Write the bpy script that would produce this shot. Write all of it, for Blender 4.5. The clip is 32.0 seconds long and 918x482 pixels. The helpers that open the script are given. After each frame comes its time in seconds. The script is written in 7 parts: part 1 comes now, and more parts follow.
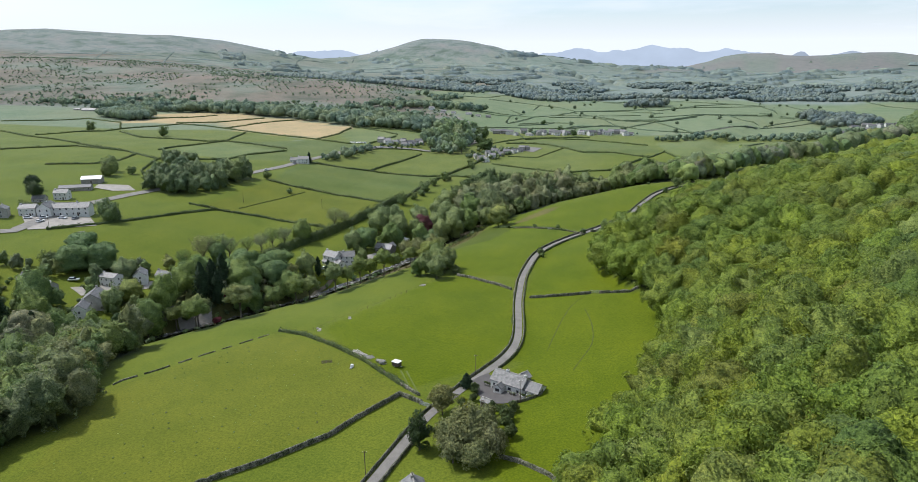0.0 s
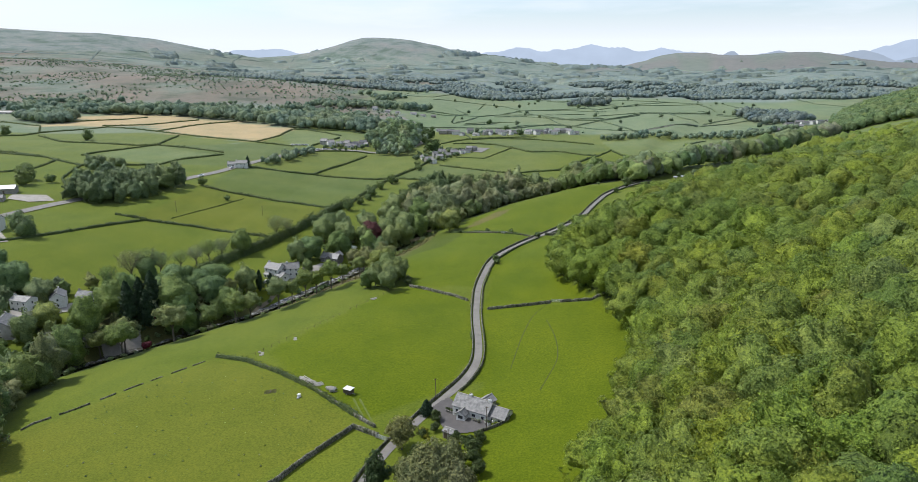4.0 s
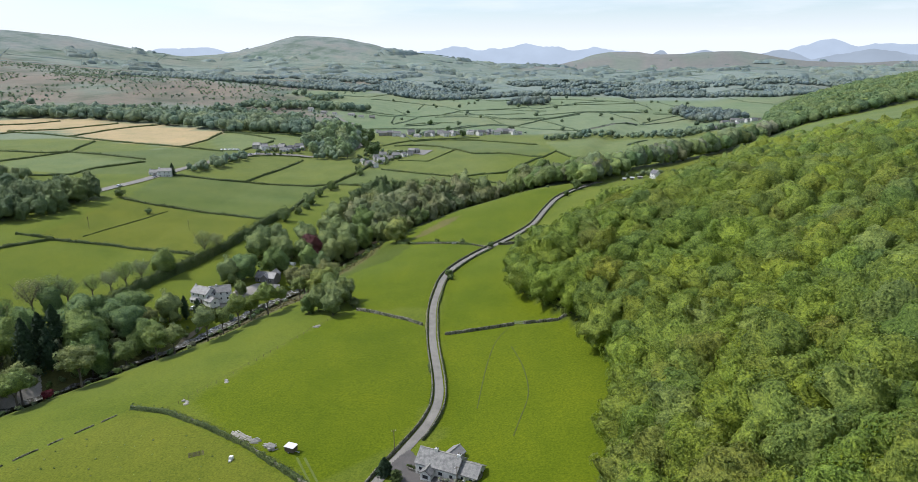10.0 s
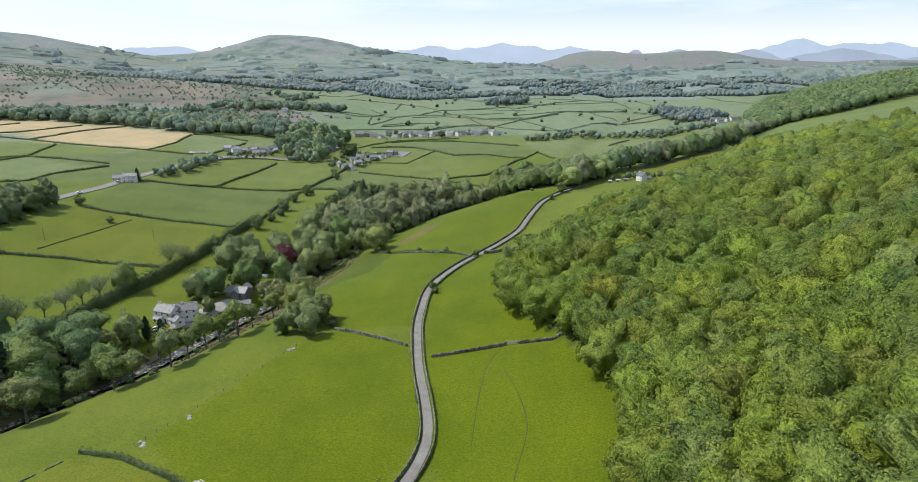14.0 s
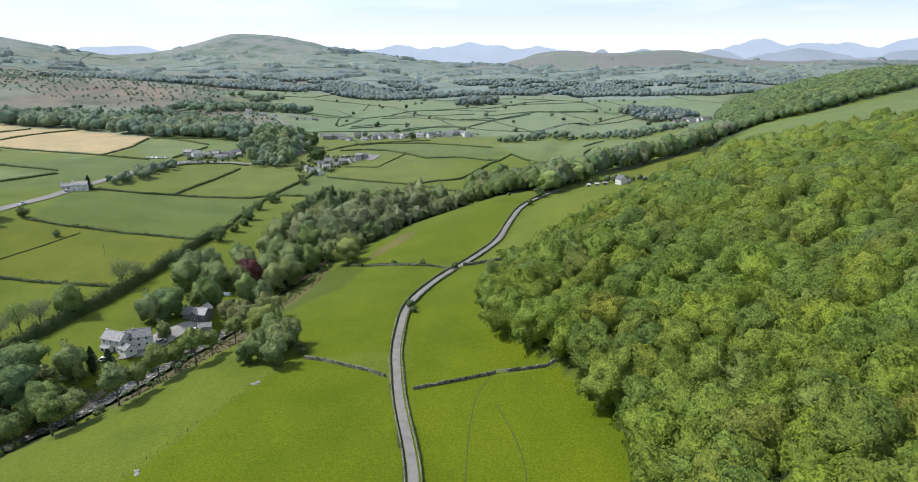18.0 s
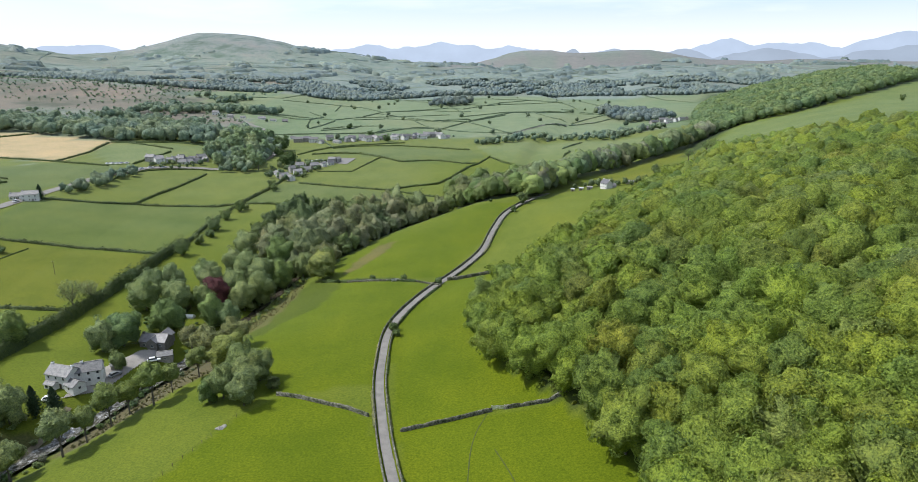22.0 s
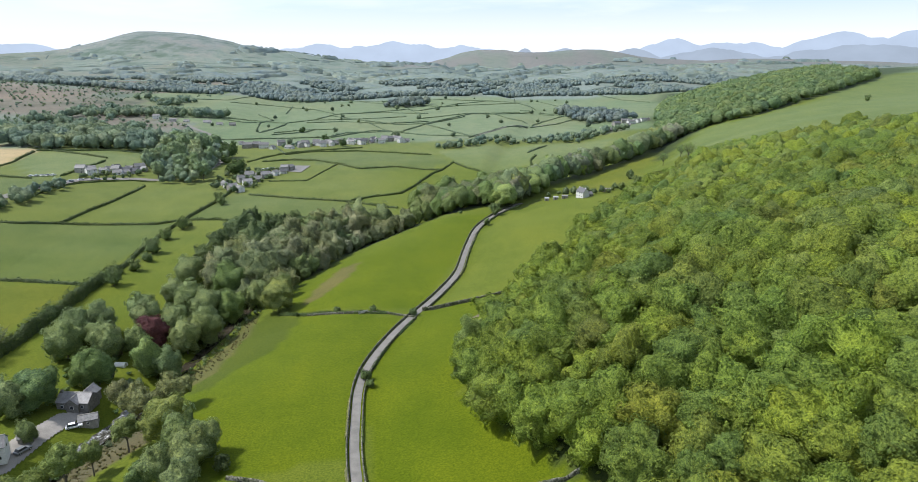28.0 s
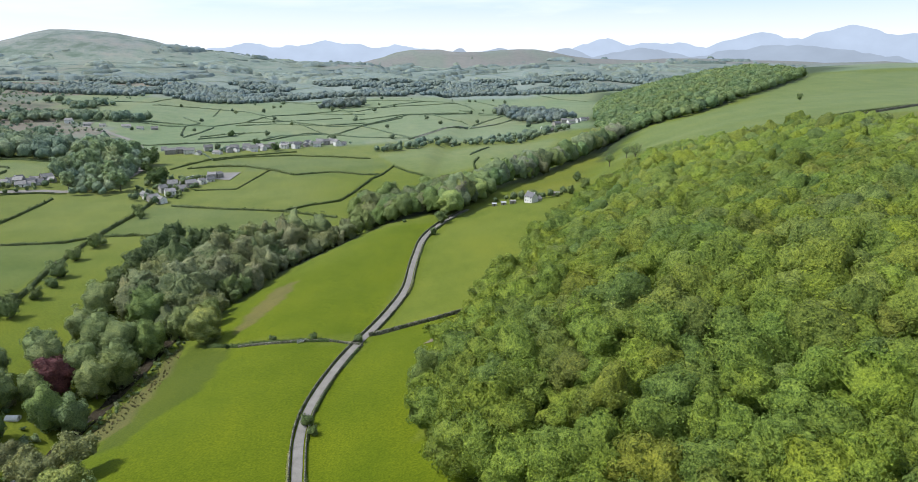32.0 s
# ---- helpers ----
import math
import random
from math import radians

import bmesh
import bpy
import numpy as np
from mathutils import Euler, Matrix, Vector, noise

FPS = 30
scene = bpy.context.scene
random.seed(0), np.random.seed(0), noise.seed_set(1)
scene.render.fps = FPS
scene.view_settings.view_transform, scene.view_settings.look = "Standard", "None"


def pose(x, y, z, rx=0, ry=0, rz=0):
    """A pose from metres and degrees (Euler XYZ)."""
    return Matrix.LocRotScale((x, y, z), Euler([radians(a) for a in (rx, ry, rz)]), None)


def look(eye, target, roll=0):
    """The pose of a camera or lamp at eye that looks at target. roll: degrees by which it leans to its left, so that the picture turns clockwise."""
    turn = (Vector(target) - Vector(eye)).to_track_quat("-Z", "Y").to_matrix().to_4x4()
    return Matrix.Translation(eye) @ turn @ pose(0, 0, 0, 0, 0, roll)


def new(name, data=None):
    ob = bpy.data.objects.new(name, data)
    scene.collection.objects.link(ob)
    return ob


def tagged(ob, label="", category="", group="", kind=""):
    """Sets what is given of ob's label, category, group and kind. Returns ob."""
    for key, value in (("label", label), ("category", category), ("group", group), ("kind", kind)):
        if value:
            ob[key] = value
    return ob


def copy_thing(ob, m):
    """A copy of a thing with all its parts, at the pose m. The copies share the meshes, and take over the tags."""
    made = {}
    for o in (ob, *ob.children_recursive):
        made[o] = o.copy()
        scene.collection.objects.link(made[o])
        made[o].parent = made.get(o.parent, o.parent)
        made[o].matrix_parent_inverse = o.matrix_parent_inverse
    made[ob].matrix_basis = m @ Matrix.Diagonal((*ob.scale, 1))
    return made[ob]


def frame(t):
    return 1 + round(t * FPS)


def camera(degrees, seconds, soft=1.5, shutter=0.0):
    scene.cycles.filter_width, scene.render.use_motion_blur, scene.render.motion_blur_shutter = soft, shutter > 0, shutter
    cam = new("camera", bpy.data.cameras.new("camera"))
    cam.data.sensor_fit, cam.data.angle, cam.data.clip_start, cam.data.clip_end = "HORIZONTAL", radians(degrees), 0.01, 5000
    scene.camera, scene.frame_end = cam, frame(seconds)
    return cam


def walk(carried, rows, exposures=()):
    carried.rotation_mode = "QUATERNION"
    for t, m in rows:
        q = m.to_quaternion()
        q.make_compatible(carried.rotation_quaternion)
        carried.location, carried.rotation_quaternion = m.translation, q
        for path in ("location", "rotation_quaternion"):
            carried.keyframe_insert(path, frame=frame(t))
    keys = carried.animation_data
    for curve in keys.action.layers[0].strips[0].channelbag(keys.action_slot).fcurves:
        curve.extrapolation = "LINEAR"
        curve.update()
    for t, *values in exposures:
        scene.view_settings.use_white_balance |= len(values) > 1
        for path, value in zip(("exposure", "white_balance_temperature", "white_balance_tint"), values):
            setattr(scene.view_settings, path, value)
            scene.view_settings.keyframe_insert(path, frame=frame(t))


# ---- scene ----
cam = camera(72.5, 32.0, soft=0.8)
# seconds, east, north, height, heading clockwise from north, pitch
ROWS = [
    (0.0, 11.52, -31.03, 84.98, -14.07, -15.93),
    (0.5, 10.83, -29.41, 84.95, -13.37, -15.94),
    (1.0, 10.15, -27.80, 84.92, -12.73, -15.95),
    (1.5, 9.46, -26.18, 84.89, -12.17, -15.96),
    (2.0, 8.78, -24.54, 84.87, -11.59, -15.97),
    (2.5, 8.09, -22.88, 84.85, -10.94, -15.97),
    (3.0, 7.39, -21.21, 84.84, -10.29, -15.98),
    (3.5, 6.70, -19.53, 84.82, -9.59, -15.99),
    (5.5, 4.00, -12.65, 84.82, -7.34, -16.02),
    (6.0, 3.37, -10.89, 84.83, -6.68, -16.03),
    (6.5, 2.77, -9.12, 84.86, -6.04, -16.04),
    (7.0, 2.19, -7.33, 84.89, -5.47, -16.05),
    (7.5, 1.62, -5.53, 84.92, -4.97, -16.06),
    (8.0, 1.07, -3.71, 84.95, -4.55, -16.06),
    (8.5, 0.53, -1.87, 84.98, -4.13, -16.07),
    (9.0, 0.00, 0.00, 85.00, -3.74, -16.08),
    (9.5, -0.51, 1.89, 85.01, -3.48, -16.09),
    (10.0, -1.00, 3.79, 85.00, -3.34, -16.09),
    (10.5, -1.47, 5.70, 84.99, -3.19, -16.10),
    (11.0, -1.94, 7.65, 84.98, -2.95, -16.11),
    (11.5, -2.39, 9.62, 84.96, -2.64, -16.11),
    (12.0, -2.84, 11.62, 84.94, -2.31, -16.12),
    (12.5, -3.29, 13.67, 84.92, -1.96, -16.13),
    (13.0, -3.75, 15.76, 84.90, -1.62, -16.13),
    (13.5, -4.21, 17.91, 84.88, -1.36, -16.14),
    (15.5, -6.03, 26.84, 84.77, -0.54, -16.16),
    (16.0, -6.51, 29.12, 84.79, 0.02, -16.17),
    (16.5, -7.00, 31.40, 84.84, 0.53, -16.18),
    (17.0, -7.50, 33.70, 84.91, 0.94, -16.18),
    (17.5, -8.02, 36.02, 85.01, 1.31, -16.19),
    (18.0, -8.53, 38.35, 85.10, 1.69, -16.19),
    (18.5, -9.03, 40.70, 85.19, 2.04, -16.20),
    (19.0, -9.51, 43.06, 85.26, 2.33, -16.20),
    (19.5, -9.98, 45.43, 85.31, 2.56, -16.21),
    (20.0, -10.42, 47.80, 85.34, 2.83, -16.21),
    (20.5, -10.86, 50.20, 85.36, 3.13, -16.22),
    (21.0, -11.29, 52.61, 85.38, 3.42, -16.22),
    (21.5, -11.72, 55.06, 85.41, 3.77, -16.23),
    (22.0, -12.14, 57.55, 85.43, 4.23, -16.23),
    (22.5, -12.55, 60.10, 85.47, 4.81, -16.24),
    (23.0, -12.96, 62.69, 85.50, 5.39, -16.24),
    (23.5, -13.35, 65.32, 85.54, 5.87, -16.25),
    (24.0, -13.75, 67.97, 85.57, 6.28, -16.25),
    (24.5, -14.16, 70.62, 85.62, 6.62, -16.25),
    (25.0, -14.58, 73.26, 85.68, 6.86, -16.26),
    (25.5, -15.06, 75.89, 85.76, 7.03, -16.26),
    (27.5, -17.06, 86.47, 86.15, 8.31, -16.28),
    (28.0, -17.30, 89.06, 86.18, 8.51, -16.28),
    (28.5, -17.35, 91.60, 86.17, 8.98, -16.28),
    (29.0, -17.36, 94.15, 86.15, 9.67, -16.29),
    (29.5, -17.46, 96.75, 86.14, 10.46, -16.29),
    (30.0, -17.55, 99.38, 86.12, 11.32, -16.29),
    (30.5, -17.49, 102.00, 86.09, 12.18, -16.30),
    (31.0, -17.34, 104.63, 86.03, 12.93, -16.30),
    (31.5, -17.15, 107.26, 85.98, 13.59, -16.30),
    (32.0, -16.97, 109.89, 85.92, 14.26, -16.30),
]
walk(cam, [(t, pose(x, y, z, 90 + pitch, 0, -head)) for t, x, y, z, head, pitch in ROWS], exposures=((0.0, 0.15, 6200, 10), (9.0, 0.18, 6200, 10), (19.0, 0.28, 6200, 10), (25.0, 0.30, 6200, 10), (32.0, 0.30, 6200, 10)))


# ---- sky and sun ----
SUN_EAST, SUN_NORTH, SUN_UP = -0.97, 0.20, 1.30
world = bpy.data.worlds.new("sky")
scene.world = world
world.use_nodes = True
wn = world.node_tree.nodes
wl = world.node_tree.links
wn.clear()
w_out = wn.new("ShaderNodeOutputWorld")
w_bg = wn.new("ShaderNodeBackground")
w_sky = wn.new("ShaderNodeTexSky")
w_sky.sky_type = "NISHITA"
w_sky.sun_disc = False
w_sky.sun_elevation = math.atan2(SUN_UP, math.hypot(SUN_EAST, SUN_NORTH))
w_sky.sun_rotation = math.atan2(SUN_EAST, SUN_NORTH)
w_sky.altitude, w_sky.dust_density, w_sky.ozone_density = 150, 2.0, 1.0
w_bg.inputs["Strength"].default_value = 0.10
# thin high cloud over the whole sky
w_pos = wn.new("ShaderNodeTexCoord")
w_map = wn.new("ShaderNodeMapping")
w_map.inputs["Scale"].default_value = (1.4, 1.4, 9.0)
w_noise = wn.new("ShaderNodeTexNoise")
w_noise.inputs["Scale"].default_value = 1.5
w_noise.inputs["Detail"].default_value = 7
w_noise.inputs["Roughness"].default_value = 0.55
w_ramp = wn.new("ShaderNodeValToRGB")
w_ramp.color_ramp.elements[0].position, w_ramp.color_ramp.elements[0].color = 0.42, (0.22, 0.22, 0.22, 1)
w_ramp.color_ramp.elements[1].position, w_ramp.color_ramp.elements[1].color = 0.66, (0.97, 0.97, 0.97, 1)
w_mix = wn.new("ShaderNodeMix")
w_mix.data_type = "RGBA"
w_mix.inputs[7].default_value = (8.5, 8.9, 9.4, 1)
wl.new(w_pos.outputs["Generated"], w_map.inputs["Vector"])
wl.new(w_map.outputs["Vector"], w_noise.inputs["Vector"])
wl.new(w_noise.outputs["Fac"], w_ramp.inputs["Fac"])
w_xyz = wn.new("ShaderNodeSeparateXYZ")
w_low = wn.new("ShaderNodeMapRange")
w_low.inputs[1].default_value, w_low.inputs[2].default_value = 0.03, 0.085
w_low.inputs[3].default_value, w_low.inputs[4].default_value = 1.0, 0.2
w_max = wn.new("ShaderNodeMath")
w_max.operation = "MAXIMUM"
wl.new(w_pos.outputs["Generated"], w_xyz.inputs[0])
wl.new(w_xyz.outputs["Z"], w_low.inputs[0])
wl.new(w_low.outputs[0], w_max.inputs[0])
wl.new(w_ramp.outputs["Color"], w_max.inputs[1])
wl.new(w_max.outputs[0], w_mix.inputs[0])
w_clear = wn.new("ShaderNodeMix")
w_clear.data_type, w_clear.blend_type = "RGBA", "MULTIPLY"
w_clear.inputs[0].default_value = 1.0
w_clear.inputs[7].default_value = (1.45, 1.6, 1.7, 1)
wl.new(w_sky.outputs["Color"], w_clear.inputs[6])
wl.new(w_clear.outputs[2], w_mix.inputs[6])
wl.new(w_mix.outputs[2], w_bg.inputs["Color"])
wl.new(w_bg.outputs["Background"], w_out.inputs["Surface"])

sun_data = bpy.data.lights.new("sun", "SUN")
sun_data.energy, sun_data.angle, sun_data.color = 4.3, radians(0.6), (1.0, 0.955, 0.89)
sun = new("sun", sun_data)
sun.matrix_world = look((SUN_EAST * 900, SUN_NORTH * 900, SUN_UP * 900), (0, 0, 0))
scene.view_settings.exposure = 0.0


# ---- materials ----
def material(name, rough=0.8, metal=0.0):
    m = bpy.data.materials.new(name)
    m.use_nodes = True
    b = m.node_tree.nodes["Principled BSDF"]
    b.inputs["Roughness"].default_value, b.inputs["Metallic"].default_value = rough, metal
    return m, m.node_tree.nodes, m.node_tree.links, b


def noise_node(n, l, size, detail=4, rough=0.6, coord="Object", stretch=(1, 1, 1)):
    """Noise whose lumps are about that many metres across."""
    src = n.new("ShaderNodeTexCoord").outputs[coord] if coord != "Position" else n.new("ShaderNodeNewGeometry").outputs["Position"]
    tex = n.new("ShaderNodeTexNoise")
    tex.inputs["Scale"].default_value = 1.0 / size
    tex.inputs["Detail"].default_value, tex.inputs["Roughness"].default_value = detail, rough
    if stretch != (1, 1, 1):
        mp = n.new("ShaderNodeMapping")
        mp.inputs["Scale"].default_value = stretch
        l.new(src, mp.inputs["Vector"])
        src = mp.outputs["Vector"]
    l.new(src, tex.inputs["Vector"])
    return tex.outputs["Fac"]


def ramp(n, l, fac, stops):
    r = n.new("ShaderNodeValToRGB")
    while len(r.color_ramp.elements) < len(stops):
        r.color_ramp.elements.new(0.5)
    for e, (p, c) in zip(r.color_ramp.elements, stops):
        e.position, e.color = p, (*c, 1)
    l.new(fac, r.inputs["Fac"])
    return r.outputs["Color"]


def mix(n, l, a, b, fac=0.5, kind="MIX"):
    m = n.new("ShaderNodeMix")
    m.data_type, m.blend_type = "RGBA", kind
    for slot, v in ((0, fac), (6, a), (7, b)):
        if isinstance(v, bpy.types.NodeSocket):
            l.new(v, m.inputs[slot])
        else:
            m.inputs[slot].default_value = v if slot == 0 else (*v, 1)
    return m.outputs[2]


def relief(n, l, b, height, strength=0.4, depth=0.05):
    bp = n.new("ShaderNodeBump")
    bp.inputs["Strength"].default_value, bp.inputs["Distance"].default_value = strength, depth
    l.new(height, bp.inputs["Height"])
    l.new(bp.outputs["Normal"], b.inputs["Normal"])


def rough_stuff(name, dark, light, big=2.0, small=0.15, rough=0.85, bump=0.4, depth=0.03, metal=0.0, coord="Position"):
    """A surface with stains of one size and grain of another."""
    m, n, l, b = material(name, rough, metal)
    a, g = noise_node(n, l, big, 5, coord=coord), noise_node(n, l, small, 3, coord=coord)
    col = ramp(n, l, a, ((0.3, dark), (0.7, light)))
    grain = ramp(n, l, g, ((0.25, (0.72, 0.72, 0.72)), (0.75, (1.0, 1.0, 1.0))))
    l.new(mix(n, l, col, grain, 1.0, "MULTIPLY"), b.inputs["Base Color"])
    relief(n, l, b, g, bump, depth)
    return m


def grass_material():
    """Turf: the tint of each field, with patches, tufts and droppings of darker growth."""
    m, n, l, b = material("turf", 0.9)
    tint = n.new("ShaderNodeAttribute")
    tint.attribute_name = "tint"
    patch = ramp(n, l, noise_node(n, l, 26, 6, 0.62, "Position"), ((0.30, (0.80, 0.86, 0.78)), (0.52, (1.0, 1.0, 1.0)), (0.72, (1.12, 1.06, 1.0))))
    lines = ramp(n, l, noise_node(n, l, 9, 5, 0.6, "Position", (1.0, 0.3, 1.0)), ((0.3, (0.93, 0.95, 0.93)), (0.7, (1.06, 1.04, 1.0))))
    tuft = ramp(n, l, noise_node(n, l, 0.5, 3, 0.7, "Position"), ((0.28, (0.60, 0.67, 0.60)), (0.5, (0.99, 0.99, 0.99)), (0.72, (1.36, 1.28, 1.12))))
    heath = ramp(n, l, noise_node(n, l, 90, 7, 0.66, "Position"), ((0.36, (0.52, 0.62, 0.5)), (0.5, (1.0, 1.0, 0.95)), (0.66, (1.22, 1.05, 1.0))))
    col = mix(n, l, mix(n, l, mix(n, l, tint.outputs["Color"], patch, 1.0, "MULTIPLY"), lines, 1.0, "MULTIPLY"), tuft, 1.0, "MULTIPLY")
    col = mix(n, l, col, mix(n, l, col, heath, 1.0, "MULTIPLY"), tint.outputs["Alpha"])
    l.new(col, b.inputs["Base Color"])
    b.inputs["Specular IOR Level"].default_value = 0.05
    # bluish sheen lifts far fields at grazing view, in place of haze
    b.inputs["Sheen Weight"].default_value, b.inputs["Sheen Roughness"].default_value = 0.10, 0.3
    b.inputs["Sheen Tint"].default_value = (0.72, 0.85, 1.0, 1)
    relief(n, l, b, noise_node(n, l, 0.9, 4, 0.7, "Position"), 0.5, 0.14)
    return m


def leaf_material(name, tones, single, rough=0.62):
    """Foliage. Tones run over the trees of a wood; each leaf spray differs a little."""
    m, n, l, b = material(name, rough)
    if single:
        pick = n.new("ShaderNodeObjectInfo").outputs["Random"]
    else:
        at = n.new("ShaderNodeAttribute")
        at.attribute_name = "tree"
        pick = at.outputs["Fac"]
    col = ramp(n, l, pick, [(k / max(len(tones) - 1, 1), c) for k, c in enumerate(tones)])
    leafy = ramp(n, l, n.new("ShaderNodeNewGeometry").outputs["Random Per Island"], ((0.0, (0.72, 0.75, 0.72)), (0.6, (1.0, 1.0, 1.0)), (1.0, (1.24, 1.2, 1.08))))
    clump = ramp(n, l, noise_node(n, l, 1.9, 3, 0.6, "Position"), ((0.3, (0.72, 0.78, 0.78)), (0.7, (1.2, 1.16, 1.04))))
    fine = ramp(n, l, noise_node(n, l, 0.36, 2, 0.6, "Position"), ((0.34, (0.56, 0.61, 0.58)), (0.5, (1.0, 1.0, 1.0)), (0.66, (1.34, 1.29, 1.17))))
    col = mix(n, l, mix(n, l, mix(n, l, col, leafy, 1.0, "MULTIPLY"), clump, 1.0, "MULTIPLY"), fine, 1.0, "MULTIPLY")
    stand = ramp(n, l, noise_node(n, l, 34, 3, 0.55, "Position"), ((0.36, (0.91, 0.97, 1.08)), (0.5, (1.0, 1.0, 1.0)), (0.64, (1.08, 1.03, 0.90))))
    col = mix(n, l, col, stand, 1.0, "MULTIPLY")
    l.new(col, b.inputs["Base Color"])
    b.inputs["Specular IOR Level"].default_value = 0.25
    cells = n.new("ShaderNodeTexVoronoi")
    cells.inputs["Scale"].default_value = 1.25
    l.new(n.new("ShaderNodeNewGeometry").outputs["Position"], cells.inputs["Vector"])
    tuft = n.new("ShaderNodeMath")
    tuft.operation = "MULTIPLY_ADD"
    tuft.inputs[1].default_value = -0.9
    l.new(cells.outputs["Distance"], tuft.inputs[0])
    l.new(noise_node(n, l, 0.3, 3, 0.7, "Position"), tuft.inputs[2])
    relief(n, l, b, tuft.outputs[0], 1.0, 0.5)
    tr = n.new("ShaderNodeBsdfTranslucent")
    l.new(col, tr.inputs["Color"])
    mx = n.new("ShaderNodeMixShader")
    mx.inputs[0].default_value = 0.30
    l.new(b.outputs["BSDF"], mx.inputs[1])
    l.new(tr.outputs["BSDF"], mx.inputs[2])
    l.new(mx.outputs["Shader"], n["Material Output"].inputs["Surface"])
    return m


TURF = grass_material()
WOOD_TONES = ((0.179, 0.247, 0.039), (0.175, 0.230, 0.031), (0.178, 0.251, 0.047), (0.202, 0.241, 0.034), (0.189, 0.263, 0.036), (0.140, 0.198, 0.044),
              (0.204, 0.271, 0.036), (0.183, 0.240, 0.059), (0.190, 0.269, 0.042), (0.192, 0.222, 0.036), (0.168, 0.242, 0.043), (0.134, 0.199, 0.048),
              (0.185, 0.255, 0.034), (0.184, 0.207, 0.047), (0.189, 0.266, 0.043), (0.224, 0.274, 0.031), (0.149, 0.208, 0.038), (0.206, 0.261, 0.079), (0.177, 0.241, 0.034))
BANK_TONES = ((0.237, 0.292, 0.131), (0.141, 0.223, 0.079), (0.243, 0.272, 0.186), (0.211, 0.288, 0.088), (0.165, 0.235, 0.116), (0.264, 0.305, 0.101),
              (0.228, 0.230, 0.169), (0.185, 0.259, 0.131), (0.120, 0.186, 0.077), (0.220, 0.276, 0.156))
# copse and ridge tones lightened and blued, haze painted into the leaves
HAZED_COPSE_TONES = ((0.192, 0.264, 0.186), (0.228, 0.296, 0.206), (0.158, 0.230, 0.174), (0.250, 0.306, 0.204), (0.176, 0.242, 0.200))
HAZED_RIDGE_TONES = ((0.184, 0.257, 0.105), (0.158, 0.231, 0.105), (0.210, 0.268, 0.112), (0.173, 0.247, 0.128))
LEAF_WOOD, LEAF_WOOD_MASS = leaf_material("oak_leaves", WOOD_TONES, True), leaf_material("woodland_leaves", WOOD_TONES, False)
LEAF_BANK, LEAF_BANK_MASS = leaf_material("ash_leaves", BANK_TONES, True), leaf_material("thicket_leaves", BANK_TONES, False)
LEAF_UPPER = leaf_material("upper_river_leaves", ((0.255, 0.269, 0.150), (0.220, 0.253, 0.121), (0.280, 0.280, 0.175), (0.168, 0.228, 0.090), (0.241, 0.263, 0.139)), False)
LEAF_SAGE = leaf_material("sage_leaves", ((0.214, 0.266, 0.121), (0.184, 0.247, 0.102), (0.232, 0.275, 0.138)), True)
LEAF_GREEN = leaf_material("alder_leaves", ((0.170, 0.241, 0.072), (0.196, 0.259, 0.081), (0.150, 0.226, 0.081)), True)
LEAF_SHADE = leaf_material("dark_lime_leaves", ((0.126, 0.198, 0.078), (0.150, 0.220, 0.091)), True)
LEAF_YELLOW = leaf_material("young_maple_leaves", ((0.220, 0.265, 0.070), (0.204, 0.242, 0.078)), True)
LEAF_BROWN = leaf_material("opening_leaves", ((0.240, 0.254, 0.109), (0.224, 0.246, 0.098), (0.250, 0.250, 0.127)), True)
LEAF_TALL = leaf_material("river_ash_leaves", ((0.215, 0.272, 0.096), (0.193, 0.261, 0.084), (0.236, 0.276, 0.124)), True)
LEAF_BRACKEN = leaf_material("dead_bracken", ((0.189, 0.162, 0.075), (0.147, 0.162, 0.052), (0.231, 0.196, 0.111), (0.133, 0.149, 0.052)), False)
LEAF_GARDEN = leaf_material("garden_leaves", ((0.230, 0.235, 0.105), (0.215, 0.230, 0.095), (0.240, 0.235, 0.120)), True)
LEAF_GOLD = leaf_material("gorse_leaves", ((0.30, 0.29, 0.03), (0.22, 0.25, 0.04)), True)
LEAF_CORNER = leaf_material("corner_leaves", ((0.149, 0.224, 0.075), (0.178, 0.253, 0.078), (0.213, 0.233, 0.128), (0.138, 0.218, 0.083), (0.196, 0.250, 0.090)), False)
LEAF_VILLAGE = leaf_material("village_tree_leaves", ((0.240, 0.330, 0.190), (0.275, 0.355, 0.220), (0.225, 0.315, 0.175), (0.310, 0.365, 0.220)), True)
LEAF_FIELD = leaf_material("hedgerow_leaves", ((0.13, 0.19, 0.07), (0.165, 0.22, 0.095), (0.15, 0.205, 0.075)), True)
LEAF_DARK = leaf_material("dark_thorn_leaves", ((0.085, 0.125, 0.045), (0.105, 0.145, 0.055)), False)
LEAF_COPSE, LEAF_RIDGE = leaf_material("hazed_copse_leaves", HAZED_COPSE_TONES, False), leaf_material("hazed_ridge_leaves", HAZED_RIDGE_TONES, False)
# far foliage tones with distance haze mixed in as pale blue-grey
HAZED_FAR_TONES = ((0.198, 0.252, 0.256), (0.174, 0.230, 0.244), (0.228, 0.276, 0.268), (0.186, 0.238, 0.262), (0.218, 0.258, 0.244))
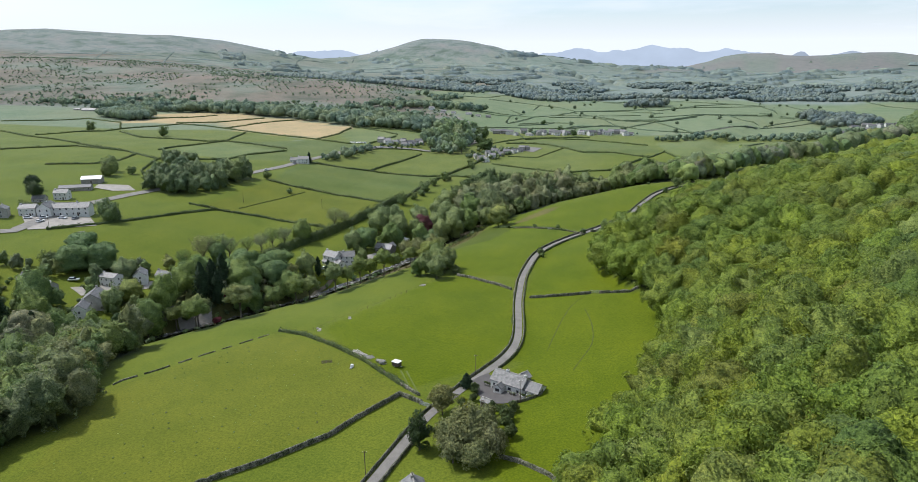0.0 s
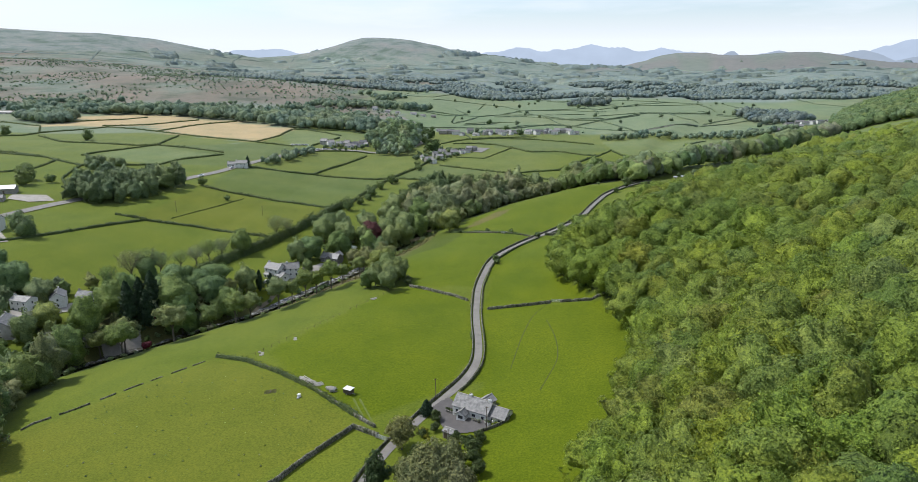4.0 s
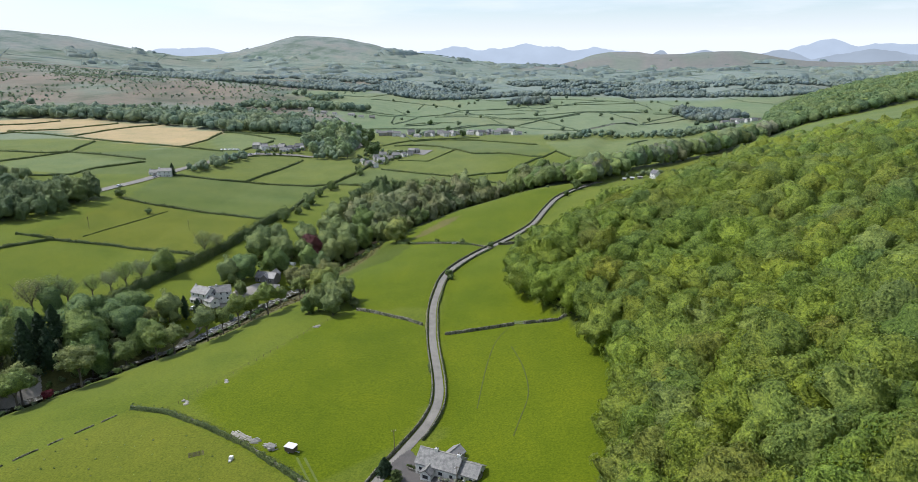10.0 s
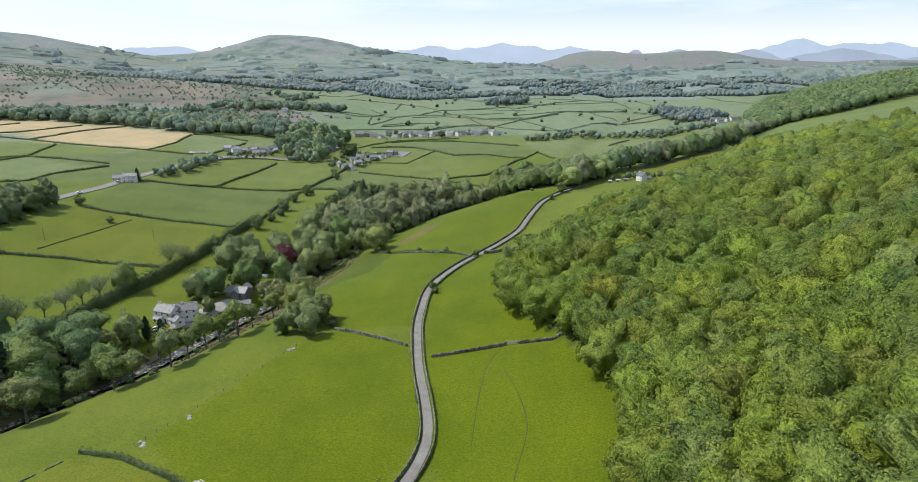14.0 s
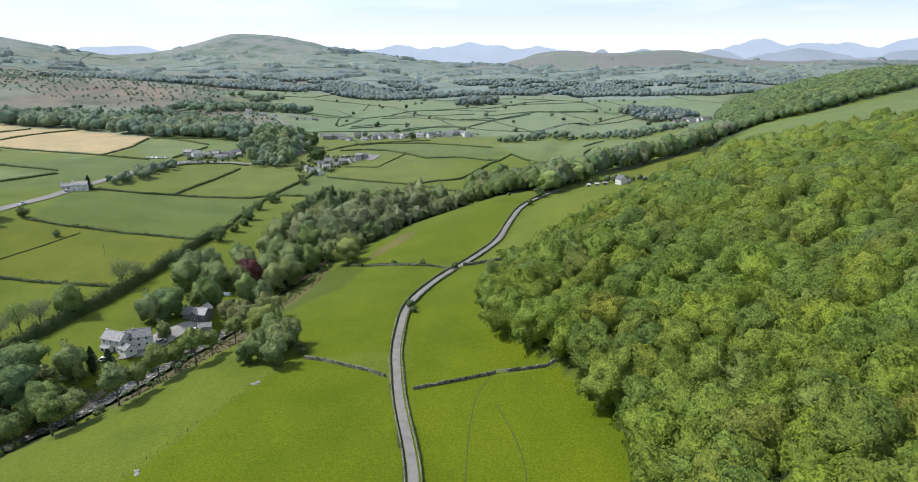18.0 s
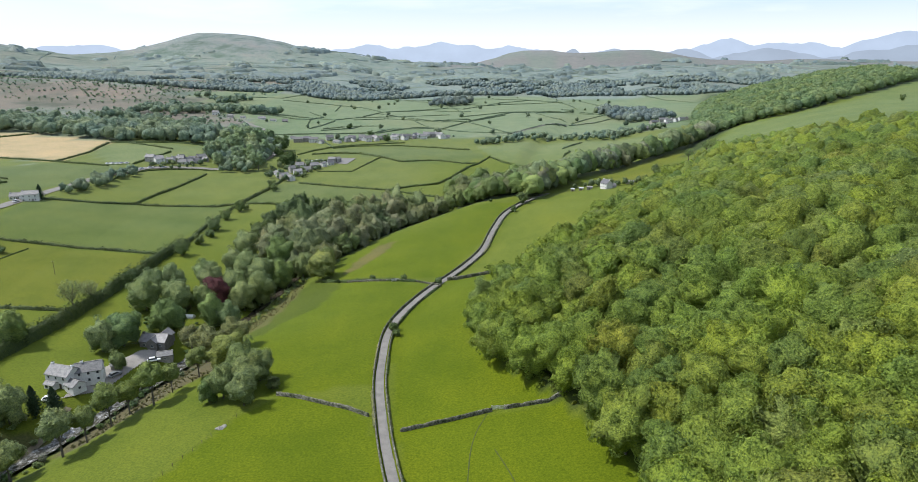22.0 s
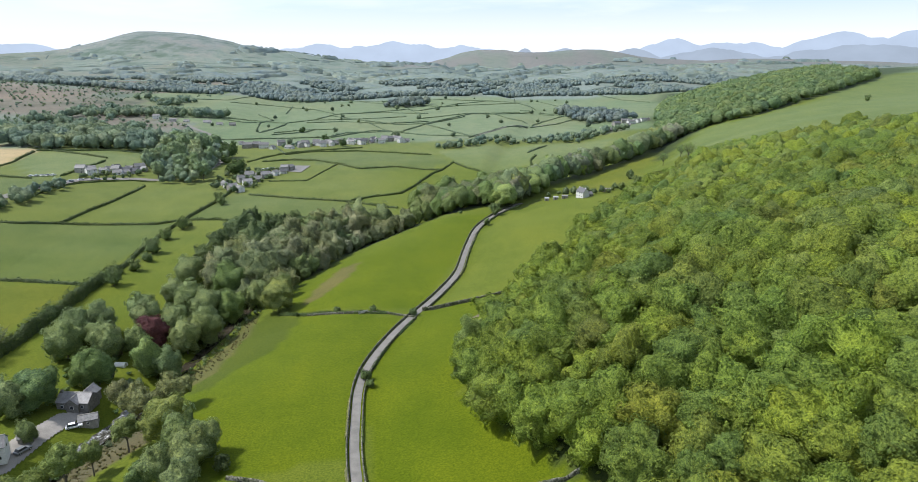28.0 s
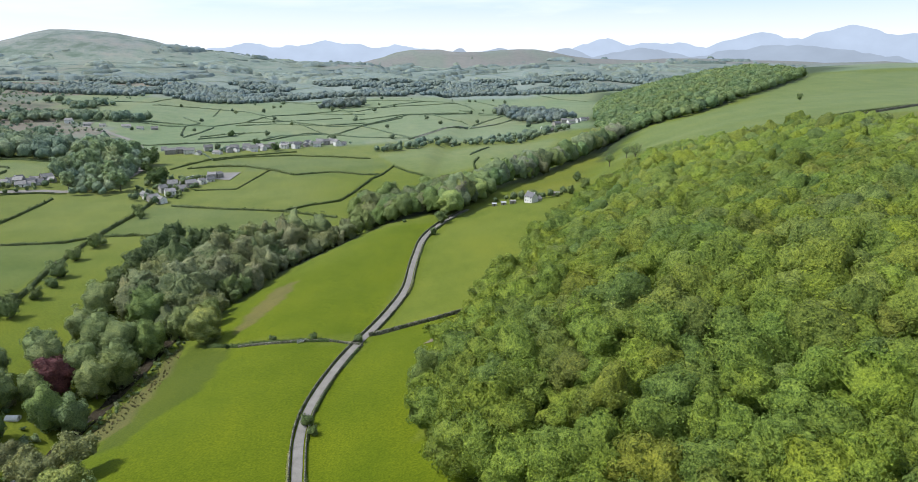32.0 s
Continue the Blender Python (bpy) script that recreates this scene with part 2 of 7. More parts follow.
LIME_TONES = ((0.250, 0.300, 0.018), (0.235, 0.285, 0.020))
MAROON_TONES = ((0.16, 0.02, 0.04), (0.14, 0.02, 0.035))
LEAF_ROADSIDE = leaf_material("roadside_copse_leaves", ((0.150, 0.206, 0.102), (0.180, 0.234, 0.114), (0.126, 0.182, 0.096), (0.198, 0.240, 0.120)), False)
# hedge green with some distance haze put into the colour
LEAF_VALLEY = leaf_material("hazed_valley_leaves", ((0.137, 0.185, 0.119), (0.163, 0.211, 0.133), (0.124, 0.172, 0.112)), False)
LEAF_HAZED = leaf_material("hazed_distant_leaves", HAZED_FAR_TONES, False)
LEAF_COPPER = leaf_material("copper_leaves", ((0.125, 0.05, 0.06), (0.14, 0.05, 0.06)), True)
LEAF_LIME, LEAF_MAROON = leaf_material("lime_leaves", LIME_TONES, True), leaf_material("maroon_leaves", MAROON_TONES, True)
LEAF_CONIFER = leaf_material("conifer_needles", ((0.032, 0.062, 0.032), (0.04, 0.072, 0.035)), True)
LEAF_BLOSSOM = leaf_material("hawthorn_blossom", ((0.42, 0.43, 0.36), (0.36, 0.40, 0.28)), True)
LEAF_CONIFER_PALE = leaf_material("evergreen_leaves", ((0.05, 0.085, 0.035), (0.06, 0.095, 0.04)), True)
LEAF_HEDGE_PALE = leaf_material("dark_round_leaves", ((0.08, 0.13, 0.04), (0.09, 0.14, 0.045)), True)
LEAF_HEDGE = leaf_material("hedge_leaves", ((0.075, 0.11, 0.03), (0.095, 0.125, 0.045)), True)
BARK = rough_stuff("bark", (0.074, 0.061, 0.049), (0.139, 0.123, 0.098), 1.0, 0.08, 0.9)
ASPHALT = rough_stuff("worn_asphalt", (0.145, 0.136, 0.122), (0.222, 0.209, 0.188), 3.0, 0.2, 0.9, 0.2, 0.01)
GRAVEL = rough_stuff("gravel", (0.230, 0.213, 0.189), (0.344, 0.320, 0.287), 3.0, 0.25, 0.95)
EARTH = rough_stuff("bare_earth", (0.10, 0.085, 0.055), (0.19, 0.16, 0.105), 2.0, 0.3, 0.95)
TARMAC = rough_stuff("dark_tarmac", (0.068, 0.062, 0.060), (0.098, 0.090, 0.086), 2.0, 0.2, 0.9, 0.2, 0.01)
DRYSTONE, _n, _l, _b = material("dry_stone", 0.95)
_stain = ramp(_n, _l, noise_node(_n, _l, 1.8, 4, 0.6, "Position"), ((0.35, (0.05, 0.062, 0.022)), (0.5, (0.105, 0.105, 0.07)), (0.68, (0.18, 0.172, 0.14))))
_lump = noise_node(_n, _l, 0.45, 3, 0.7, "Position")
_l.new(mix(_n, _l, _stain, ramp(_n, _l, _lump, ((0.36, (0.25, 0.25, 0.25)), (0.5, (0.85, 0.85, 0.85)), (0.64, (1.5, 1.5, 1.5)))), 1.0, "MULTIPLY"), _b.inputs["Base Color"])
relief(_n, _l, _b, _lump, 1.0, 0.25)
SLATE_DARK = rough_stuff("dark_slate_roof", (0.06, 0.06, 0.065), (0.12, 0.12, 0.13), 1.2, 0.25, 0.6, 0.5, 0.04)
SLATE_PALE = rough_stuff("pale_slate_roof", (0.15, 0.145, 0.145), (0.27, 0.26, 0.26), 1.2, 0.25, 0.6, 0.5, 0.04)
SLATE = rough_stuff("slate_roof", (0.07, 0.07, 0.072), (0.215, 0.212, 0.205), 0.7, 0.25, 0.6, 0.5, 0.04)
RENDER_WHITE = rough_stuff("white_render", (0.581, 0.581, 0.546), (0.704, 0.704, 0.678), 1.5, 0.2, 0.85, 0.2, 0.01)
RENDER_GREY = rough_stuff("grey_render", (0.295, 0.287, 0.262), (0.410, 0.402, 0.369), 1.5, 0.2, 0.9, 0.3, 0.02)
STONE_DARK = rough_stuff("dark_house_stone", (0.10, 0.095, 0.085), (0.2, 0.19, 0.17), 0.9, 0.25, 0.9, 0.8, 0.05)
STONE = rough_stuff("house_stone", (0.20, 0.19, 0.17), (0.36, 0.34, 0.30), 0.9, 0.25, 0.9, 0.8, 0.05)
TIMBER = rough_stuff("weathered_timber", (0.25, 0.235, 0.205), (0.43, 0.41, 0.37), 0.8, 0.1, 0.85)
DARK_TIMBER = rough_stuff("dark_timber", (0.07, 0.055, 0.04), (0.13, 0.10, 0.075), 0.8, 0.1, 0.85)
PAINT_WHITE = rough_stuff("white_paint", (0.634, 0.634, 0.616), (0.739, 0.739, 0.722), 0.8, 0.1, 0.5, 0.1, 0.005)
TIN = rough_stuff("galvanised_sheet", (0.42, 0.43, 0.44), (0.60, 0.61, 0.62), 1.0, 0.12, 0.45, 0.2, 0.01, 0.4)
PANE, _n, _l, _b = material("window_glass", 0.06)
_b.inputs["Base Color"].default_value = (0.03, 0.035, 0.04, 1)
RUBBER, _n, _l, _b = material("rubber", 0.8)
_b.inputs["Base Color"].default_value = (0.02, 0.02, 0.02, 1)


def car_paint(name, colour):
    m, n, l, b = material(name, 0.3, 0.1)
    b.inputs["Base Color"].default_value = (*colour, 1)
    b.inputs["Coat Weight"].default_value = 0.6
    return m


def water_material():
    m, n, l, b = material("river_water", 0.12)
    foam = ramp(n, l, noise_node(n, l, 1.2, 6, 0.72, "Position", (0.8, 0.8, 1.0)), ((0.46, (0.045, 0.042, 0.032)), (0.58, (0.18, 0.18, 0.17)), (0.70, (0.62, 0.63, 0.64))))
    l.new(foam, b.inputs["Base Color"])
    relief(n, l, b, noise_node(n, l, 0.9, 5, 0.7, "Position"), 0.6, 0.2)
    return m


WATER = water_material()
CALM, _n, _l, _b = material("calm_water", 0.1)
_l.new(ramp(_n, _l, noise_node(_n, _l, 3.0, 5, 0.6, "Position"), ((0.3, (0.02, 0.018, 0.012)), (0.7, (0.05, 0.042, 0.03)))), _b.inputs["Base Color"])
relief(_n, _l, _b, noise_node(_n, _l, 0.8, 4, 0.6, "Position"), 0.3, 0.1)
WORN_GRASS = rough_stuff("worn_grass", (0.078, 0.112, 0.008), (0.098, 0.125, 0.016), 1.5, 0.3, 0.95)
SHEEP_TRACK = rough_stuff("trodden_grass", (0.038, 0.052, 0.004), (0.060, 0.078, 0.006), 1.5, 0.3, 1.0)
COURT = rough_stuff("court_surface", (0.15, 0.145, 0.14), (0.21, 0.20, 0.19), 3.0, 0.3, 0.95)


# ---- the lie of the land ----
def curve(*pairs):
    """A line in plan that gives east for north, rounded at its corners."""
    ys = np.array([p[1] for p in pairs], float)
    xs = np.array([p[0] for p in pairs], float)
    return lambda y: sum(np.interp(y + d, ys, xs) for d in (-9.0, -4.0, 0.0, 4.0, 9.0)) / 5


lane_east = curve((-75, -100), (-42, 20), (-33, 62), (-29, 100), (-22, 120), (-14, 140), (-15, 155), (-20, 184), (-23, 215), (-22, 250),
                  (-17, 268), (-6, 293), (7, 314), (20, 340), (28, 370), (39, 405), (54, 430), (78, 456), (120, 490), (150, 560), (195, 700), (275, 900), (385, 1200), (700, 2200))
river_east = curve((-290, -60), (-215, 60), (-165, 128), (-127, 180), (-111, 207), (-99, 238), (-91, 256), (-76, 300), (-66, 340),
                   (-40, 392), (0, 440), (45, 490), (80, 560), (120, 700), (200, 900), (300, 1200))
wood_east = curve((2, 20), (16, 70), (26, 112), (35, 145), (25, 187), (14, 200), (4.5, 222), (5.5, 240), (23.5, 268), (56, 306),
                  (110, 386), (158, 470), (195, 520), (235, 600), (300, 750), (370, 900), (480, 1100), (640, 1500), (900, 2600))


wood_edge = curve((4, 20), (9, 70), (13, 86), (17.5, 99), (24, 115), (29, 130), (31.5, 145), (30.5, 163), (27, 182), (15, 200), (5, 222), (5.5, 242), (19, 266),
                  (33, 289), (59, 339), (104, 381), (158, 470))


def bump(x, y, cx, cy, rx, ry, turn=0.0):
    c, s = math.cos(radians(turn)), math.sin(radians(turn))
    u, v = ((x - cx) * c + (y - cy) * s) / rx, ((y - cy) * c - (x - cx) * s) / ry
    return np.exp(-(u * u + v * v))


def step(v, a, b):
    k = np.clip((v - a) / (b - a), 0, 1)
    return k * k * (3 - 2 * k)


def waves(x, y, size, seed):
    """Gentle unevenness made of a few crossing waves."""
    out = 0 * x
    for n in range(5):
        a = seed * 1.7 + n * 2.4
        w = size * (0.6 + 0.23 * n)
        out = out + np.sin((x * math.cos(a) + y * math.sin(a)) / w * 6.28 + seed + n * 1.3) / 5
    return out


def land(x, y):
    """Height of the ground, in metres, at places in plan."""
    x, y = np.asarray(x, float), np.asarray(y, float)
    xl, xr, xw = lane_east(y), river_east(y), wood_east(y)
    zl = np.interp(y, (-60, 60, 110, 150, 190, 250, 300, 350, 425, 500, 640, 1000), (7, 3.2, 1.3, 1.0, -0.4, -1.8, -3, -2.4, 0, 3, 1, 0))
    bed = np.interp(y, (0, 250, 430, 640, 1000), (-16, -14.5, -10, -4, -2))
    # from the lane down to the river: convex pasture
    k = np.clip((xl - x) / np.maximum(xl - xr - 6, 8), 0, 1)
    brink = np.interp(y, (60, 130, 200, 250, 275), (1.2, 2.4, 3.1, 2.6, 1.2))
    west = zl - (zl - bed - brink) * k ** 2.6
    west = bed + (west - bed) * (1 - 0.75 * (1 - step(x - xr, 2.0, 5.5)) * step(-y, -300, -250))
    # the near bank falls steeply to the shingle
    west = west - 2.0 * np.exp(-((x - xr - 9.0) / 5.0) ** 2) * step(y, 180, 200) * step(-y, -268, -255)
    # beyond the river the fields climb slowly
    d = xr - x
    climb = np.interp(x, (-1500, -520, -420, -300, -235, -180, -130, -90, 0, 60, 150), (24, 14, 11, 6.5, 2.5, -5.5, -8.5, -11.5, -9, -6, -2))
    climb = climb + np.interp(y, (100, 430, 560, 660, 1000, 1500), (0, 0, 1.5, 5, 5, 9)) * step(x, -420, -120)
    west = np.where(d > 0, bed + (np.maximum(climb, bed + 1.5) - bed) * step(d, 0, 16), west)
    west = west - 1.0 * np.exp(-(d / 4.5) ** 2) * step(-y, -480, -420)
    # east of the lane: pasture, then the wooded hillside
    e = np.maximum(x - xl - 5, 0)
    east = zl + 0.13 * np.minimum(e, 60)
    s = np.maximum(x - xw, 0) * np.interp(y, (200, 300, 480, 700, 1500), (1.0, 0.84, 0.80, 0.85, 0.85))
    rise = np.interp(y, (60, 250, 330, 420, 600, 750, 950, 1150, 1500), (47, 47, 46, 46, 50, 66, 70, 12, 4))
    hill = rise * (1 - np.exp(-s * 0.56 / np.maximum(rise, 1))) + 0.006 * np.minimum(s, 500)
    z = np.where(x > xl, east + hill, west)
    z = z + 0.5 * waves(x, y, 70, 1) * step(np.abs(x - xl), 4, 40) * step(np.abs(d), 10, 40)
    # moor and hills far off
    z = z + 62 * bump(x, y, -1500, 1350, 700, 420, 25) + 26 * bump(x, y, -700, 1250, 330, 230, 20)
    z = z + 158 * bump(x, y, -2400, 2150, 560, 700, 40) + 84 * bump(x, y, -1800, 2500, 400, 600, 30)
    z = z + 92 * bump(x, y, -880, 2900, 330, 300) + 52 * bump(x, y, -560, 2880, 620, 300, -6)
    z = z + 56 * step(y, 1450, 2500) * (0.75 + 0.35 * waves(x, y, 900, 3)) * step(-y, -4300, -3200)
    z = z + (5 * waves(x, y, 210, 11) + 4 * waves(x, y, 95, 5)) * step(y, 2000, 2600) * step(-y, -4600, -4200)
    z = z + 108 * bump(x, y, 640, 3700, 300, 350) + 88 * bump(x, y, 1250, 3600, 330, 350) + 30 * bump(x, y, 1900, 3300, 600, 350)
    return z


# ---- building helpers ----
def mesh_of(name, verts, faces, mat, smooth=False, tree=None):
    """A mesh from arrays: faces is a list of arrays of corners, all of one length each."""
    me = bpy.data.meshes.new(name)
    verts = np.asarray(verts, np.float32)
    faces = [np.asarray(f, np.int32) for f in faces if len(f)]
    loops = np.concatenate([f.ravel() for f in faces])
    sizes = np.concatenate([np.full(len(f), f.shape[1], np.int32) for f in faces])
    me.vertices.add(len(verts))
    me.vertices.foreach_set("co", verts.ravel())
    me.loops.add(len(loops))
    me.loops.foreach_set("vertex_index", loops)
    me.polygons.add(len(sizes))
    me.polygons.foreach_set("loop_start", np.concatenate(([0], np.cumsum(sizes)[:-1])).astype(np.int32))
    me.polygons.foreach_set("loop_total", sizes)
    if smooth:
        me.polygons.foreach_set("use_smooth", np.ones(len(sizes), bool))
    me.update(calc_edges=True)
    if tree is not None:
        at = me.attributes.new("tree", "FLOAT", "FACE")
        at.data.foreach_set("value", np.asarray(tree, np.float32))
    me.materials.append(mat)
    return me


def part(name, bm, mat, parent, label=""):
    """Links a bmesh as one mesh object under a thing or a part."""
    me = bpy.data.meshes.new(name)
    bm.to_mesh(me)
    bm.free()
    me.materials.append(mat)
    ob = new(name, me)
    ob.parent = parent
    if label:
        ob["label"] = label
    return ob


def box(bm, x0, y0, z0, x1, y1, z1, bevel=0.0):
    made = bmesh.ops.create_cube(bm, size=1, matrix=Matrix.Translation(((x0 + x1) / 2, (y0 + y1) / 2, (z0 + z1) / 2))
                                 @ Matrix.Diagonal((abs(x1 - x0), abs(y1 - y0), abs(z1 - z0), 1)))
    if bevel:
        edges = list({e for v in made["verts"] for e in v.link_edges})
        bmesh.ops.bevel(bm, geom=edges, offset=bevel, segments=1, affect="EDGES")
    return bm


def tube(bm, a, b, ra, rb, sides=8):
    a, b = Vector(a), Vector(b)
    m = Matrix.Translation((a + b) / 2) @ (b - a).to_track_quat("Z", "Y").to_matrix().to_4x4()
    bmesh.ops.create_cone(bm, cap_ends=True, segments=sides, radius1=ra, radius2=rb, depth=(b - a).length, matrix=m)
    return bm


def height(x, y):
    return float(land(x, y))


def spot(x, y, turn=0.0, sink=0.0):
    return pose(x, y, height(x, y) - sink, 0, 0, turn)


def along(points, gap):
    """Places about gap metres apart along a line in plan, with the line's direction."""
    p = np.array(points, float)
    seg = np.hypot(*np.diff(p, axis=0).T)
    s = np.concatenate(([0], np.cumsum(seg)))
    n = max(2, int(s[-1] / gap) + 1)
    q = np.linspace(0, s[-1], n)
    x, y = np.interp(q, s, p[:, 0]), np.interp(q, s, p[:, 1])
    dx, dy = np.gradient(x), np.gradient(y)
    k = np.maximum(np.hypot(dx, dy), 1e-6)
    return x, y, dx / k, dy / k


def inside(x, y, poly):
    """Which places lie within a closed line in plan."""
    out = np.zeros(np.shape(x), bool)
    for (x0, y0), (x1, y1) in zip(poly, (*poly[1:], poly[0])):
        cut = (y0 > y) != (y1 > y)
        out ^= cut & (x < (x1 - x0) * (y - y0) / ((y1 - y0) or 1e-9) + x0)
    return out


# ---- the ground, one sheet to the horizon ----
def spaced(fine_from, fine_to, fine, low, high):
    mid = list(np.arange(fine_from, fine_to + 0.1, fine))
    gap, v = fine, fine_to
    while v < high:
        gap *= 1.09
        v += gap
        mid.append(v)
    gap, v = fine, fine_from
    while v > low:
        gap *= 1.09
        v -= gap
        mid.insert(0, v)
    return np.array(mid)


GREEN, BRIGHT, OLIVE, DEEP, PALE, STRAW, MOOR = (0.092, 0.116, 0.014), (0.080, 0.106, 0.005), (0.100, 0.115, 0.014), (0.082, 0.108, 0.022), (0.105, 0.134, 0.040), (0.30, 0.235, 0.12), (0.132, 0.119, 0.101)
# the far green has distance haze mixed into it
BANKSIDE, HAZEGREEN, WOODFLOOR, HEATH = (0.060, 0.080, 0.010), (0.118, 0.150, 0.082), (0.04, 0.055, 0.016), (0.13, 0.148, 0.128)
SHINGLE, BRACKEN, BELTFLOOR = (0.084, 0.076, 0.042), (0.088, 0.088, 0.030), (0.070, 0.074, 0.028)
PASTURE, BARE = (0.102, 0.125, 0.018), (0.104, 0.098, 0.032)
FIELDS = []


def field(colour, *edge):
    FIELDS.append((colour, edge))


field(BRIGHT, (-37, 112), (-60, 126), (-80, 146), (-66, 183), (-58, 202), (-48, 211), (-26, 199), (-20, 180), (-16, 150), (-22, 126))
field(OLIVE, (-39, 107), (-52, 78), (-66, 60), (-100, 50), (-123, 95), (-113, 114), (-95, 143), (-69, 131), (-48, 117))
field(GREEN, (-33, 104), (-39, 107), (-66, 60), (-60, 20), (-36, 40))
field(GREEN, (-123, 95), (-95, 144), (-66, 183), (-56, 206), (-90, 225), (-130, 165), (-165, 120))
field(BRIGHT, (-18, 190), (22, 192), (40, 150), (24, 100), (5, 60), (-20, 90), (-12, 130))
field(BRIGHT, (-22, 215), (-6, 296), (-45, 312), (-70, 280), (-80, 240), (-50, 210))
field(BRIGHT, (-18, 192), (22, 193), (4, 235), (44, 307), (2, 301), (-20, 255))
field(BRIGHT, (0, 304), (-45, 316), (-62, 345), (-36, 394), (10, 440), (52, 430), (30, 380))
field(PASTURE, (4, 304), (46, 309), (104, 386), (140, 440), (62, 430), (40, 395), (24, 340))
field(DEEP, (-139, 366), (-232, 374), (-246, 445), (-190, 461), (-130, 468))
field(OLIVE, (-139, 362), (-232, 371), (-228, 290), (-152, 293))
field(GREEN, (-152, 288), (-228, 284), (-241, 225), (-225, 180), (-150, 235))
field(GREEN, (-186, 464), (-240, 452), (-231, 565), (-180, 570))
field(GREEN, (-186, 464), (-178, 569), (-115, 548), (-128, 474))
field(GREEN, (-134, 370), (-127, 470), (-88, 462), (-75, 420), (-105, 330), (-138, 320))
field(DEEP, (-124, 478), (-110, 545), (-37, 505), (2, 485), (-20, 450), (-85, 466))
field(GREEN, (-108, 560), (-30, 508), (36, 592), (-23, 617), (-83, 668))
field(DEEP, (-83, 668), (-23, 620), (32, 610), (59, 640), (44, 676), (-24, 715), (-92, 701))
field(PALE, (60, 640), (77, 590), (125, 600), (200, 650), (240, 715), (50, 710))
field(STRAW, (-574, 618), (-510, 632), (-470, 662), (-450, 640), (-408, 606), (-295, 576), (-292, 627), (-303, 690), (-403, 740), (-518, 768), (-600, 756), (-612, 712), (-575, 662))
field(PALE, (-301, 680), (-292, 627), (-250, 567), (-200, 620), (-216, 690))
field(GREEN, (-408, 602), (-522, 556), (-454, 507), (-370, 520), (-295, 572))
field(DEEP, (-366, 516), (-303, 430), (-260, 450), (-237, 560), (-290, 570))
field(PALE, (-384, 448), (-303, 428), (-295, 490), (-366, 518))
field(OLIVE, (110, 450), (150, 470), (240, 600), (180, 560), (120, 505))
field(PALE, (205, 520), (278, 612), (323, 598), (376, 620), (580, 745), (900, 700), (600, 430), (323, 457), (295, 439), (284, 409))
field(OLIVE, (300, 440), (323, 452), (600, 425), (600, 300), (330, 330))
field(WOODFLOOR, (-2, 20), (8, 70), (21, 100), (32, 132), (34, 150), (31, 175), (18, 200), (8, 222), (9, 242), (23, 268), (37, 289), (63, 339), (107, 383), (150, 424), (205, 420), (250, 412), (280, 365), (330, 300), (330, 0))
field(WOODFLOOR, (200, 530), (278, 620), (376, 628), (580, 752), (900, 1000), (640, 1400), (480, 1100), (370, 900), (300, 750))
field(SHINGLE, (-107, 205), (-98, 201), (-94, 209), (-89, 217), (-82, 226), (-75, 233), (-72, 240), (-78, 252), (-84, 264), (-88, 258), (-93, 247), (-98, 236), (-103, 222))
field(BANKSIDE, (-72, 262), (-70, 274), (-66, 290), (-62, 306), (-58, 324), (-44, 309), (-46, 292), (-51, 279), (-60, 271), (-65, 262))
field(BRACKEN, (-75, 288), (-68, 303), (-66, 324), (-60, 328), (-60, 316), (-64, 294), (-67, 274), (-72, 268), (-80, 260), (-84, 268), (-78, 284))
field(BARE, (-44, 322), (-41.5, 336), (-36.5, 351), (-30, 366), (-22, 369), (-25.5, 353), (-31.5, 341), (-37.5, 329))
# darker, browner ground under the riverside belt
field(BELTFLOOR, (-152, 140), (-140, 160), (-128, 178), (-118, 195), (-109, 214), (-122, 212), (-150, 204), (-160, 180), (-166, 150))


HILL_U, HILL_V = 210, 190


MOORLAND = ((-205, 840), (-380, 805), (-560, 830), (-800, 770), (-1700, 700), (-1700, 1800), (-560, 1480), (-360, 1180), (-300, 1010), (-230, 930))


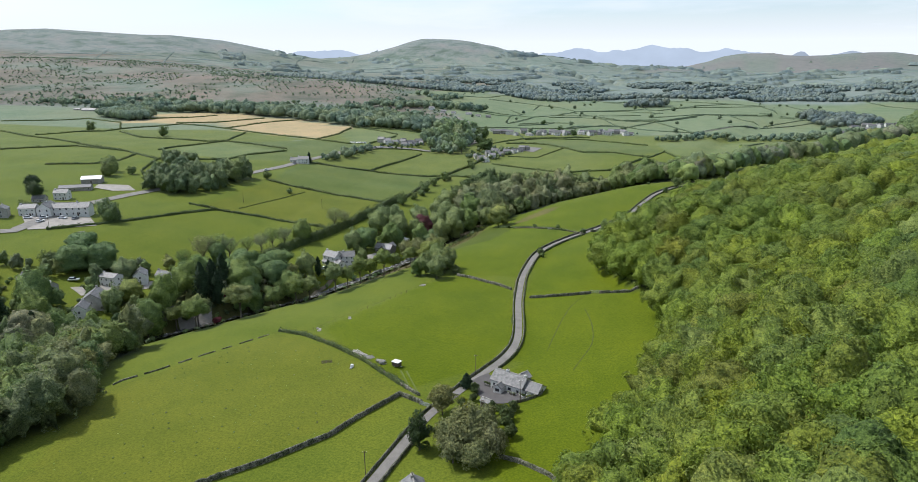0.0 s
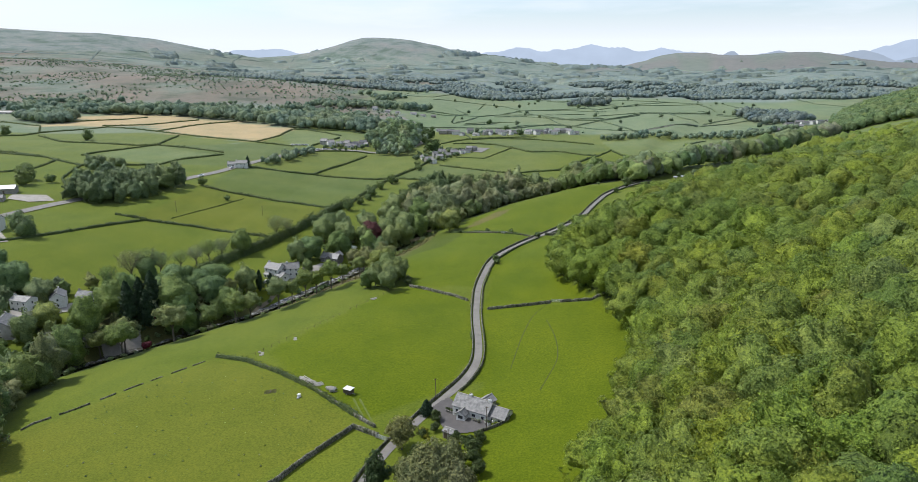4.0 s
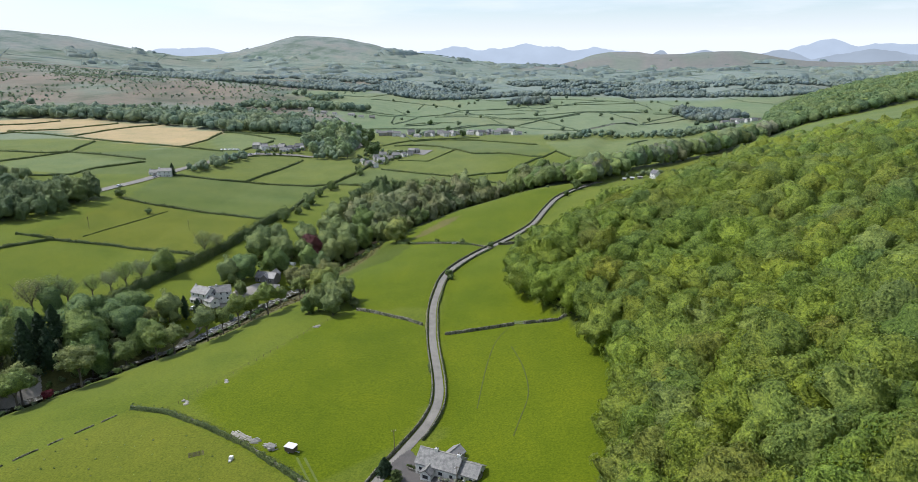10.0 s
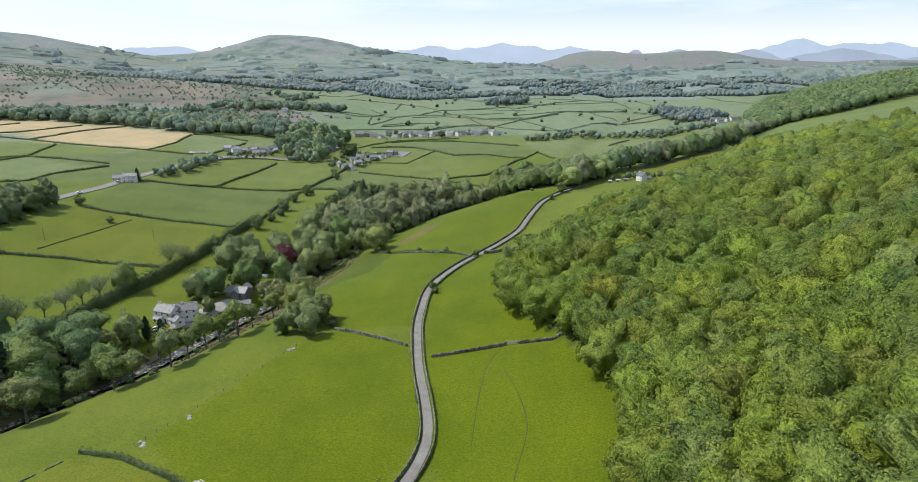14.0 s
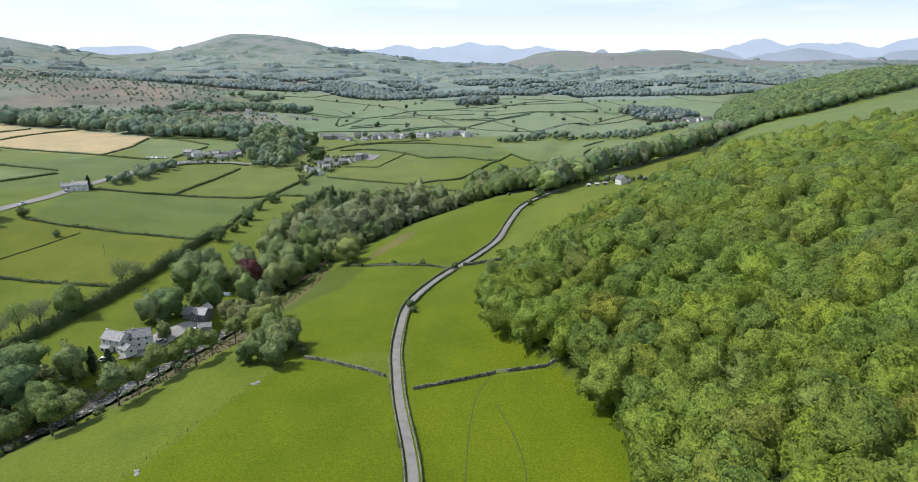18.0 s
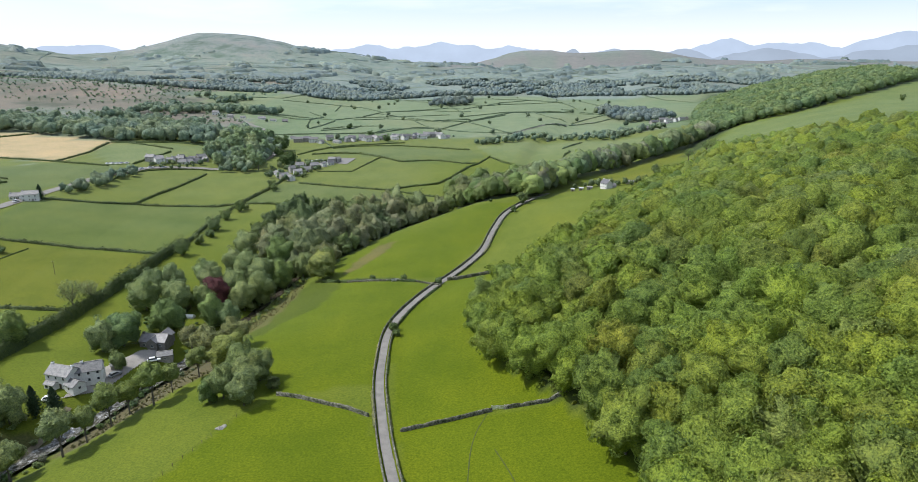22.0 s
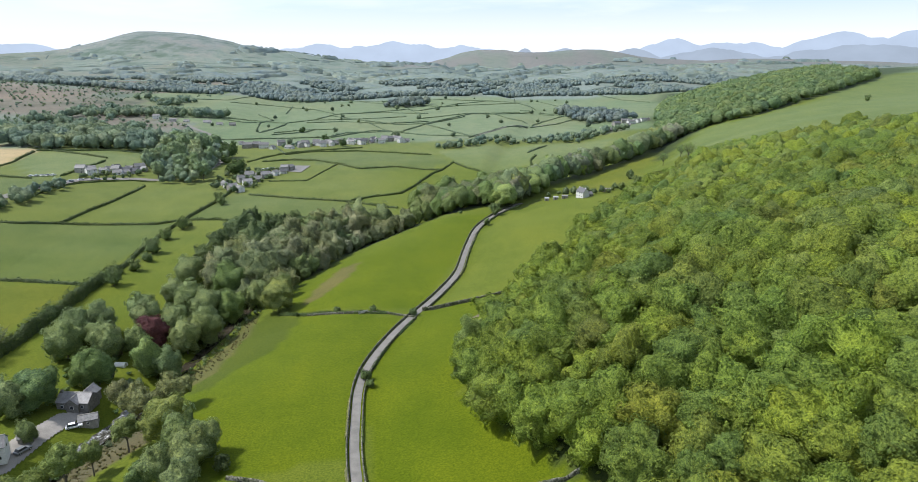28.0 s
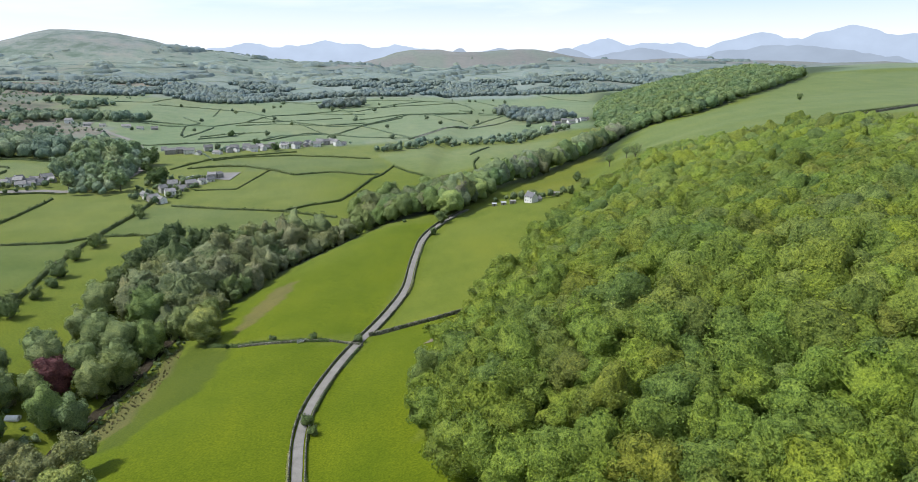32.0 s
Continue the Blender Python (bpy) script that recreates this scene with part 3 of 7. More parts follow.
def build_ground():
    xs, ys = spaced(-260, 120, 2.5, -6500, 6500), spaced(30, 480, 2.5, -1500, 6000)
    gx, gy = np.meshgrid(xs, ys)
    gz = land(gx, gy)
    nx, ny = len(xs), len(ys)
    idx = np.arange(nx * ny).reshape(ny, nx)
    quads = np.stack([idx[:-1, :-1], idx[:-1, 1:], idx[1:, 1:], idx[1:, :-1]], -1).reshape(-1, 4)
    me = mesh_of("ground", np.stack([gx, gy, gz], -1).reshape(-1, 3), [quads], TURF, True)
    cx, cy, cz = gx.ravel(), gy.ravel(), gz.ravel()
    tint = np.tile(np.array(GREEN), (len(cx), 1))
    # valley pastures in a patchwork, field by field
    a = radians(22)
    u, v = cx * math.cos(a) + cy * math.sin(a), cy * math.cos(a) - cx * math.sin(a)
    cell = np.floor(u / 105 + 0.35 * np.sin(v / 130)) * 7.13 + np.floor(v / 120 + 0.3 * np.sin(u / 170)) * 3.71
    shade = np.modf(np.abs(np.sin(cell * 12.9898) * 43758.5453))[0][:, None]
    # valley, moor and hill tints from here on include distance haze
    patch = np.where(shade < 0.35, np.array(HAZEGREEN), np.where(shade < 0.6, np.array((0.106, 0.142, 0.074)), np.where(shade < 0.85, np.array((0.124, 0.154, 0.086)), np.array((0.130, 0.152, 0.080)))))
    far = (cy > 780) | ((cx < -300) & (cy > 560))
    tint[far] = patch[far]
    rough = (cz > 24 + 6 * waves(cx, cy, 260, 5)) & (cy > 720) & (cx < 150) | inside(cx, cy, MOORLAND)
    tint[rough] = np.array(MOOR) * (0.9 + 0.2 * shade[rough])
    tint[rough & (waves(cx, cy, 240, 8) > 0.22)] = HEATH
    # hill fields and tops: blue-grey haze painted into the tint
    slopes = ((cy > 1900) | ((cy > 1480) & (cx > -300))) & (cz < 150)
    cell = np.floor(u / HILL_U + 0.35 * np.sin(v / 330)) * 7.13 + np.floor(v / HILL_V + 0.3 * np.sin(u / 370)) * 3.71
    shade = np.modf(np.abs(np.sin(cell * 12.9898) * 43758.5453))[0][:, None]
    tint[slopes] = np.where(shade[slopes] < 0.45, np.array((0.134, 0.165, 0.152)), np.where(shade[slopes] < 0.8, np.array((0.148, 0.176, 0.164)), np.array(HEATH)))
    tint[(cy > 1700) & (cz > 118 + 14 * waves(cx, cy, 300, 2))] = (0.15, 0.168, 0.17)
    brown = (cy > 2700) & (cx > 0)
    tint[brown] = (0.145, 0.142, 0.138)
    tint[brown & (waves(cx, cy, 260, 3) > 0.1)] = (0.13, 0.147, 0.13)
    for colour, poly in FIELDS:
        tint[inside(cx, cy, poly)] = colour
    # haze put into the pasture tint: paler and cooler up the valley
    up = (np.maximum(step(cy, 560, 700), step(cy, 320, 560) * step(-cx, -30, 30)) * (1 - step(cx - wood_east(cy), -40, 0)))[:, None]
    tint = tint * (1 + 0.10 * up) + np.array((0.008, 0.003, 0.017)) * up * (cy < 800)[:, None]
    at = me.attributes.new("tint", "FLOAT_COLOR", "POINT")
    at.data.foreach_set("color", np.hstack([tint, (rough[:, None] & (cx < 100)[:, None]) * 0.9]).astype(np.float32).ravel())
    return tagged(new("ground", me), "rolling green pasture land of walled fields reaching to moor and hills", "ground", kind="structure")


build_ground()


def ribbon(name, points, width, mat, lift, label, category, wobble=0.0, gap=2.0):
    """A strip laid on the land along a line, such as a road."""
    x, y, dx, dy = along(points, gap)
    rnd = np.random.RandomState(len(name) + len(x))
    cols = np.linspace(-0.5, 0.5, 5)
    w = width * (1 + wobble * (rnd.rand(len(x)) - 0.5))
    px, py = x[:, None] - dy[:, None] * cols * w[:, None], y[:, None] + dx[:, None] * cols * w[:, None]
    pz = np.maximum(land(px, py), land(x, y)[:, None] - 0.3) + lift - 0.05 * (np.abs(cols) > 0.4)
    idx = np.arange(px.size).reshape(px.shape)
    quads = np.stack([idx[:-1, :-1], idx[:-1, 1:], idx[1:, 1:], idx[1:, :-1]], -1).reshape(-1, 4)
    me = mesh_of(name, np.stack([px, py, pz], -1).reshape(-1, 3), [quads[:, ::-1]], mat, True)
    return tagged(new(name, me), label, category, kind="structure")


def rounded(points):
    """The line with its corners cut off, three times over."""
    for _ in range(3):
        points = [points[0]] + [(p[0] * (1 - f) + q[0] * f, p[1] * (1 - f) + q[1] * f) for p, q in zip(points, points[1:]) for f in (0.25, 0.75)] + [points[-1]]
    return points


LANE_Y = np.arange(-90, 455, 3.0)
LANE = [(float(lane_east(v)), float(v)) for v in LANE_Y]
ribbon("road", LANE, 2.35, ASPHALT, 0.16, "narrow worn grey asphalt lane between stone walls", "road", 0.08)
VALLEY_ROAD = ((-300, 190), (-274, 204), (-286, 255), (-282, 290), (-268, 340), (-256, 389), (-250, 430), (-246, 470), (-240, 515), (-233, 540), (-222, 567), (-209, 578), (-190, 590), (-170, 592), (-150, 614), (-145, 660), (-150, 740), (-190, 850), (-262, 950), (-270, 1000))
ribbon("road", VALLEY_ROAD, 7.0, ASPHALT, 0.4, "grey two-lane valley road beside hedges", "road", gap=5)
ribbon("road", ((103, 790), (131, 830), (160, 870), (190, 893), (243, 925)), 6.0, ASPHALT, 0.5, "distant grey country road across the valley", "road", gap=6)
RIVER = [(float(river_east(v)), float(v)) for v in np.arange(60, 480, 3.0)]
ribbon("water", [(p[0] + 1.0, p[1]) for p in RIVER if p[1] < 268], 7.0, WATER, 0.8, "shallow stony river with white rapids", "river", 0.3)
ribbon("water", [p for p in RIVER if 263 < p[1] < 346], 4.6, CALM, 0.3, "dark calm river under overhanging trees", "river", 0.3)


# ---- stone walls, hedges and fences ----
def stone_wall(points, high=1.1, thick=0.5, label="grey dry stone field wall with uneven top stones", seed=1):
    x, y, dx, dy = along(points, 0.7)
    rnd = np.random.RandomState(seed)
    n = len(x)
    z = land(x, y)
    top = high * (1 + 0.16 * (rnd.rand(n) - 0.5) - 0.35 * (rnd.rand(n) > 0.97))
    prof = ((-0.5, -0.3), (-0.42, 0.5), (-0.30, 0.93), (0.0, 1.03), (0.30, 0.93), (0.42, 0.5), (0.5, -0.3))
    rows = []
    for o, h in prof:
        jo = o * thick * (1 + 0.25 * (rnd.rand(n) - 0.5))
        rows.append(np.stack([x - dy * jo, y + dx * jo, z + np.where(h < 0, -0.3, h * top + 0.12 * (rnd.rand(n) - 0.5))], -1))
    v = np.stack(rows, 1)
    idx = np.arange(n * 7).reshape(n, 7)
    quads = np.stack([idx[:-1, :-1], idx[1:, :-1], idx[1:, 1:], idx[:-1, 1:]], -1).reshape(-1, 4)
    ends = np.stack([idx[0], idx[-1][::-1]])
    me = mesh_of("stone_wall", v.reshape(-1, 3), [quads, ends], DRYSTONE)
    return tagged(new("stone_wall", me), label, "wall", "field walls")


def offset(points, by):
    p = np.array(points, float)
    d = np.gradient(p, axis=0)
    d /= np.maximum(np.hypot(d[:, 0], d[:, 1])[:, None], 1e-6)
    return np.stack([p[:, 0] - d[:, 1] * by, p[:, 1] + d[:, 0] * by], -1)


stone_wall(offset([p for p in LANE if -80 < p[1] < 119], 1.75), 0.85, 0.5, "mossy dry stone wall along the lane", 3)
stone_wall(offset([p for p in LANE if 117 < p[1] < 452], 1.75), 0.9, 0.5, "mossy dry stone wall along the lane", 4)
stone_wall(offset([p for p in LANE if -80 < p[1] < 92], -1.8), 0.8, 0.5, "dry stone wall along the lane", 5)
stone_wall(offset([p for p in LANE if 127 < p[1] < 300], -1.8), 0.8, 0.5, "low dry stone wall with grassy foot along the lane", 6)
stone_wall(offset([p for p in LANE if 303 < p[1] < 452], -1.8), 0.8, 0.5, "low dry stone wall along the lane", 7)
stone_wall(((-70, 54), (-65, 62), (-57, 71), (-48, 84), (-45, 93), (-39, 107), (-32, 104)), 1.25, 0.7, seed=8)
for k, (line, high_) in enumerate(((((-122, 92), (-122, 96)), 0.4), (((-121.6, 99), (-121.4, 102), (-119, 105.5)), 0.45), (((-118, 107), (-116, 110), (-114.2, 113.3)), 0.42), (((-113, 115.6), (-111, 119.3)), 0.36),
                              (((-110, 121.1), (-109, 123), (-107.3, 125.7)), 0.34), (((-106.2, 127.5), (-104.4, 130.4)), 0.28), (((-103, 132.4), (-100.4, 136.2)), 0.3), (((-99.4, 137.6), (-97.2, 140.8)), 0.26))):
    stone_wall(line, high_, 0.5, "low broken field wall half sunk in turf", 90 + k)
stone_wall(((-95, 144), (-83, 140), (-69, 132), (-56, 124), (-48, 118), (-40, 112), (-34, 108)), 0.9, 0.7, "low stone wall overgrown with scrub", 10)
stone_wall(((-24.5, 197), (-30, 201), (-36, 204), (-43, 208), (-50, 211)), 1.1, 0.6, seed=11)
stone_wall(((-16.5, 189.5), (-4, 191), (6, 192.5)), 1.1, 0.5, seed=12)
stone_wall(((9, 192.6), (16, 192.6), (25, 192.4)), 1.1, 0.5, seed=22)
stone_wall(((1, 302.5), (13, 304), (24, 305), (46, 308.5)), 1.4, 0.7, seed=13)
stone_wall(((-2, 296), (-12, 302), (-25, 305), (-41, 310)), 0.8, 0.6, seed=14)
stone_wall(((255, 400), (275, 428), (295, 439), (323, 457), (349, 455), (420, 470)), 1.6, 0.9, seed=15)
stone_wall(((-5.5, 117.2), (-3.0, 116.0), (-2.7, 113.5), (-4.6, 110.8), (-7.5, 108.5), (-9.3, 107.3)), 0.8, 0.45, "garden wall of rough stone round the cottage yard", 16)
stone_wall(((-8, 82), (-3, 80), (3, 76), (8, 70)), 1.0, 0.6, "rough stone wall below the wood", 17)

LEAF_FOUR = np.array([(-0.5, 0.12, 0), (0.1, -0.5, 0.07), (0.55, -0.08, 0), (-0.05, 0.5, 0.07)])
LEAF_THREE = np.array([(-0.5, -0.36, 0.0), (0.62, -0.06, 0.05), (-0.2, 0.56, 0.0)])


def leaf_quads(rnd, centres, normals, size, shape=LEAF_FOUR, wild=0.4):
    """One small spray of leaves at each centre, facing roughly along its normal."""
    n, c = len(centres), len(shape)
    nrm = normals + wild * rnd.randn(n, 3)
    nrm /= np.maximum(np.linalg.norm(nrm, axis=1), 1e-6)[:, None]
    side = np.cross(nrm, rnd.randn(n, 3))
    side /= np.maximum(np.linalg.norm(side, axis=1), 1e-6)[:, None]
    up = np.cross(nrm, side)
    s = size * (0.65 + 0.7 * rnd.rand(n))[:, None, None]
    v = centres[:, None] + s * (shape[None, :, :1] * side[:, None] + shape[None, :, 1:2] * up[:, None] + shape[None, :, 2:] * nrm[:, None])
    return v.reshape(-1, 3), np.arange(c * n).reshape(n, c)


def hedge(points, high=1.8, thick=1.6, leaf=0.5, dense=5.0, mat=None, label="dense dark green field hedge", seed=1):
    """A hedgerow: a rough bank of twigs with leaf sprays all over it."""
    rnd = np.random.RandomState(seed)
    x, y, dx, dy = along(points, max(leaf * 2.4, 1.2))
    n = len(x)
    h = high * (0.72 + 0.5 * rnd.rand(n))
    w = thick * (0.75 + 0.5 * rnd.rand(n))
    z = land(x, y)
    ang = np.linspace(0, math.pi, 6)
    v = np.stack([np.stack([x - dy * w * 0.42 * math.cos(a), y + dx * w * 0.42 * math.cos(a), z - 0.2 + (0.15 + 0.78 * h) * math.sin(a)], -1) for a in ang], 1)
    idx = np.arange(n * 6).reshape(n, 6)
    core = np.stack([idx[:-1, :-1], idx[:-1, 1:], idx[1:, 1:], idx[1:, :-1]], -1).reshape(-1, 4)
    length = float(np.hypot(np.diff(x), np.diff(y)).sum())
    m = int(length * dense)
    k = rnd.rand(m) * (n - 1)
    i, f = k.astype(int), (k % 1)[:, None]
    a = rnd.rand(m) * math.pi
    base = np.stack([x, y, z], -1)
    base = base[i] * (1 - f) + base[np.minimum(i + 1, n - 1)] * f
    nrm = np.stack([-dy[i] * np.cos(a), dx[i] * np.cos(a), np.sin(a)], -1)
    cen = base + nrm * np.stack([w[i] * 0.5, w[i] * 0.5, h[i]], -1) * (0.85 + 0.25 * rnd.rand(m))[:, None]
    lv, lq = leaf_quads(rnd, cen, nrm, leaf)
    me = mesh_of("hedge", np.concatenate([v.reshape(-1, 3), lv]), [core, lq + n * 6], mat or LEAF_HEDGE)
    return tagged(new("hedge", me), label, "hedge", "field hedges", "stuff")


NEAR_HEDGES = (
    ((-95, 144), (-83, 140), (-69, 132), (-56, 124), (-48, 118), (-38, 111)),
    ((-12, 302), (-25, 305.5), (-42, 311), (-52, 318)),
)
for k, h in enumerate(NEAR_HEDGES):
    hedge(h, 1.5, 1.6, 0.36, 9, None, "straggling hedge of thorn and fern on a field wall", 40 + k)
verge = random.Random(45)
for side, first, last in ((1.9, 40, 452), (-1.95, 127, 452)):
    at = first
    while at < last:
        run = verge.uniform(6, 24)
        line = [p for p in LANE if at <= p[1] <= min(at + run, last)]
        if len(line) > 2:
            hedge(offset(line, side), verge.uniform(0.6, 1.15), verge.uniform(0.6, 1.1), 0.3, 8, verge.choice((LEAF_HEDGE, LEAF_FIELD, LEAF_GARDEN)), "nettles and thorn growing over the lane wall", int(at))
        at += run + verge.uniform(3, 14)
hedge(((-152, 222), (-148, 247), (-142, 280), (-138, 321), (-136, 357), (-132, 381)), 5.2, 5.5, 0.6, 24, None, "tall dark hedge along the old field bank", 50)
hedge(((-132, 381), (-133, 426), (-127, 474), (-117, 517), (-113, 549)), 2.2, 2.4, 0.6, 7, None, "thick field hedge with trees in it", 51)


def mid_hedge(*line):
    hedge(line, 1.7, 1.9, 0.8, 2.6, None, "clipped dark field hedge between pastures", 60 + int(abs(line[0][0])))


for line in (((-227, 501), (-227, 523), (-226, 545), (-218, 560), (-206, 571), (-190, 583), (-174, 584)), ((-239, 537), (-235, 551), (-229, 562)), ((-83, 675), (-54, 658), (-42, 647), (-20, 615)), ((-91, 577), (-63, 576), (-42, 641))):
    hedge(line, 1.1, 1.0, 0.6, 2.6, None, "low dark wall grown over with thorn", 80 + int(abs(line[0][0])))
mid_hedge((-318, 707), (-286, 684), (-259, 669), (-232, 651))
mid_hedge((-236, 575), (-233, 604), (-230, 641))
mid_hedge((-121, 662), (-109, 688), (-94, 708), (-64, 725), (-20, 736))
mid_hedge((317, 455), (330, 460), (343, 463), (360, 466), (378, 467), (420, 470))
mid_hedge((-232, 373), (-212, 370), (-185, 370), (-157, 367), (-139, 364))
mid_hedge((-263, 213), (-250, 229), (-238, 245), (-226, 274), (-219, 288), (-190, 293), (-152, 292), (-139, 291))
mid_hedge((-237, 289), (-219, 290))
mid_hedge((-239, 450), (-208, 454), (-186, 462), (-140, 466), (-127, 474))
mid_hedge((-190, 460), (-185, 503), (-178, 569))
mid_hedge((-127, 474), (-106, 472), (-85, 464))
mid_hedge((-99, 536), (-64, 518), (-30, 506), (2, 485))
mid_hedge((-30, 506), (-14, 517), (6, 524), (18, 547), (36, 592), (45, 603), (59, 633))
mid_hedge((-108, 662), (-83, 668), (-61, 664), (-44, 645), (-23, 617), (8, 622), (32, 607), (45, 603))
mid_hedge((59, 633), (67, 603), (77, 585))
mid_hedge((-92, 701), (-70, 715), (-24, 715), (11, 701), (44, 676))
mid_hedge((-302, 428), (-303, 456), (-292, 476), (-284, 493))
mid_hedge((-386, 448), (-384, 468), (-377, 484), (-366, 520), (-334, 516), (-289, 502))
mid_hedge((-387, 589), (-366, 520), (-383, 510), (-416, 511), (-454, 507), (-505, 537))
mid_hedge((-499, 393), (-463, 437), (-403, 428), (-352, 405), (-302, 428))
mid_hedge((-622, 500), (-562, 473), (-505, 459), (-467, 447), (-403, 428))
mid_hedge((-556, 481), (-544, 519), (-520, 533), (-522, 557))
mid_hedge((-522, 557), (-507, 589), (-497, 627), (-460, 621), (-408, 606), (-376, 595), (-295, 574), (-251, 565))
mid_hedge((-301, 680), (-292, 627), (-295, 574))
mid_hedge((-301, 684), (-250, 690), (-216, 690))
mid_hedge((-579, 662), (-540, 702), (-526, 740))
mid_hedge((-510, 634), (-474, 663), (-452, 737))
mid_hedge((-428, 615), (-425, 691), (-403, 742))
mid_hedge((-716, 582), (-663, 614), (-645, 641), (-574, 616), (-522, 557))
mid_hedge((119, 592), (126, 622), (138, 648))
hedge(((-210, 299), (-204, 332), (-198, 361)), 0.6, 0.6, 0.5, 2.0, None, "thin line of rushes along an old field ditch", 59)
mid_hedge((-352, 405), (-330, 360), (-300, 330))
mid_hedge((-408, 351), (-380, 367), (-374, 387), (-384, 417))


def far_hedge(*line):
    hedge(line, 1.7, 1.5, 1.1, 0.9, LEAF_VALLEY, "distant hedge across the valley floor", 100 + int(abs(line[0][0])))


far_hedge((-59, 828), (-39, 870), (12, 870))
far_hedge((-126, 879), (-96, 906), (-50, 905))
far_hedge((-18, 1144), (54, 1198), (77, 1160))
far_hedge((-18, 1011), (23, 956), (64, 957), (103, 1006))
far_hedge((103, 1006), (146, 1058), (181, 1047), (229, 1052), (270, 1098))
far_hedge((181, 1047), (190, 962), (209, 905))
far_hedge((-54, 1443), (19, 1402), (67, 1406))
far_hedge((169, 1264), (224, 1319), (267, 1277))
far_hedge((98, 782), (126, 822), (155, 862), (185, 886), (240, 918))
far_hedge((-150, 900), (-160, 1000), (-146, 1035), (-180, 1120))
far_hedge((77, 1160), (169, 1264))
far_hedge((12, 870), (-18, 1011), (-63, 1090))
far_hedge((64, 957), (103, 790))
far_hedge((270, 1098), (267, 1277), (300, 1420))
far_hedge((-160, 1000), (-260, 1030))
far_hedge((240, 918), (300, 1000), (270, 1098))
far_hedge((67, 1406), (224, 1319))
far_hedge((-180, 820), (-59, 828))
far_hedge((-92, 701), (-110, 760))
far_hedge((12, 870), (103, 790))
far_hedge((-126, 861), (-91, 880), (-80, 903))
far_hedge((-96, 989), (-48, 1006), (5, 966), (73, 986))
far_hedge((-246, 1247), (-181, 1283), (-102, 1221), (-62, 1124), (12, 1153), (85, 1104))
far_hedge((-172, 1029), (-124, 990), (-89, 1029), (-62, 1118))
far_hedge((-89, 1029), (-28, 1037), (47, 1063))
far_hedge((-311, 1286), (-256, 1301), (-236, 1445))
far_hedge((14, 841), (64, 950), (131, 1022))
far_hedge((61, 1029), (139, 1066), (226, 1066))
far_hedge((-23, 1409), (52, 1315), (122, 1202), (274, 1257))
far_hedge((-55, 825), (-10, 885), (16, 879))
far_hedge((-144, 1278), (-140, 1136))
far_hedge((-144, 880), (-133, 913), (-122, 975))
far_hedge((52, 1315), (71, 1082))
far_hedge((-228, 1033), (-188, 1038), (-172, 1029))
far_hedge((176, 871), (229, 952), (305, 1061))
far_hedge((236, 1106), (276, 1050))
far_hedge((338, 1382), (342, 1171))
far_hedge((523, 1540), (479, 1277), (519, 1162))
far_hedge((378, 1664), (497, 1693), (591, 1640), (710, 1649))
far_hedge((136, 670), (166, 709))


def field_fence(points, gap=3.0):
    top = new("field_fence")
    x, y, dx, dy = along(points, gap)
    x0, y0, z0 = x[0], y[0], height(x[0], y[0])
    top.location = (x0, y0, z0)
    bm = box(bmesh.new(), -0.04, -0.04, -0.3, 0.04, 0.04, 1.0, 0.01)
    first = part("post", bm, DARK_TIMBER, top)
    pts = []
    for k in range(len(x)):
        p = (x[k] - x0, y[k] - y0, height(x[k], y[k]) - z0)
        pts.append(p)
        ob = first if k == 0 else new("post", first.data)
        ob.parent, ob.location = top, p
    for h in (0.5, 0.8, 1.05):
        bm, last = bmesh.new(), None
        for a in pts:
            ring = [bm.verts.new((a[0] + o, a[1] + o, a[2] + h + u)) for o, u in ((-0.007, 0), (0.007, 0), (0, 0.012))]
            for k in range(3 if last else 0):
                bm.faces.new((last[k], last[(k + 1) % 3], ring[(k + 1) % 3], ring[k]))
            last = ring
        part("wire", bm, DARK_TIMBER, top)
    return tagged(top, "thin timber post and wire fence across the pasture", "fence")


field_fence(((-84, 142), (-76, 159), (-66, 183), (-58, 201)))


# ---- trees ----
def ball(level):
    bm = bmesh.new()
    bmesh.ops.create_icosphere(bm, subdivisions=level, radius=1)
    v = np.array([p.co[:] for p in bm.verts])
    f = np.array([[p.index for p in q.verts] for q in bm.faces])
    bm.free()
    return v, f


BALLS = {k: ball(k) for k in (1, 2, 3, 4)}


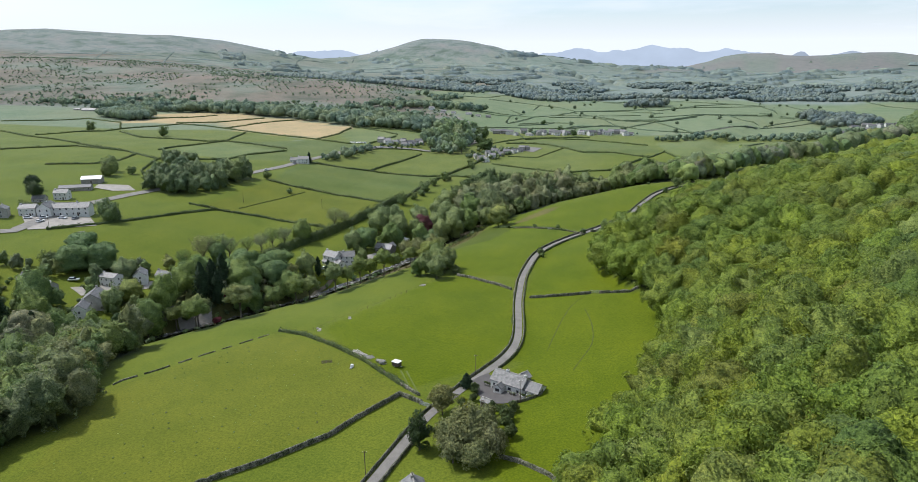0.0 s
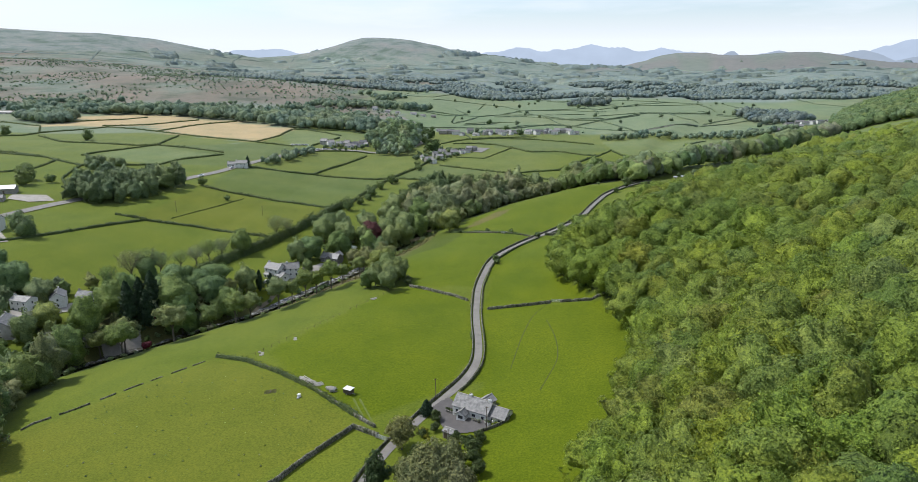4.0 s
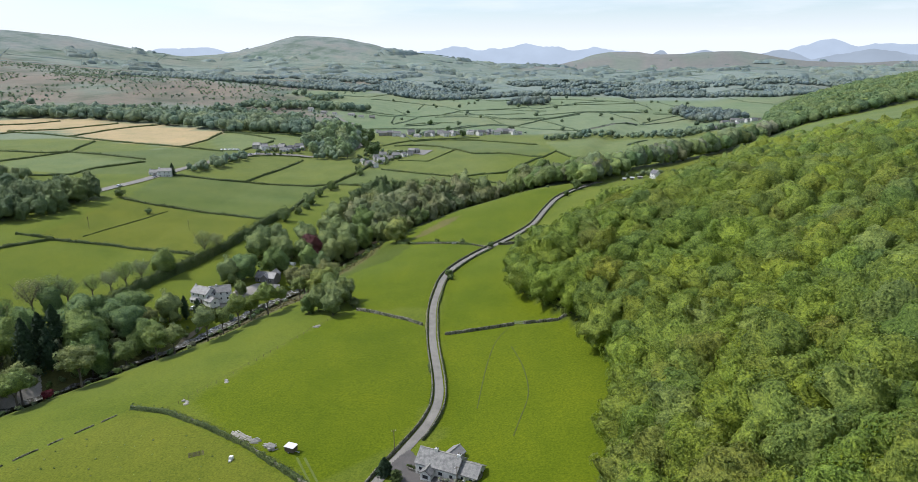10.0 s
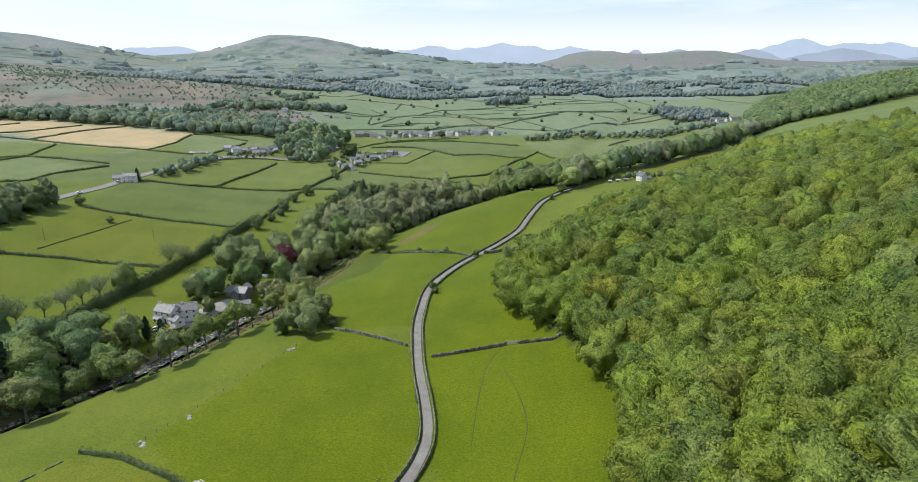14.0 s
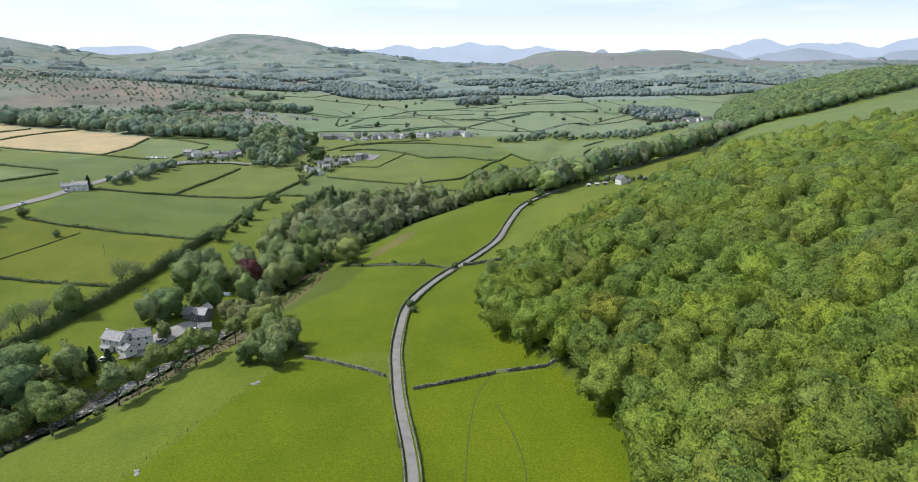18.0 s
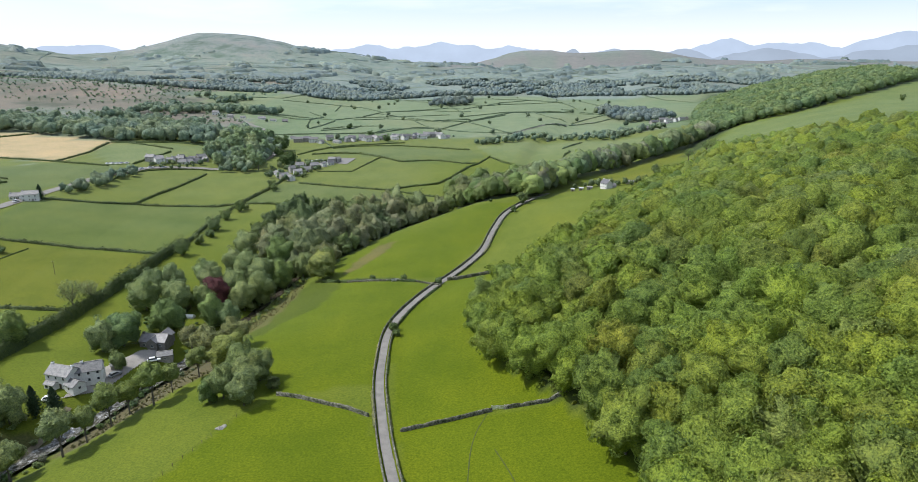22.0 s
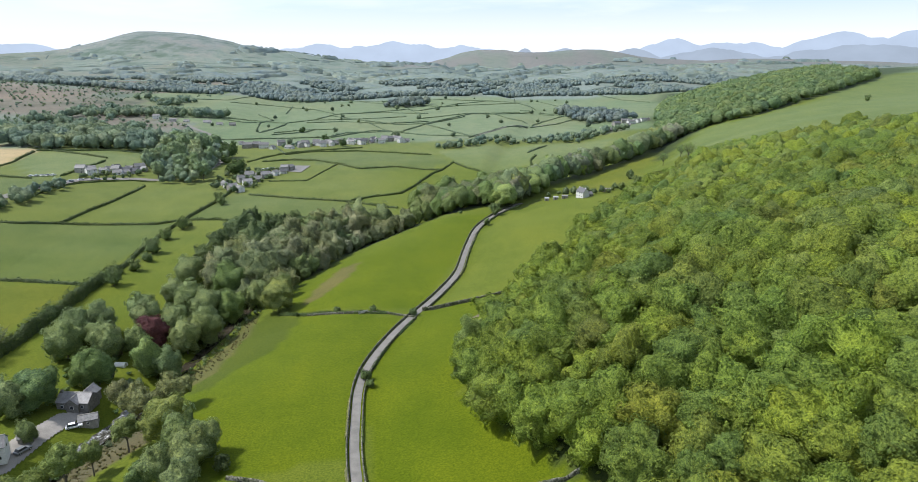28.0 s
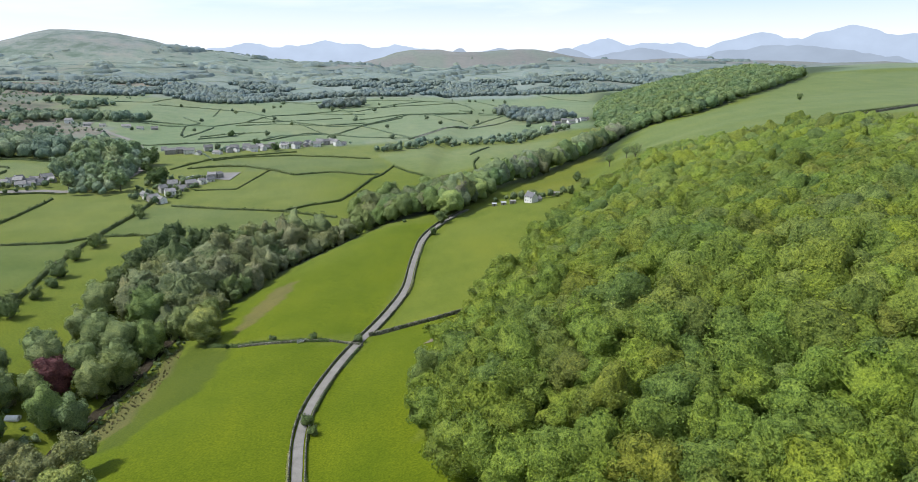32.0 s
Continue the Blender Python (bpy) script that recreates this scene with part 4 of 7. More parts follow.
def crown_arrays(seed, radius, tall, lobes, leaves, leaf, core=2, base=0.0, flat=0.75, wild=0.36):
    """A crown of foliage lobes: uneven dark heart and leaf sprays over every lobe. Its foot is at z = base."""
    rnd = np.random.RandomState(seed)
    d = rnd.randn(lobes, 3)
    d[:, 2] = np.abs(d[:, 2]) * 1.1 - 0.55
    d /= np.linalg.norm(d, axis=1)[:, None]
    half = tall / 2
    cen = d * np.array([radius * 0.62, radius * 0.62, half * 0.62]) * (0.75 + 0.4 * rnd.rand(lobes))[:, None] + (0, 0, base + half)
    cen = np.concatenate([cen, [(0, 0, base + half * 1.1)]])
    size = radius * (0.22 + 0.22 * rnd.rand(lobes + 1)) * (14 / max(lobes, 10)) ** 0.33
    size[-1] = radius * 0.5
    bv, bf = BALLS[core]
    # heart: a ball pushed out to the lobes
    n = bv / np.linalg.norm(bv, axis=1)[:, None]
    c0 = np.array([0, 0, base + half])
    swell = 0.74 if core > 2 else 0.6
    reach = np.full(len(n), radius * 0.5)
    for c, s in zip(cen, size):
        o = c - c0
        b = n @ o
        q = b * b - (o @ o - (s * swell) ** 2)
        reach = np.where(q > 0, np.maximum(reach, b + np.sqrt(np.maximum(q, 0))), reach)
    if core > 2:
        reach = reach * (1 + 0.05 * rnd.randn(len(reach)))
    hv = c0 + n * reach[:, None]
    k = rnd.choice(lobes + 1, leaves, p=size ** 2 / (size ** 2).sum())
    nrm = rnd.randn(leaves, 3)
    nrm[:, 2] = np.abs(nrm[:, 2]) * np.where(rnd.rand(leaves) < 0.8, 1, -0.7)
    nrm /= np.linalg.norm(nrm, axis=1)[:, None]
    pos = cen[k] + nrm * (size[k] * (0.7 + 0.4 * rnd.rand(leaves)))[:, None] * np.array([1, 1, flat + 0.2])
    out = (pos - c0) / np.array([radius, radius, half])
    face = nrm + 0.7 * out / np.maximum(np.linalg.norm(out, axis=1), 1e-6)[:, None] + (0, 0, 0.25)
    face /= np.maximum(np.linalg.norm(face, axis=1), 1e-6)[:, None]
    lv, lq = leaf_quads(rnd, pos, face, leaf, LEAF_THREE, wild)
    return hv, bf, lv, lq


def dome_arrays(seed, radius, tall, lobes, leaves, leaf, core=3, base=0.0, low=-0.5, uneven=0.24, wild=0.34, fill=0.92):
    """A full rounded crown: billows of foliage packed over a dome, with leaf sprays on each billow. Its foot is at z = base."""
    rnd = np.random.RandomState(seed)
    half = tall / 2
    k = np.arange(lobes) + 0.5
    dz = 1 - (1 - low) * k / lobes
    a = k * 2.39996 + rnd.rand() * 6.28
    d = np.stack([np.sqrt(1 - dz * dz) * np.cos(a), np.sqrt(1 - dz * dz) * np.sin(a), dz], -1) + 0.16 * rnd.randn(lobes, 3)
    d /= np.linalg.norm(d, axis=1)[:, None]
    swell = np.ones(lobes)
    for j in range(4):
        w = rnd.randn(3)
        swell += uneven * np.sin(d @ w * 2.6 + rnd.rand() * 6.28) / 1.4
    c0 = np.array([0, 0, base + half])
    size = radius * math.sqrt(9.0 / lobes) * (0.46 + 0.34 * rnd.rand(lobes))
    axes = np.array([radius, radius, half])
    cen = d * (axes - size[:, None] * 0.8) * swell[:, None]
    bv, bf = BALLS[core]
    n = bv * axes
    n /= np.linalg.norm(n, axis=1)[:, None]
    b = n @ cen.T
    q = b * b - ((cen * cen).sum(1) - size ** 2)[None]
    reach = np.where(q > 0, b + np.sqrt(np.maximum(q, 0)), 0).max(1)
    inner = 1 / np.linalg.norm(n / axes, axis=1)
    reach = np.maximum(reach * fill, inner * 0.62) * (1 + 0.05 * rnd.randn(len(n)))
    hv = c0 + n * reach[:, None]
    pick = rnd.choice(lobes, leaves, p=size ** 2 / (size ** 2).sum())
    nrm = rnd.randn(leaves, 3) + 1.0 * d[pick]
    nrm /= np.linalg.norm(nrm, axis=1)[:, None]
    pos = c0 + cen[pick] + nrm * (size[pick] * (0.86 + 0.20 * rnd.rand(leaves)))[:, None]
    lv, lq = leaf_quads(rnd, pos, nrm + 0.3 * d[pick], leaf, LEAF_THREE, wild)
    return hv, bf, lv, lq


def crown_mesh(name, arrays, mat):
    hv, bf, lv, lq = arrays
    return mesh_of(name, np.concatenate([hv, lv]), [bf, lq + len(hv)], mat)


def trunk_bm(seed, tall, thick, limbs=5, spread=2.4):
    rnd = random.Random(seed)
    bm = bmesh.new()
    fork = tall * 0.42
    tube(bm, (0, 0, -0.4), (0, 0, fork), thick, thick * 0.7, 7)
    for k in range(limbs):
        a = k * 6.283 / limbs + rnd.random()
        tip = (math.cos(a) * spread * rnd.uniform(0.6, 1), math.sin(a) * spread * rnd.uniform(0.6, 1), tall * rnd.uniform(0.75, 1.0))
        tube(bm, (0, 0, fork * rnd.uniform(0.75, 1.0)), tip, thick * 0.45, thick * 0.1, 5)
    return bm


def tree_kind(name, seed, radius, tall, clear, mat, leaves=900, leaf=0.5, lobes=14, label="", category="tree", core=2, low=None):
    """A tree with trunk and crown, standing at the origin, to be copied. With low it has a full dome of billows down to that part of its height."""
    top = new(name)
    part("trunk", trunk_bm(seed, tall * 0.8, 0.035 * tall * 0.5 + 0.05, 5, radius * 0.6), BARK, top)
    if low is None:
        arrays = crown_arrays(seed, radius, tall - clear, lobes, leaves, leaf, core, clear)
    else:
        arrays = dome_arrays(seed, radius, tall - clear, lobes, leaves, leaf, core, clear, low)
    ob = new("crown", crown_mesh("crown", arrays, mat))
    ob.parent = top
    return tagged(top, label, category)


def plant(kind, places, group="", seed=1, low=0.85, high=1.2):
    """Copies of a kind of tree at places in plan; the first place takes the kind itself."""
    rnd = random.Random(seed)
    if group:
        kind["group"] = group
    for k, p in enumerate(places):
        s = (p[2] if len(p) > 2 else 1.0) * rnd.uniform(low, high)
        tall = p[3] if len(p) > 3 else 1.0
        m = pose(p[0], p[1], height(p[0], p[1]) - 0.15, 0, 0, rnd.uniform(0, 360))
        if k == 0:
            kind.matrix_basis = m @ Matrix.Diagonal((s, s, s * tall * rnd.uniform(0.9, 1.1), 1))
            first = kind
        else:
            ob = copy_thing(first, m)
            ob.scale = (s, s, s * tall * rnd.uniform(0.9, 1.1))


def scattered(seed, count, region, gap):
    """Places at least gap apart for which region(x, y) holds; region gives its own bounds first."""
    (x0, x1, y0, y1), test = region
    rnd = np.random.RandomState(seed)
    nx, ny = int((x1 - x0) / gap), int((y1 - y0) / (gap * 0.87))
    j, i = np.meshgrid(np.arange(ny), np.arange(nx), indexing="ij")
    x = x0 + (i + 0.5 * (j % 2) + 0.7 * (rnd.rand(ny, nx) - 0.5)) * gap
    y = y0 + (j + 0.7 * (rnd.rand(ny, nx) - 0.5)) * gap * 0.87
    x, y = x.ravel(), y.ravel()
    ok = test(x, y)
    x, y = x[ok], y[ok]
    order = rnd.permutation(len(x))[:count]
    return x[order], y[order]


def thicket(name, xs, ys, kinds, mat, label, category, seed=1, low=0.8, high=1.25, sink=0.3):
    """Many trees joined into one mass."""
    rnd = np.random.RandomState(seed)
    zs = land(xs, ys)
    V, T, Q, A, B = [], [], [], [], []
    base = 0
    for x, y, z in zip(xs, ys, zs):
        hv, bf, lv, lq = kinds[rnd.randint(len(kinds))]
        a, s = rnd.rand() * 6.283, low + (high - low) * rnd.rand()
        c, n = math.cos(a) * s, math.sin(a) * s
        v = np.concatenate([hv, lv])
        w = np.stack([v[:, 0] * c - v[:, 1] * n + x, v[:, 0] * n + v[:, 1] * c + y, v[:, 2] * s * (0.88 + 0.24 * rnd.rand()) + z - sink], -1)
        tone = rnd.rand()
        V.append(w)
        T.append(bf + base)
        Q.append(lq + len(hv) + base)
        A.append(np.full(len(bf), tone))
        B.append(np.full(len(lq), tone))
        base += len(v)
    me = mesh_of(name, np.concatenate(V), [np.concatenate(T), np.concatenate(Q)], mat, False, np.concatenate(A + B))
    return tagged(new(name, me), label, category, kind="stuff")


def near_wood(x, y):
    xw = wood_edge(y)
    upper = np.interp(x, (60, 100, 150, 205, 250, 280, 330), (330, 385, 424, 420, 412, 365, 300))
    return (x > xw + 1.2) & (x < xw + 230) & (y < upper + 10 * np.sin(x / 13)) & (x < np.interp(y, (40, 250, 430), (62, 186, 405)))


# the hillside oakwood: the trees that stand lowest and nearest are things, the rest one mass
wx, wy = scattered(11, 99999, ((0, 420, 22, 440), near_wood), 7.2)
depth = wx - wood_edge(wy)
single = (wy > 60) & (wy < 262) & (depth < 42)
order = np.argsort(depth + 100 * ~single)
lone = order[:300]
rest = np.setdiff1d(np.arange(len(wx)), lone)
OAKS = [tree_kind("oak_tree", 200 + k, 5.5, 12.6, 0.2, LEAF_WOOD, 3000, 0.42, (38, 52, 44, 60, 40, 54)[k], "broad oak with fresh spring leaves at the wood's edge", "tree", 3, -0.8) for k in range(6)]
for k, kind in enumerate(OAKS):
    plant(kind, [(wx[i], wy[i], 1.0) for i in lone[k::6]], "trees of the hillside wood", 20 + k, 0.82, 1.15)
MASS_NEAR = [dome_arrays(300 + k, 5.6, 12.4, 36 + 3 * k, 1500, 0.46, 3, 0.4, -0.5, 0.2, 0.34, 0.95) for k in range(8)]
MASS_MID = [dome_arrays(320 + k, 5.6, 12.2, 22 + 2 * k, 420, 0.6, 3, 0.4, -0.5, 0.2, 0.34, 0.98) for k in range(8)]
MASS_FAR = [dome_arrays(340 + k, 4.8, 9.4, 15, 150, 1.35, 2, 0.4, -0.6, 0.32) for k in range(6)]
rx, ry = wx[rest], wy[rest]
close = (ry < 320) & (rx - wood_east(ry) < 150)
thicket("woodland", rx[close], ry[close], MASS_NEAR, LEAF_WOOD_MASS, "dense spring-green oak wood covering the hillside", "wood", 5, 0.84, 1.14)
thicket("woodland", rx[~close], ry[~close], MASS_MID, LEAF_WOOD_MASS, "dense spring-green oak wood on the upper slope", "wood", 6, 0.78, 1.14)

# scrub at the foot of the wood
SCRUB = [crown_arrays(360 + k, 1.6, 2.4, 6, 130, 0.4, 1, -0.2) for k in range(4)]
ey = np.concatenate([np.arange(30, 440, 2.0), np.arange(31, 440, 2.6), np.arange(31.5, 440, 3.1)])
en = np.concatenate([np.full(205, 3.4), np.full(158, 4.4), np.full(132, 5.6)])[:len(ey)]
ex = wood_edge(ey) + en + 1.3 * np.sin(ey * 1.7)
thicket("undergrowth", ex, ey, SCRUB, LEAF_WOOD_MASS, "low bramble and scrub along the foot of the wood", "undergrowth", 7, 0.4, 1.0)

# far wooded ridge
def ridge_wood(x, y):
    lower = np.interp(x, (200, 246, 278, 323, 376, 435, 580, 900), (540, 612, 622, 606, 628, 656, 755, 960))
    return (x > wood_east(y) + 4) & (y > lower) & (y < 1100) & (x < wood_east(y) + 260)


gx, gy = scattered(12, 99999, ((190, 900, 520, 1250), ridge_wood), 8.6)
thicket("woodland", gx, gy, MASS_FAR, LEAF_RIDGE, "wooded ridge above the valley", "wood", 8)
STRIP = np.array([(60, 446), (76, 459), (98, 494), (131, 519), (160, 545), (190, 566), (220, 595), (246, 619), (262, 622)], float)
sx, sy, _, _ = along(STRIP, 3.4)
jit = np.random.RandomState(4)
thicket("woodland", sx + 9 * (jit.rand(len(sx)) - 0.5), sy + 9 * (jit.rand(len(sy)) - 0.2), MASS_MID, LEAF_BANK_MASS, "strip of trees along the old boundary", "wood", 9, 0.95, 1.5)


def lane_end_wood(x, y):
    return inside(x, y, ((8, 462), (30, 450), (52, 447), (76, 462), (98, 500), (70, 520), (40, 512), (14, 490)))


lx, ly = scattered(13, 99999, ((0, 110, 440, 530), lane_end_wood), 7.4)
thicket("woodland", lx, ly, MASS_NEAR, LEAF_CORNER, "brownish spring wood at the lane's end", "wood", 10, 0.75, 1.2)

# along the river
def river_tree(name, seed, mat, tall, clear, low, label, places, size=1.0):
    """One kind of riverside tree at its places: east, north and the crown's radius. Without low its crown is open, of loose lobes."""
    kind = tree_kind(name, seed, 5.0, tall, clear, mat, 2600, 0.42, 30, label, "tree", 3, low)
    plant(kind, [(x, y, size * r / 5.0, min(1.1, (4.6 / r) ** 0.6)) for x, y, r in places], "riverside trees", seed, 0.94, 1.08)


river_tree("ash_tree", 401, LEAF_TALL, 15.0, 3.2, None, "tall riverside ash with bare trunk and open crown",
           [(-126.8, 169.4, 7.4), (-112, 186.5, 5.8), (-99.4, 197.3, 5.2), (-93.9, 210.8, 5.0), (-85.5, 218.2, 5.2), (-77.6, 232.4, 4.2), (-141.8, 163.3, 6.0)], 0.9)
river_tree("ash_tree", 402, LEAF_TALL, 14.0, 2.6, None, "slender riverside ash leaning over the water",
           [(-122, 185, 5.3), (-107.8, 190.1, 5.8), (-96.3, 202.8, 4.2), (-91.7, 216.9, 4.6), (-82.7, 224.6, 3.6), (-138.1, 157.1, 6.6), (-147.6, 158, 5.0)], 0.9)
river_tree("alder_tree", 403, LEAF_GREEN, 12.5, 0.4, -0.8, "full green alder crown close to the river",
           [(-136, 187.4, 7.0), (-131, 181, 5.4), (-154.4, 175, 5.6), (-153.5, 149.5, 5.6), (-156, 185, 5.2), (-154.7, 161.5, 4.8), (-165, 137, 4.2), (-171.5, 130, 4.4), (-182, 131, 4.6),
            (-194.3, 141.5, 5.4), (-121.9, 197.6, 5.0), (-101.3, 276.8, 4.3), (-104.6, 274.8, 3.8), (-88.9, 284.6, 4.2), (-75.7, 347, 6.0), (-71.9, 326.4, 5.2), (-147.7, 260.4, 4.6)])
river_tree("lime_tree", 404, LEAF_SHADE, 12.0, 0.3, -0.8, "dark dense rounded lime tree",
           [(-135.7, 213.6, 7.2), (-136.3, 203.6, 7.2), (-145.7, 201.3, 7.2), (-128.6, 199.6, 5.6), (-146.4, 194.3, 5.0), (-113, 263.3, 7.0), (-210.2, 175.5, 7.8), (-202.3, 182.8, 7.0), (-219.3, 190, 7.0),
            (-67.9, 211.5, 3.0), (-165.3, 212.4, 4.2), (-158, 138, 6.2)])
river_tree("willow_tree", 405, LEAF_SAGE, 12.5, 0.3, -0.85, "grey-green willow with soft full crown",
           [(-114, 313.9, 5.6), (-118.6, 305.6, 5.0), (-117.4, 294.2, 5.8), (-105.1, 294.6, 5.4), (-83.1, 284.4, 4.4), (-96.6, 296.5, 3.9), (-87.9, 310.8, 5.0), (-81.6, 300, 5.2), (-77.2, 308.3, 5.4), (-87.2, 329.2, 6.0),
            (-80.1, 325.2, 6.2), (-95.2, 362, 6.2), (-62.7, 357, 5.4), (-63.8, 335.9, 3.6), (-52.6, 340.2, 3.5)])
river_tree("willow_tree", 406, LEAF_SAGE, 12.0, 0.2, -0.9, "pale grey-green willow beside a field wall",
           [(-117.7, 258.4, 5.0), (-59, 216.4, 5.2), (-56.8, 221.2, 4.6), (-64.5, 212.5, 4.2), (-62.5, 224, 4.6), (-57.5, 206.6, 3.8), (-122.2, 214.7, 4.4), (-186.6, 178.8, 4.4), (-168.2, 150.5, 4.2), (-107.6, 246.8, 2.4), (-96, 340, 5.4), (-104, 327, 5.2), (-99, 316, 5.0), (-110, 302, 4.6)])
river_tree("maple_tree", 407, LEAF_YELLOW, 12.0, 0.4, -0.8, "yellow-green young maple on the near bank", [(-69.2, 234, 5.0), (-53.2, 323.1, 5.8), (-168.7, 160.6, 4.4)])
river_tree("beech_tree", 408, LEAF_BROWN, 13.0, 1.0, None, "brownish half-bare tree just coming into leaf",
           [(-82.2, 252.5, 5.6), (-71.2, 250.5, 6.0), (-91.4, 266, 4.4), (-76.5, 245, 4.6), (-75.7, 371.6, 7.2), (-66.3, 382.8, 7.2), (-57, 385, 6.8), (-125.5, 208.7, 3.3), (-148, 113.6, 6.3), (-132.7, 99.8, 6.3), (-84, 360, 5.6)])
RIVER_MASS = [dome_arrays(420 + k, 4.4, 11.8, 24 + 3 * k, 900, 0.52, 3, 0.2, -0.7, 0.3, 0.4) for k in range(8)]


def west_bank(x, y):
    d = river_east(y) - x
    belt = (d > 2) & (d < np.interp(y, (60, 130, 170, 205, 225, 240, 262, 280, 330, 440), (60, 46, 42, 34, 26, 30, 34, 40, 36, 28))) & (((y > 20) & (y < 136)) | ((y > 352) & (y < 440)))
    clear = inside(x, y, ((-205, 110), (-168, 132), (-168, 190), (-215, 190)))
    return belt & ~clear


bx, by = scattered(14, 99999, ((-330, 20, 20, 440), west_bank), 6.4)
thicket("riverside_trees", bx, by, RIVER_MASS, LEAF_UPPER, "grey-brown belt of ash and willow along the river", "trees", 11, 0.75, 1.55)


def corner_wood(x, y):
    return inside(x, y, ((-117, 60), (-115, 84), (-127, 98), (-139, 114), (-142, 134), (-150, 142), (-168, 122), (-178, 108), (-200, 70), (-190, 20), (-110, 20)))


cx_, cy_ = scattered(15, 99999, ((-215, -100, 20, 140), corner_wood), 5.6)
thicket("woodland", cx_, cy_, RIVER_MASS, LEAF_CORNER, "dark wood in the bend of the river", "wood", 12, 0.75, 1.2)


def east_bank(x, y):
    d = x - river_east(y)
    return (d > -4) & (d < np.interp(y, (338, 350, 400, 440), (0, 9, 9, 12))) & (y > 338) & (y < 452)


kx, ky = scattered(20, 99999, ((-80, 30, 340, 455), east_bank), 5.0)
thicket("riverside_trees", kx, ky, RIVER_MASS, LEAF_UPPER, "trees hiding the upper river", "trees", 17, 0.6, 1.0)

uy = np.concatenate([np.arange(140, 232, 2.4), np.arange(228, 262, 3.0)])
ux = np.concatenate([river_east(np.arange(140, 232, 2.4)) + 5.0, river_east(np.arange(228, 262, 3.0)) + 6.5]) + 2.6 * np.sin(uy * 2.3)
thicket("undergrowth", ux, uy, SCRUB, LEAF_BANK_MASS, "brambles on the riverbank", "undergrowth", 19, 0.5, 1.2)

def river_floor(x, y):
    d = river_east(y) - x
    ok = (d > 3) & (d < np.interp(y, (136, 205, 215, 262, 270, 350), (36, 30, 14, 10, 34, 30))) & (y > 136) & (y < 350)
    for hx_, hy_, r in ((-117.5, 236, 11), (-102.6, 264, 8.5), (-97, 257, 7), (-99.5, 289, 4), (-112, 228, 6), (-104, 250, 7), (-109, 242, 8), (-152, 160, 7), (-143, 166, 6)):
        ok &= np.hypot(x - hx_, y - hy_) > r
    return ok


fx, fy = scattered(24, 99999, ((-200, -50, 136, 350), river_floor), 4.6)
thicket("riverside_shrubs", fx, fy, SCRUB, LEAF_BANK_MASS, "low shrubs and saplings under the riverside trees", "shrubs", 23, 0.6, 1.5, 0.1)
nx, ny = scattered(27, 99999, ((-110, -55, 200, 330), lambda x, y: inside(x, y, ((-104, 208), (-97, 203), (-88, 218), (-75, 234), (-73, 242), (-80, 262), (-72, 270), (-62, 300), (-60, 326), (-66, 322), (-78, 284), (-86, 262), (-90, 252), (-97, 230))) & (waves(x, y, 17, 3) > -0.35)), 1.5)
thicket("bracken", nx, ny, SCRUB, LEAF_BRACKEN, "dead brown bracken and brambles on the riverbank", "undergrowth", 28, 0.1, 0.36, 0.15)
wy_ = np.concatenate([np.arange(262, 338, 1.7), np.arange(263, 338, 2.3)])
wx_ = river_east(wy_) + np.concatenate([np.full(45, 4.0), np.full(33, 6.2)]) + 1.2 * np.sin(wy_ * 2.9)
thicket("undergrowth", wx_, wy_, SCRUB, LEAF_BANK_MASS, "dead bracken and brambles on the upper riverbank", "undergrowth", 24, 0.25, 0.75)
FIELD_TREE = [tree_kind("field_tree", 440 + k, 4.0, 8.5, -3.4, LEAF_FIELD, 900, 0.46, 18, "rounded field tree in a hedgerow") for k in range(2)]
plant(FIELD_TREE[0], [(-127.5, 364, 1.0), (-125, 384, 0.75), (-126, 411, 1.05), (-126, 435, 1.0), (-122, 453, 1.0), (-112, 509, 0.7), (-136, 325, 0.7), (-116, 520, 0.8), (-124, 398, 0.6), (-114, 514, 0.7),
                      (-280, 348, 1.2), (-442, 527, 1.5), (-215, 190, 1.1), (-254, 242, 1.5), (-246, 237, 1.3), (-334, 334, 1.6),
                      (55, 431, 0.9), (46, 411, 0.55), (-126, 400, 0.6), (137, 447, 0.7), (149, 453, 0.9), (159, 486, 0.8), (268, 384, 1.6), (277, 374, 1.5), (407, 577, 0.7), (-346, 348, 1.5), (-536, 532, 1.4)], "field trees", 34, 1.05, 1.3)
plant(FIELD_TREE[1], [(-2.5, 299, 0.5), (-20, 251.5, 0.5), (-18.5, 247, 0.42), (-236, 376, 1.0), (-325, 345, 1.0), (-120, 458, 0.8), (-30, 309, 0.4), (-17, 305, 0.45),
                      (-205, 352, 0.7), (36, 440, 0.4), (-140, 305, 0.6), (-143, 276, 0.8), (-300, 235, 1.2), (-222, 175, 1.2)], "field trees", 35, 0.9, 1.1)
plant(tree_kind("copper_beech", 450, 4.8, 11.0, 0.6, LEAF_COPPER, 2200, 0.42, 30, "dark red copper beech among pale trees", "tree", 3, -0.8), [(-92.6, 302, 1.2)])
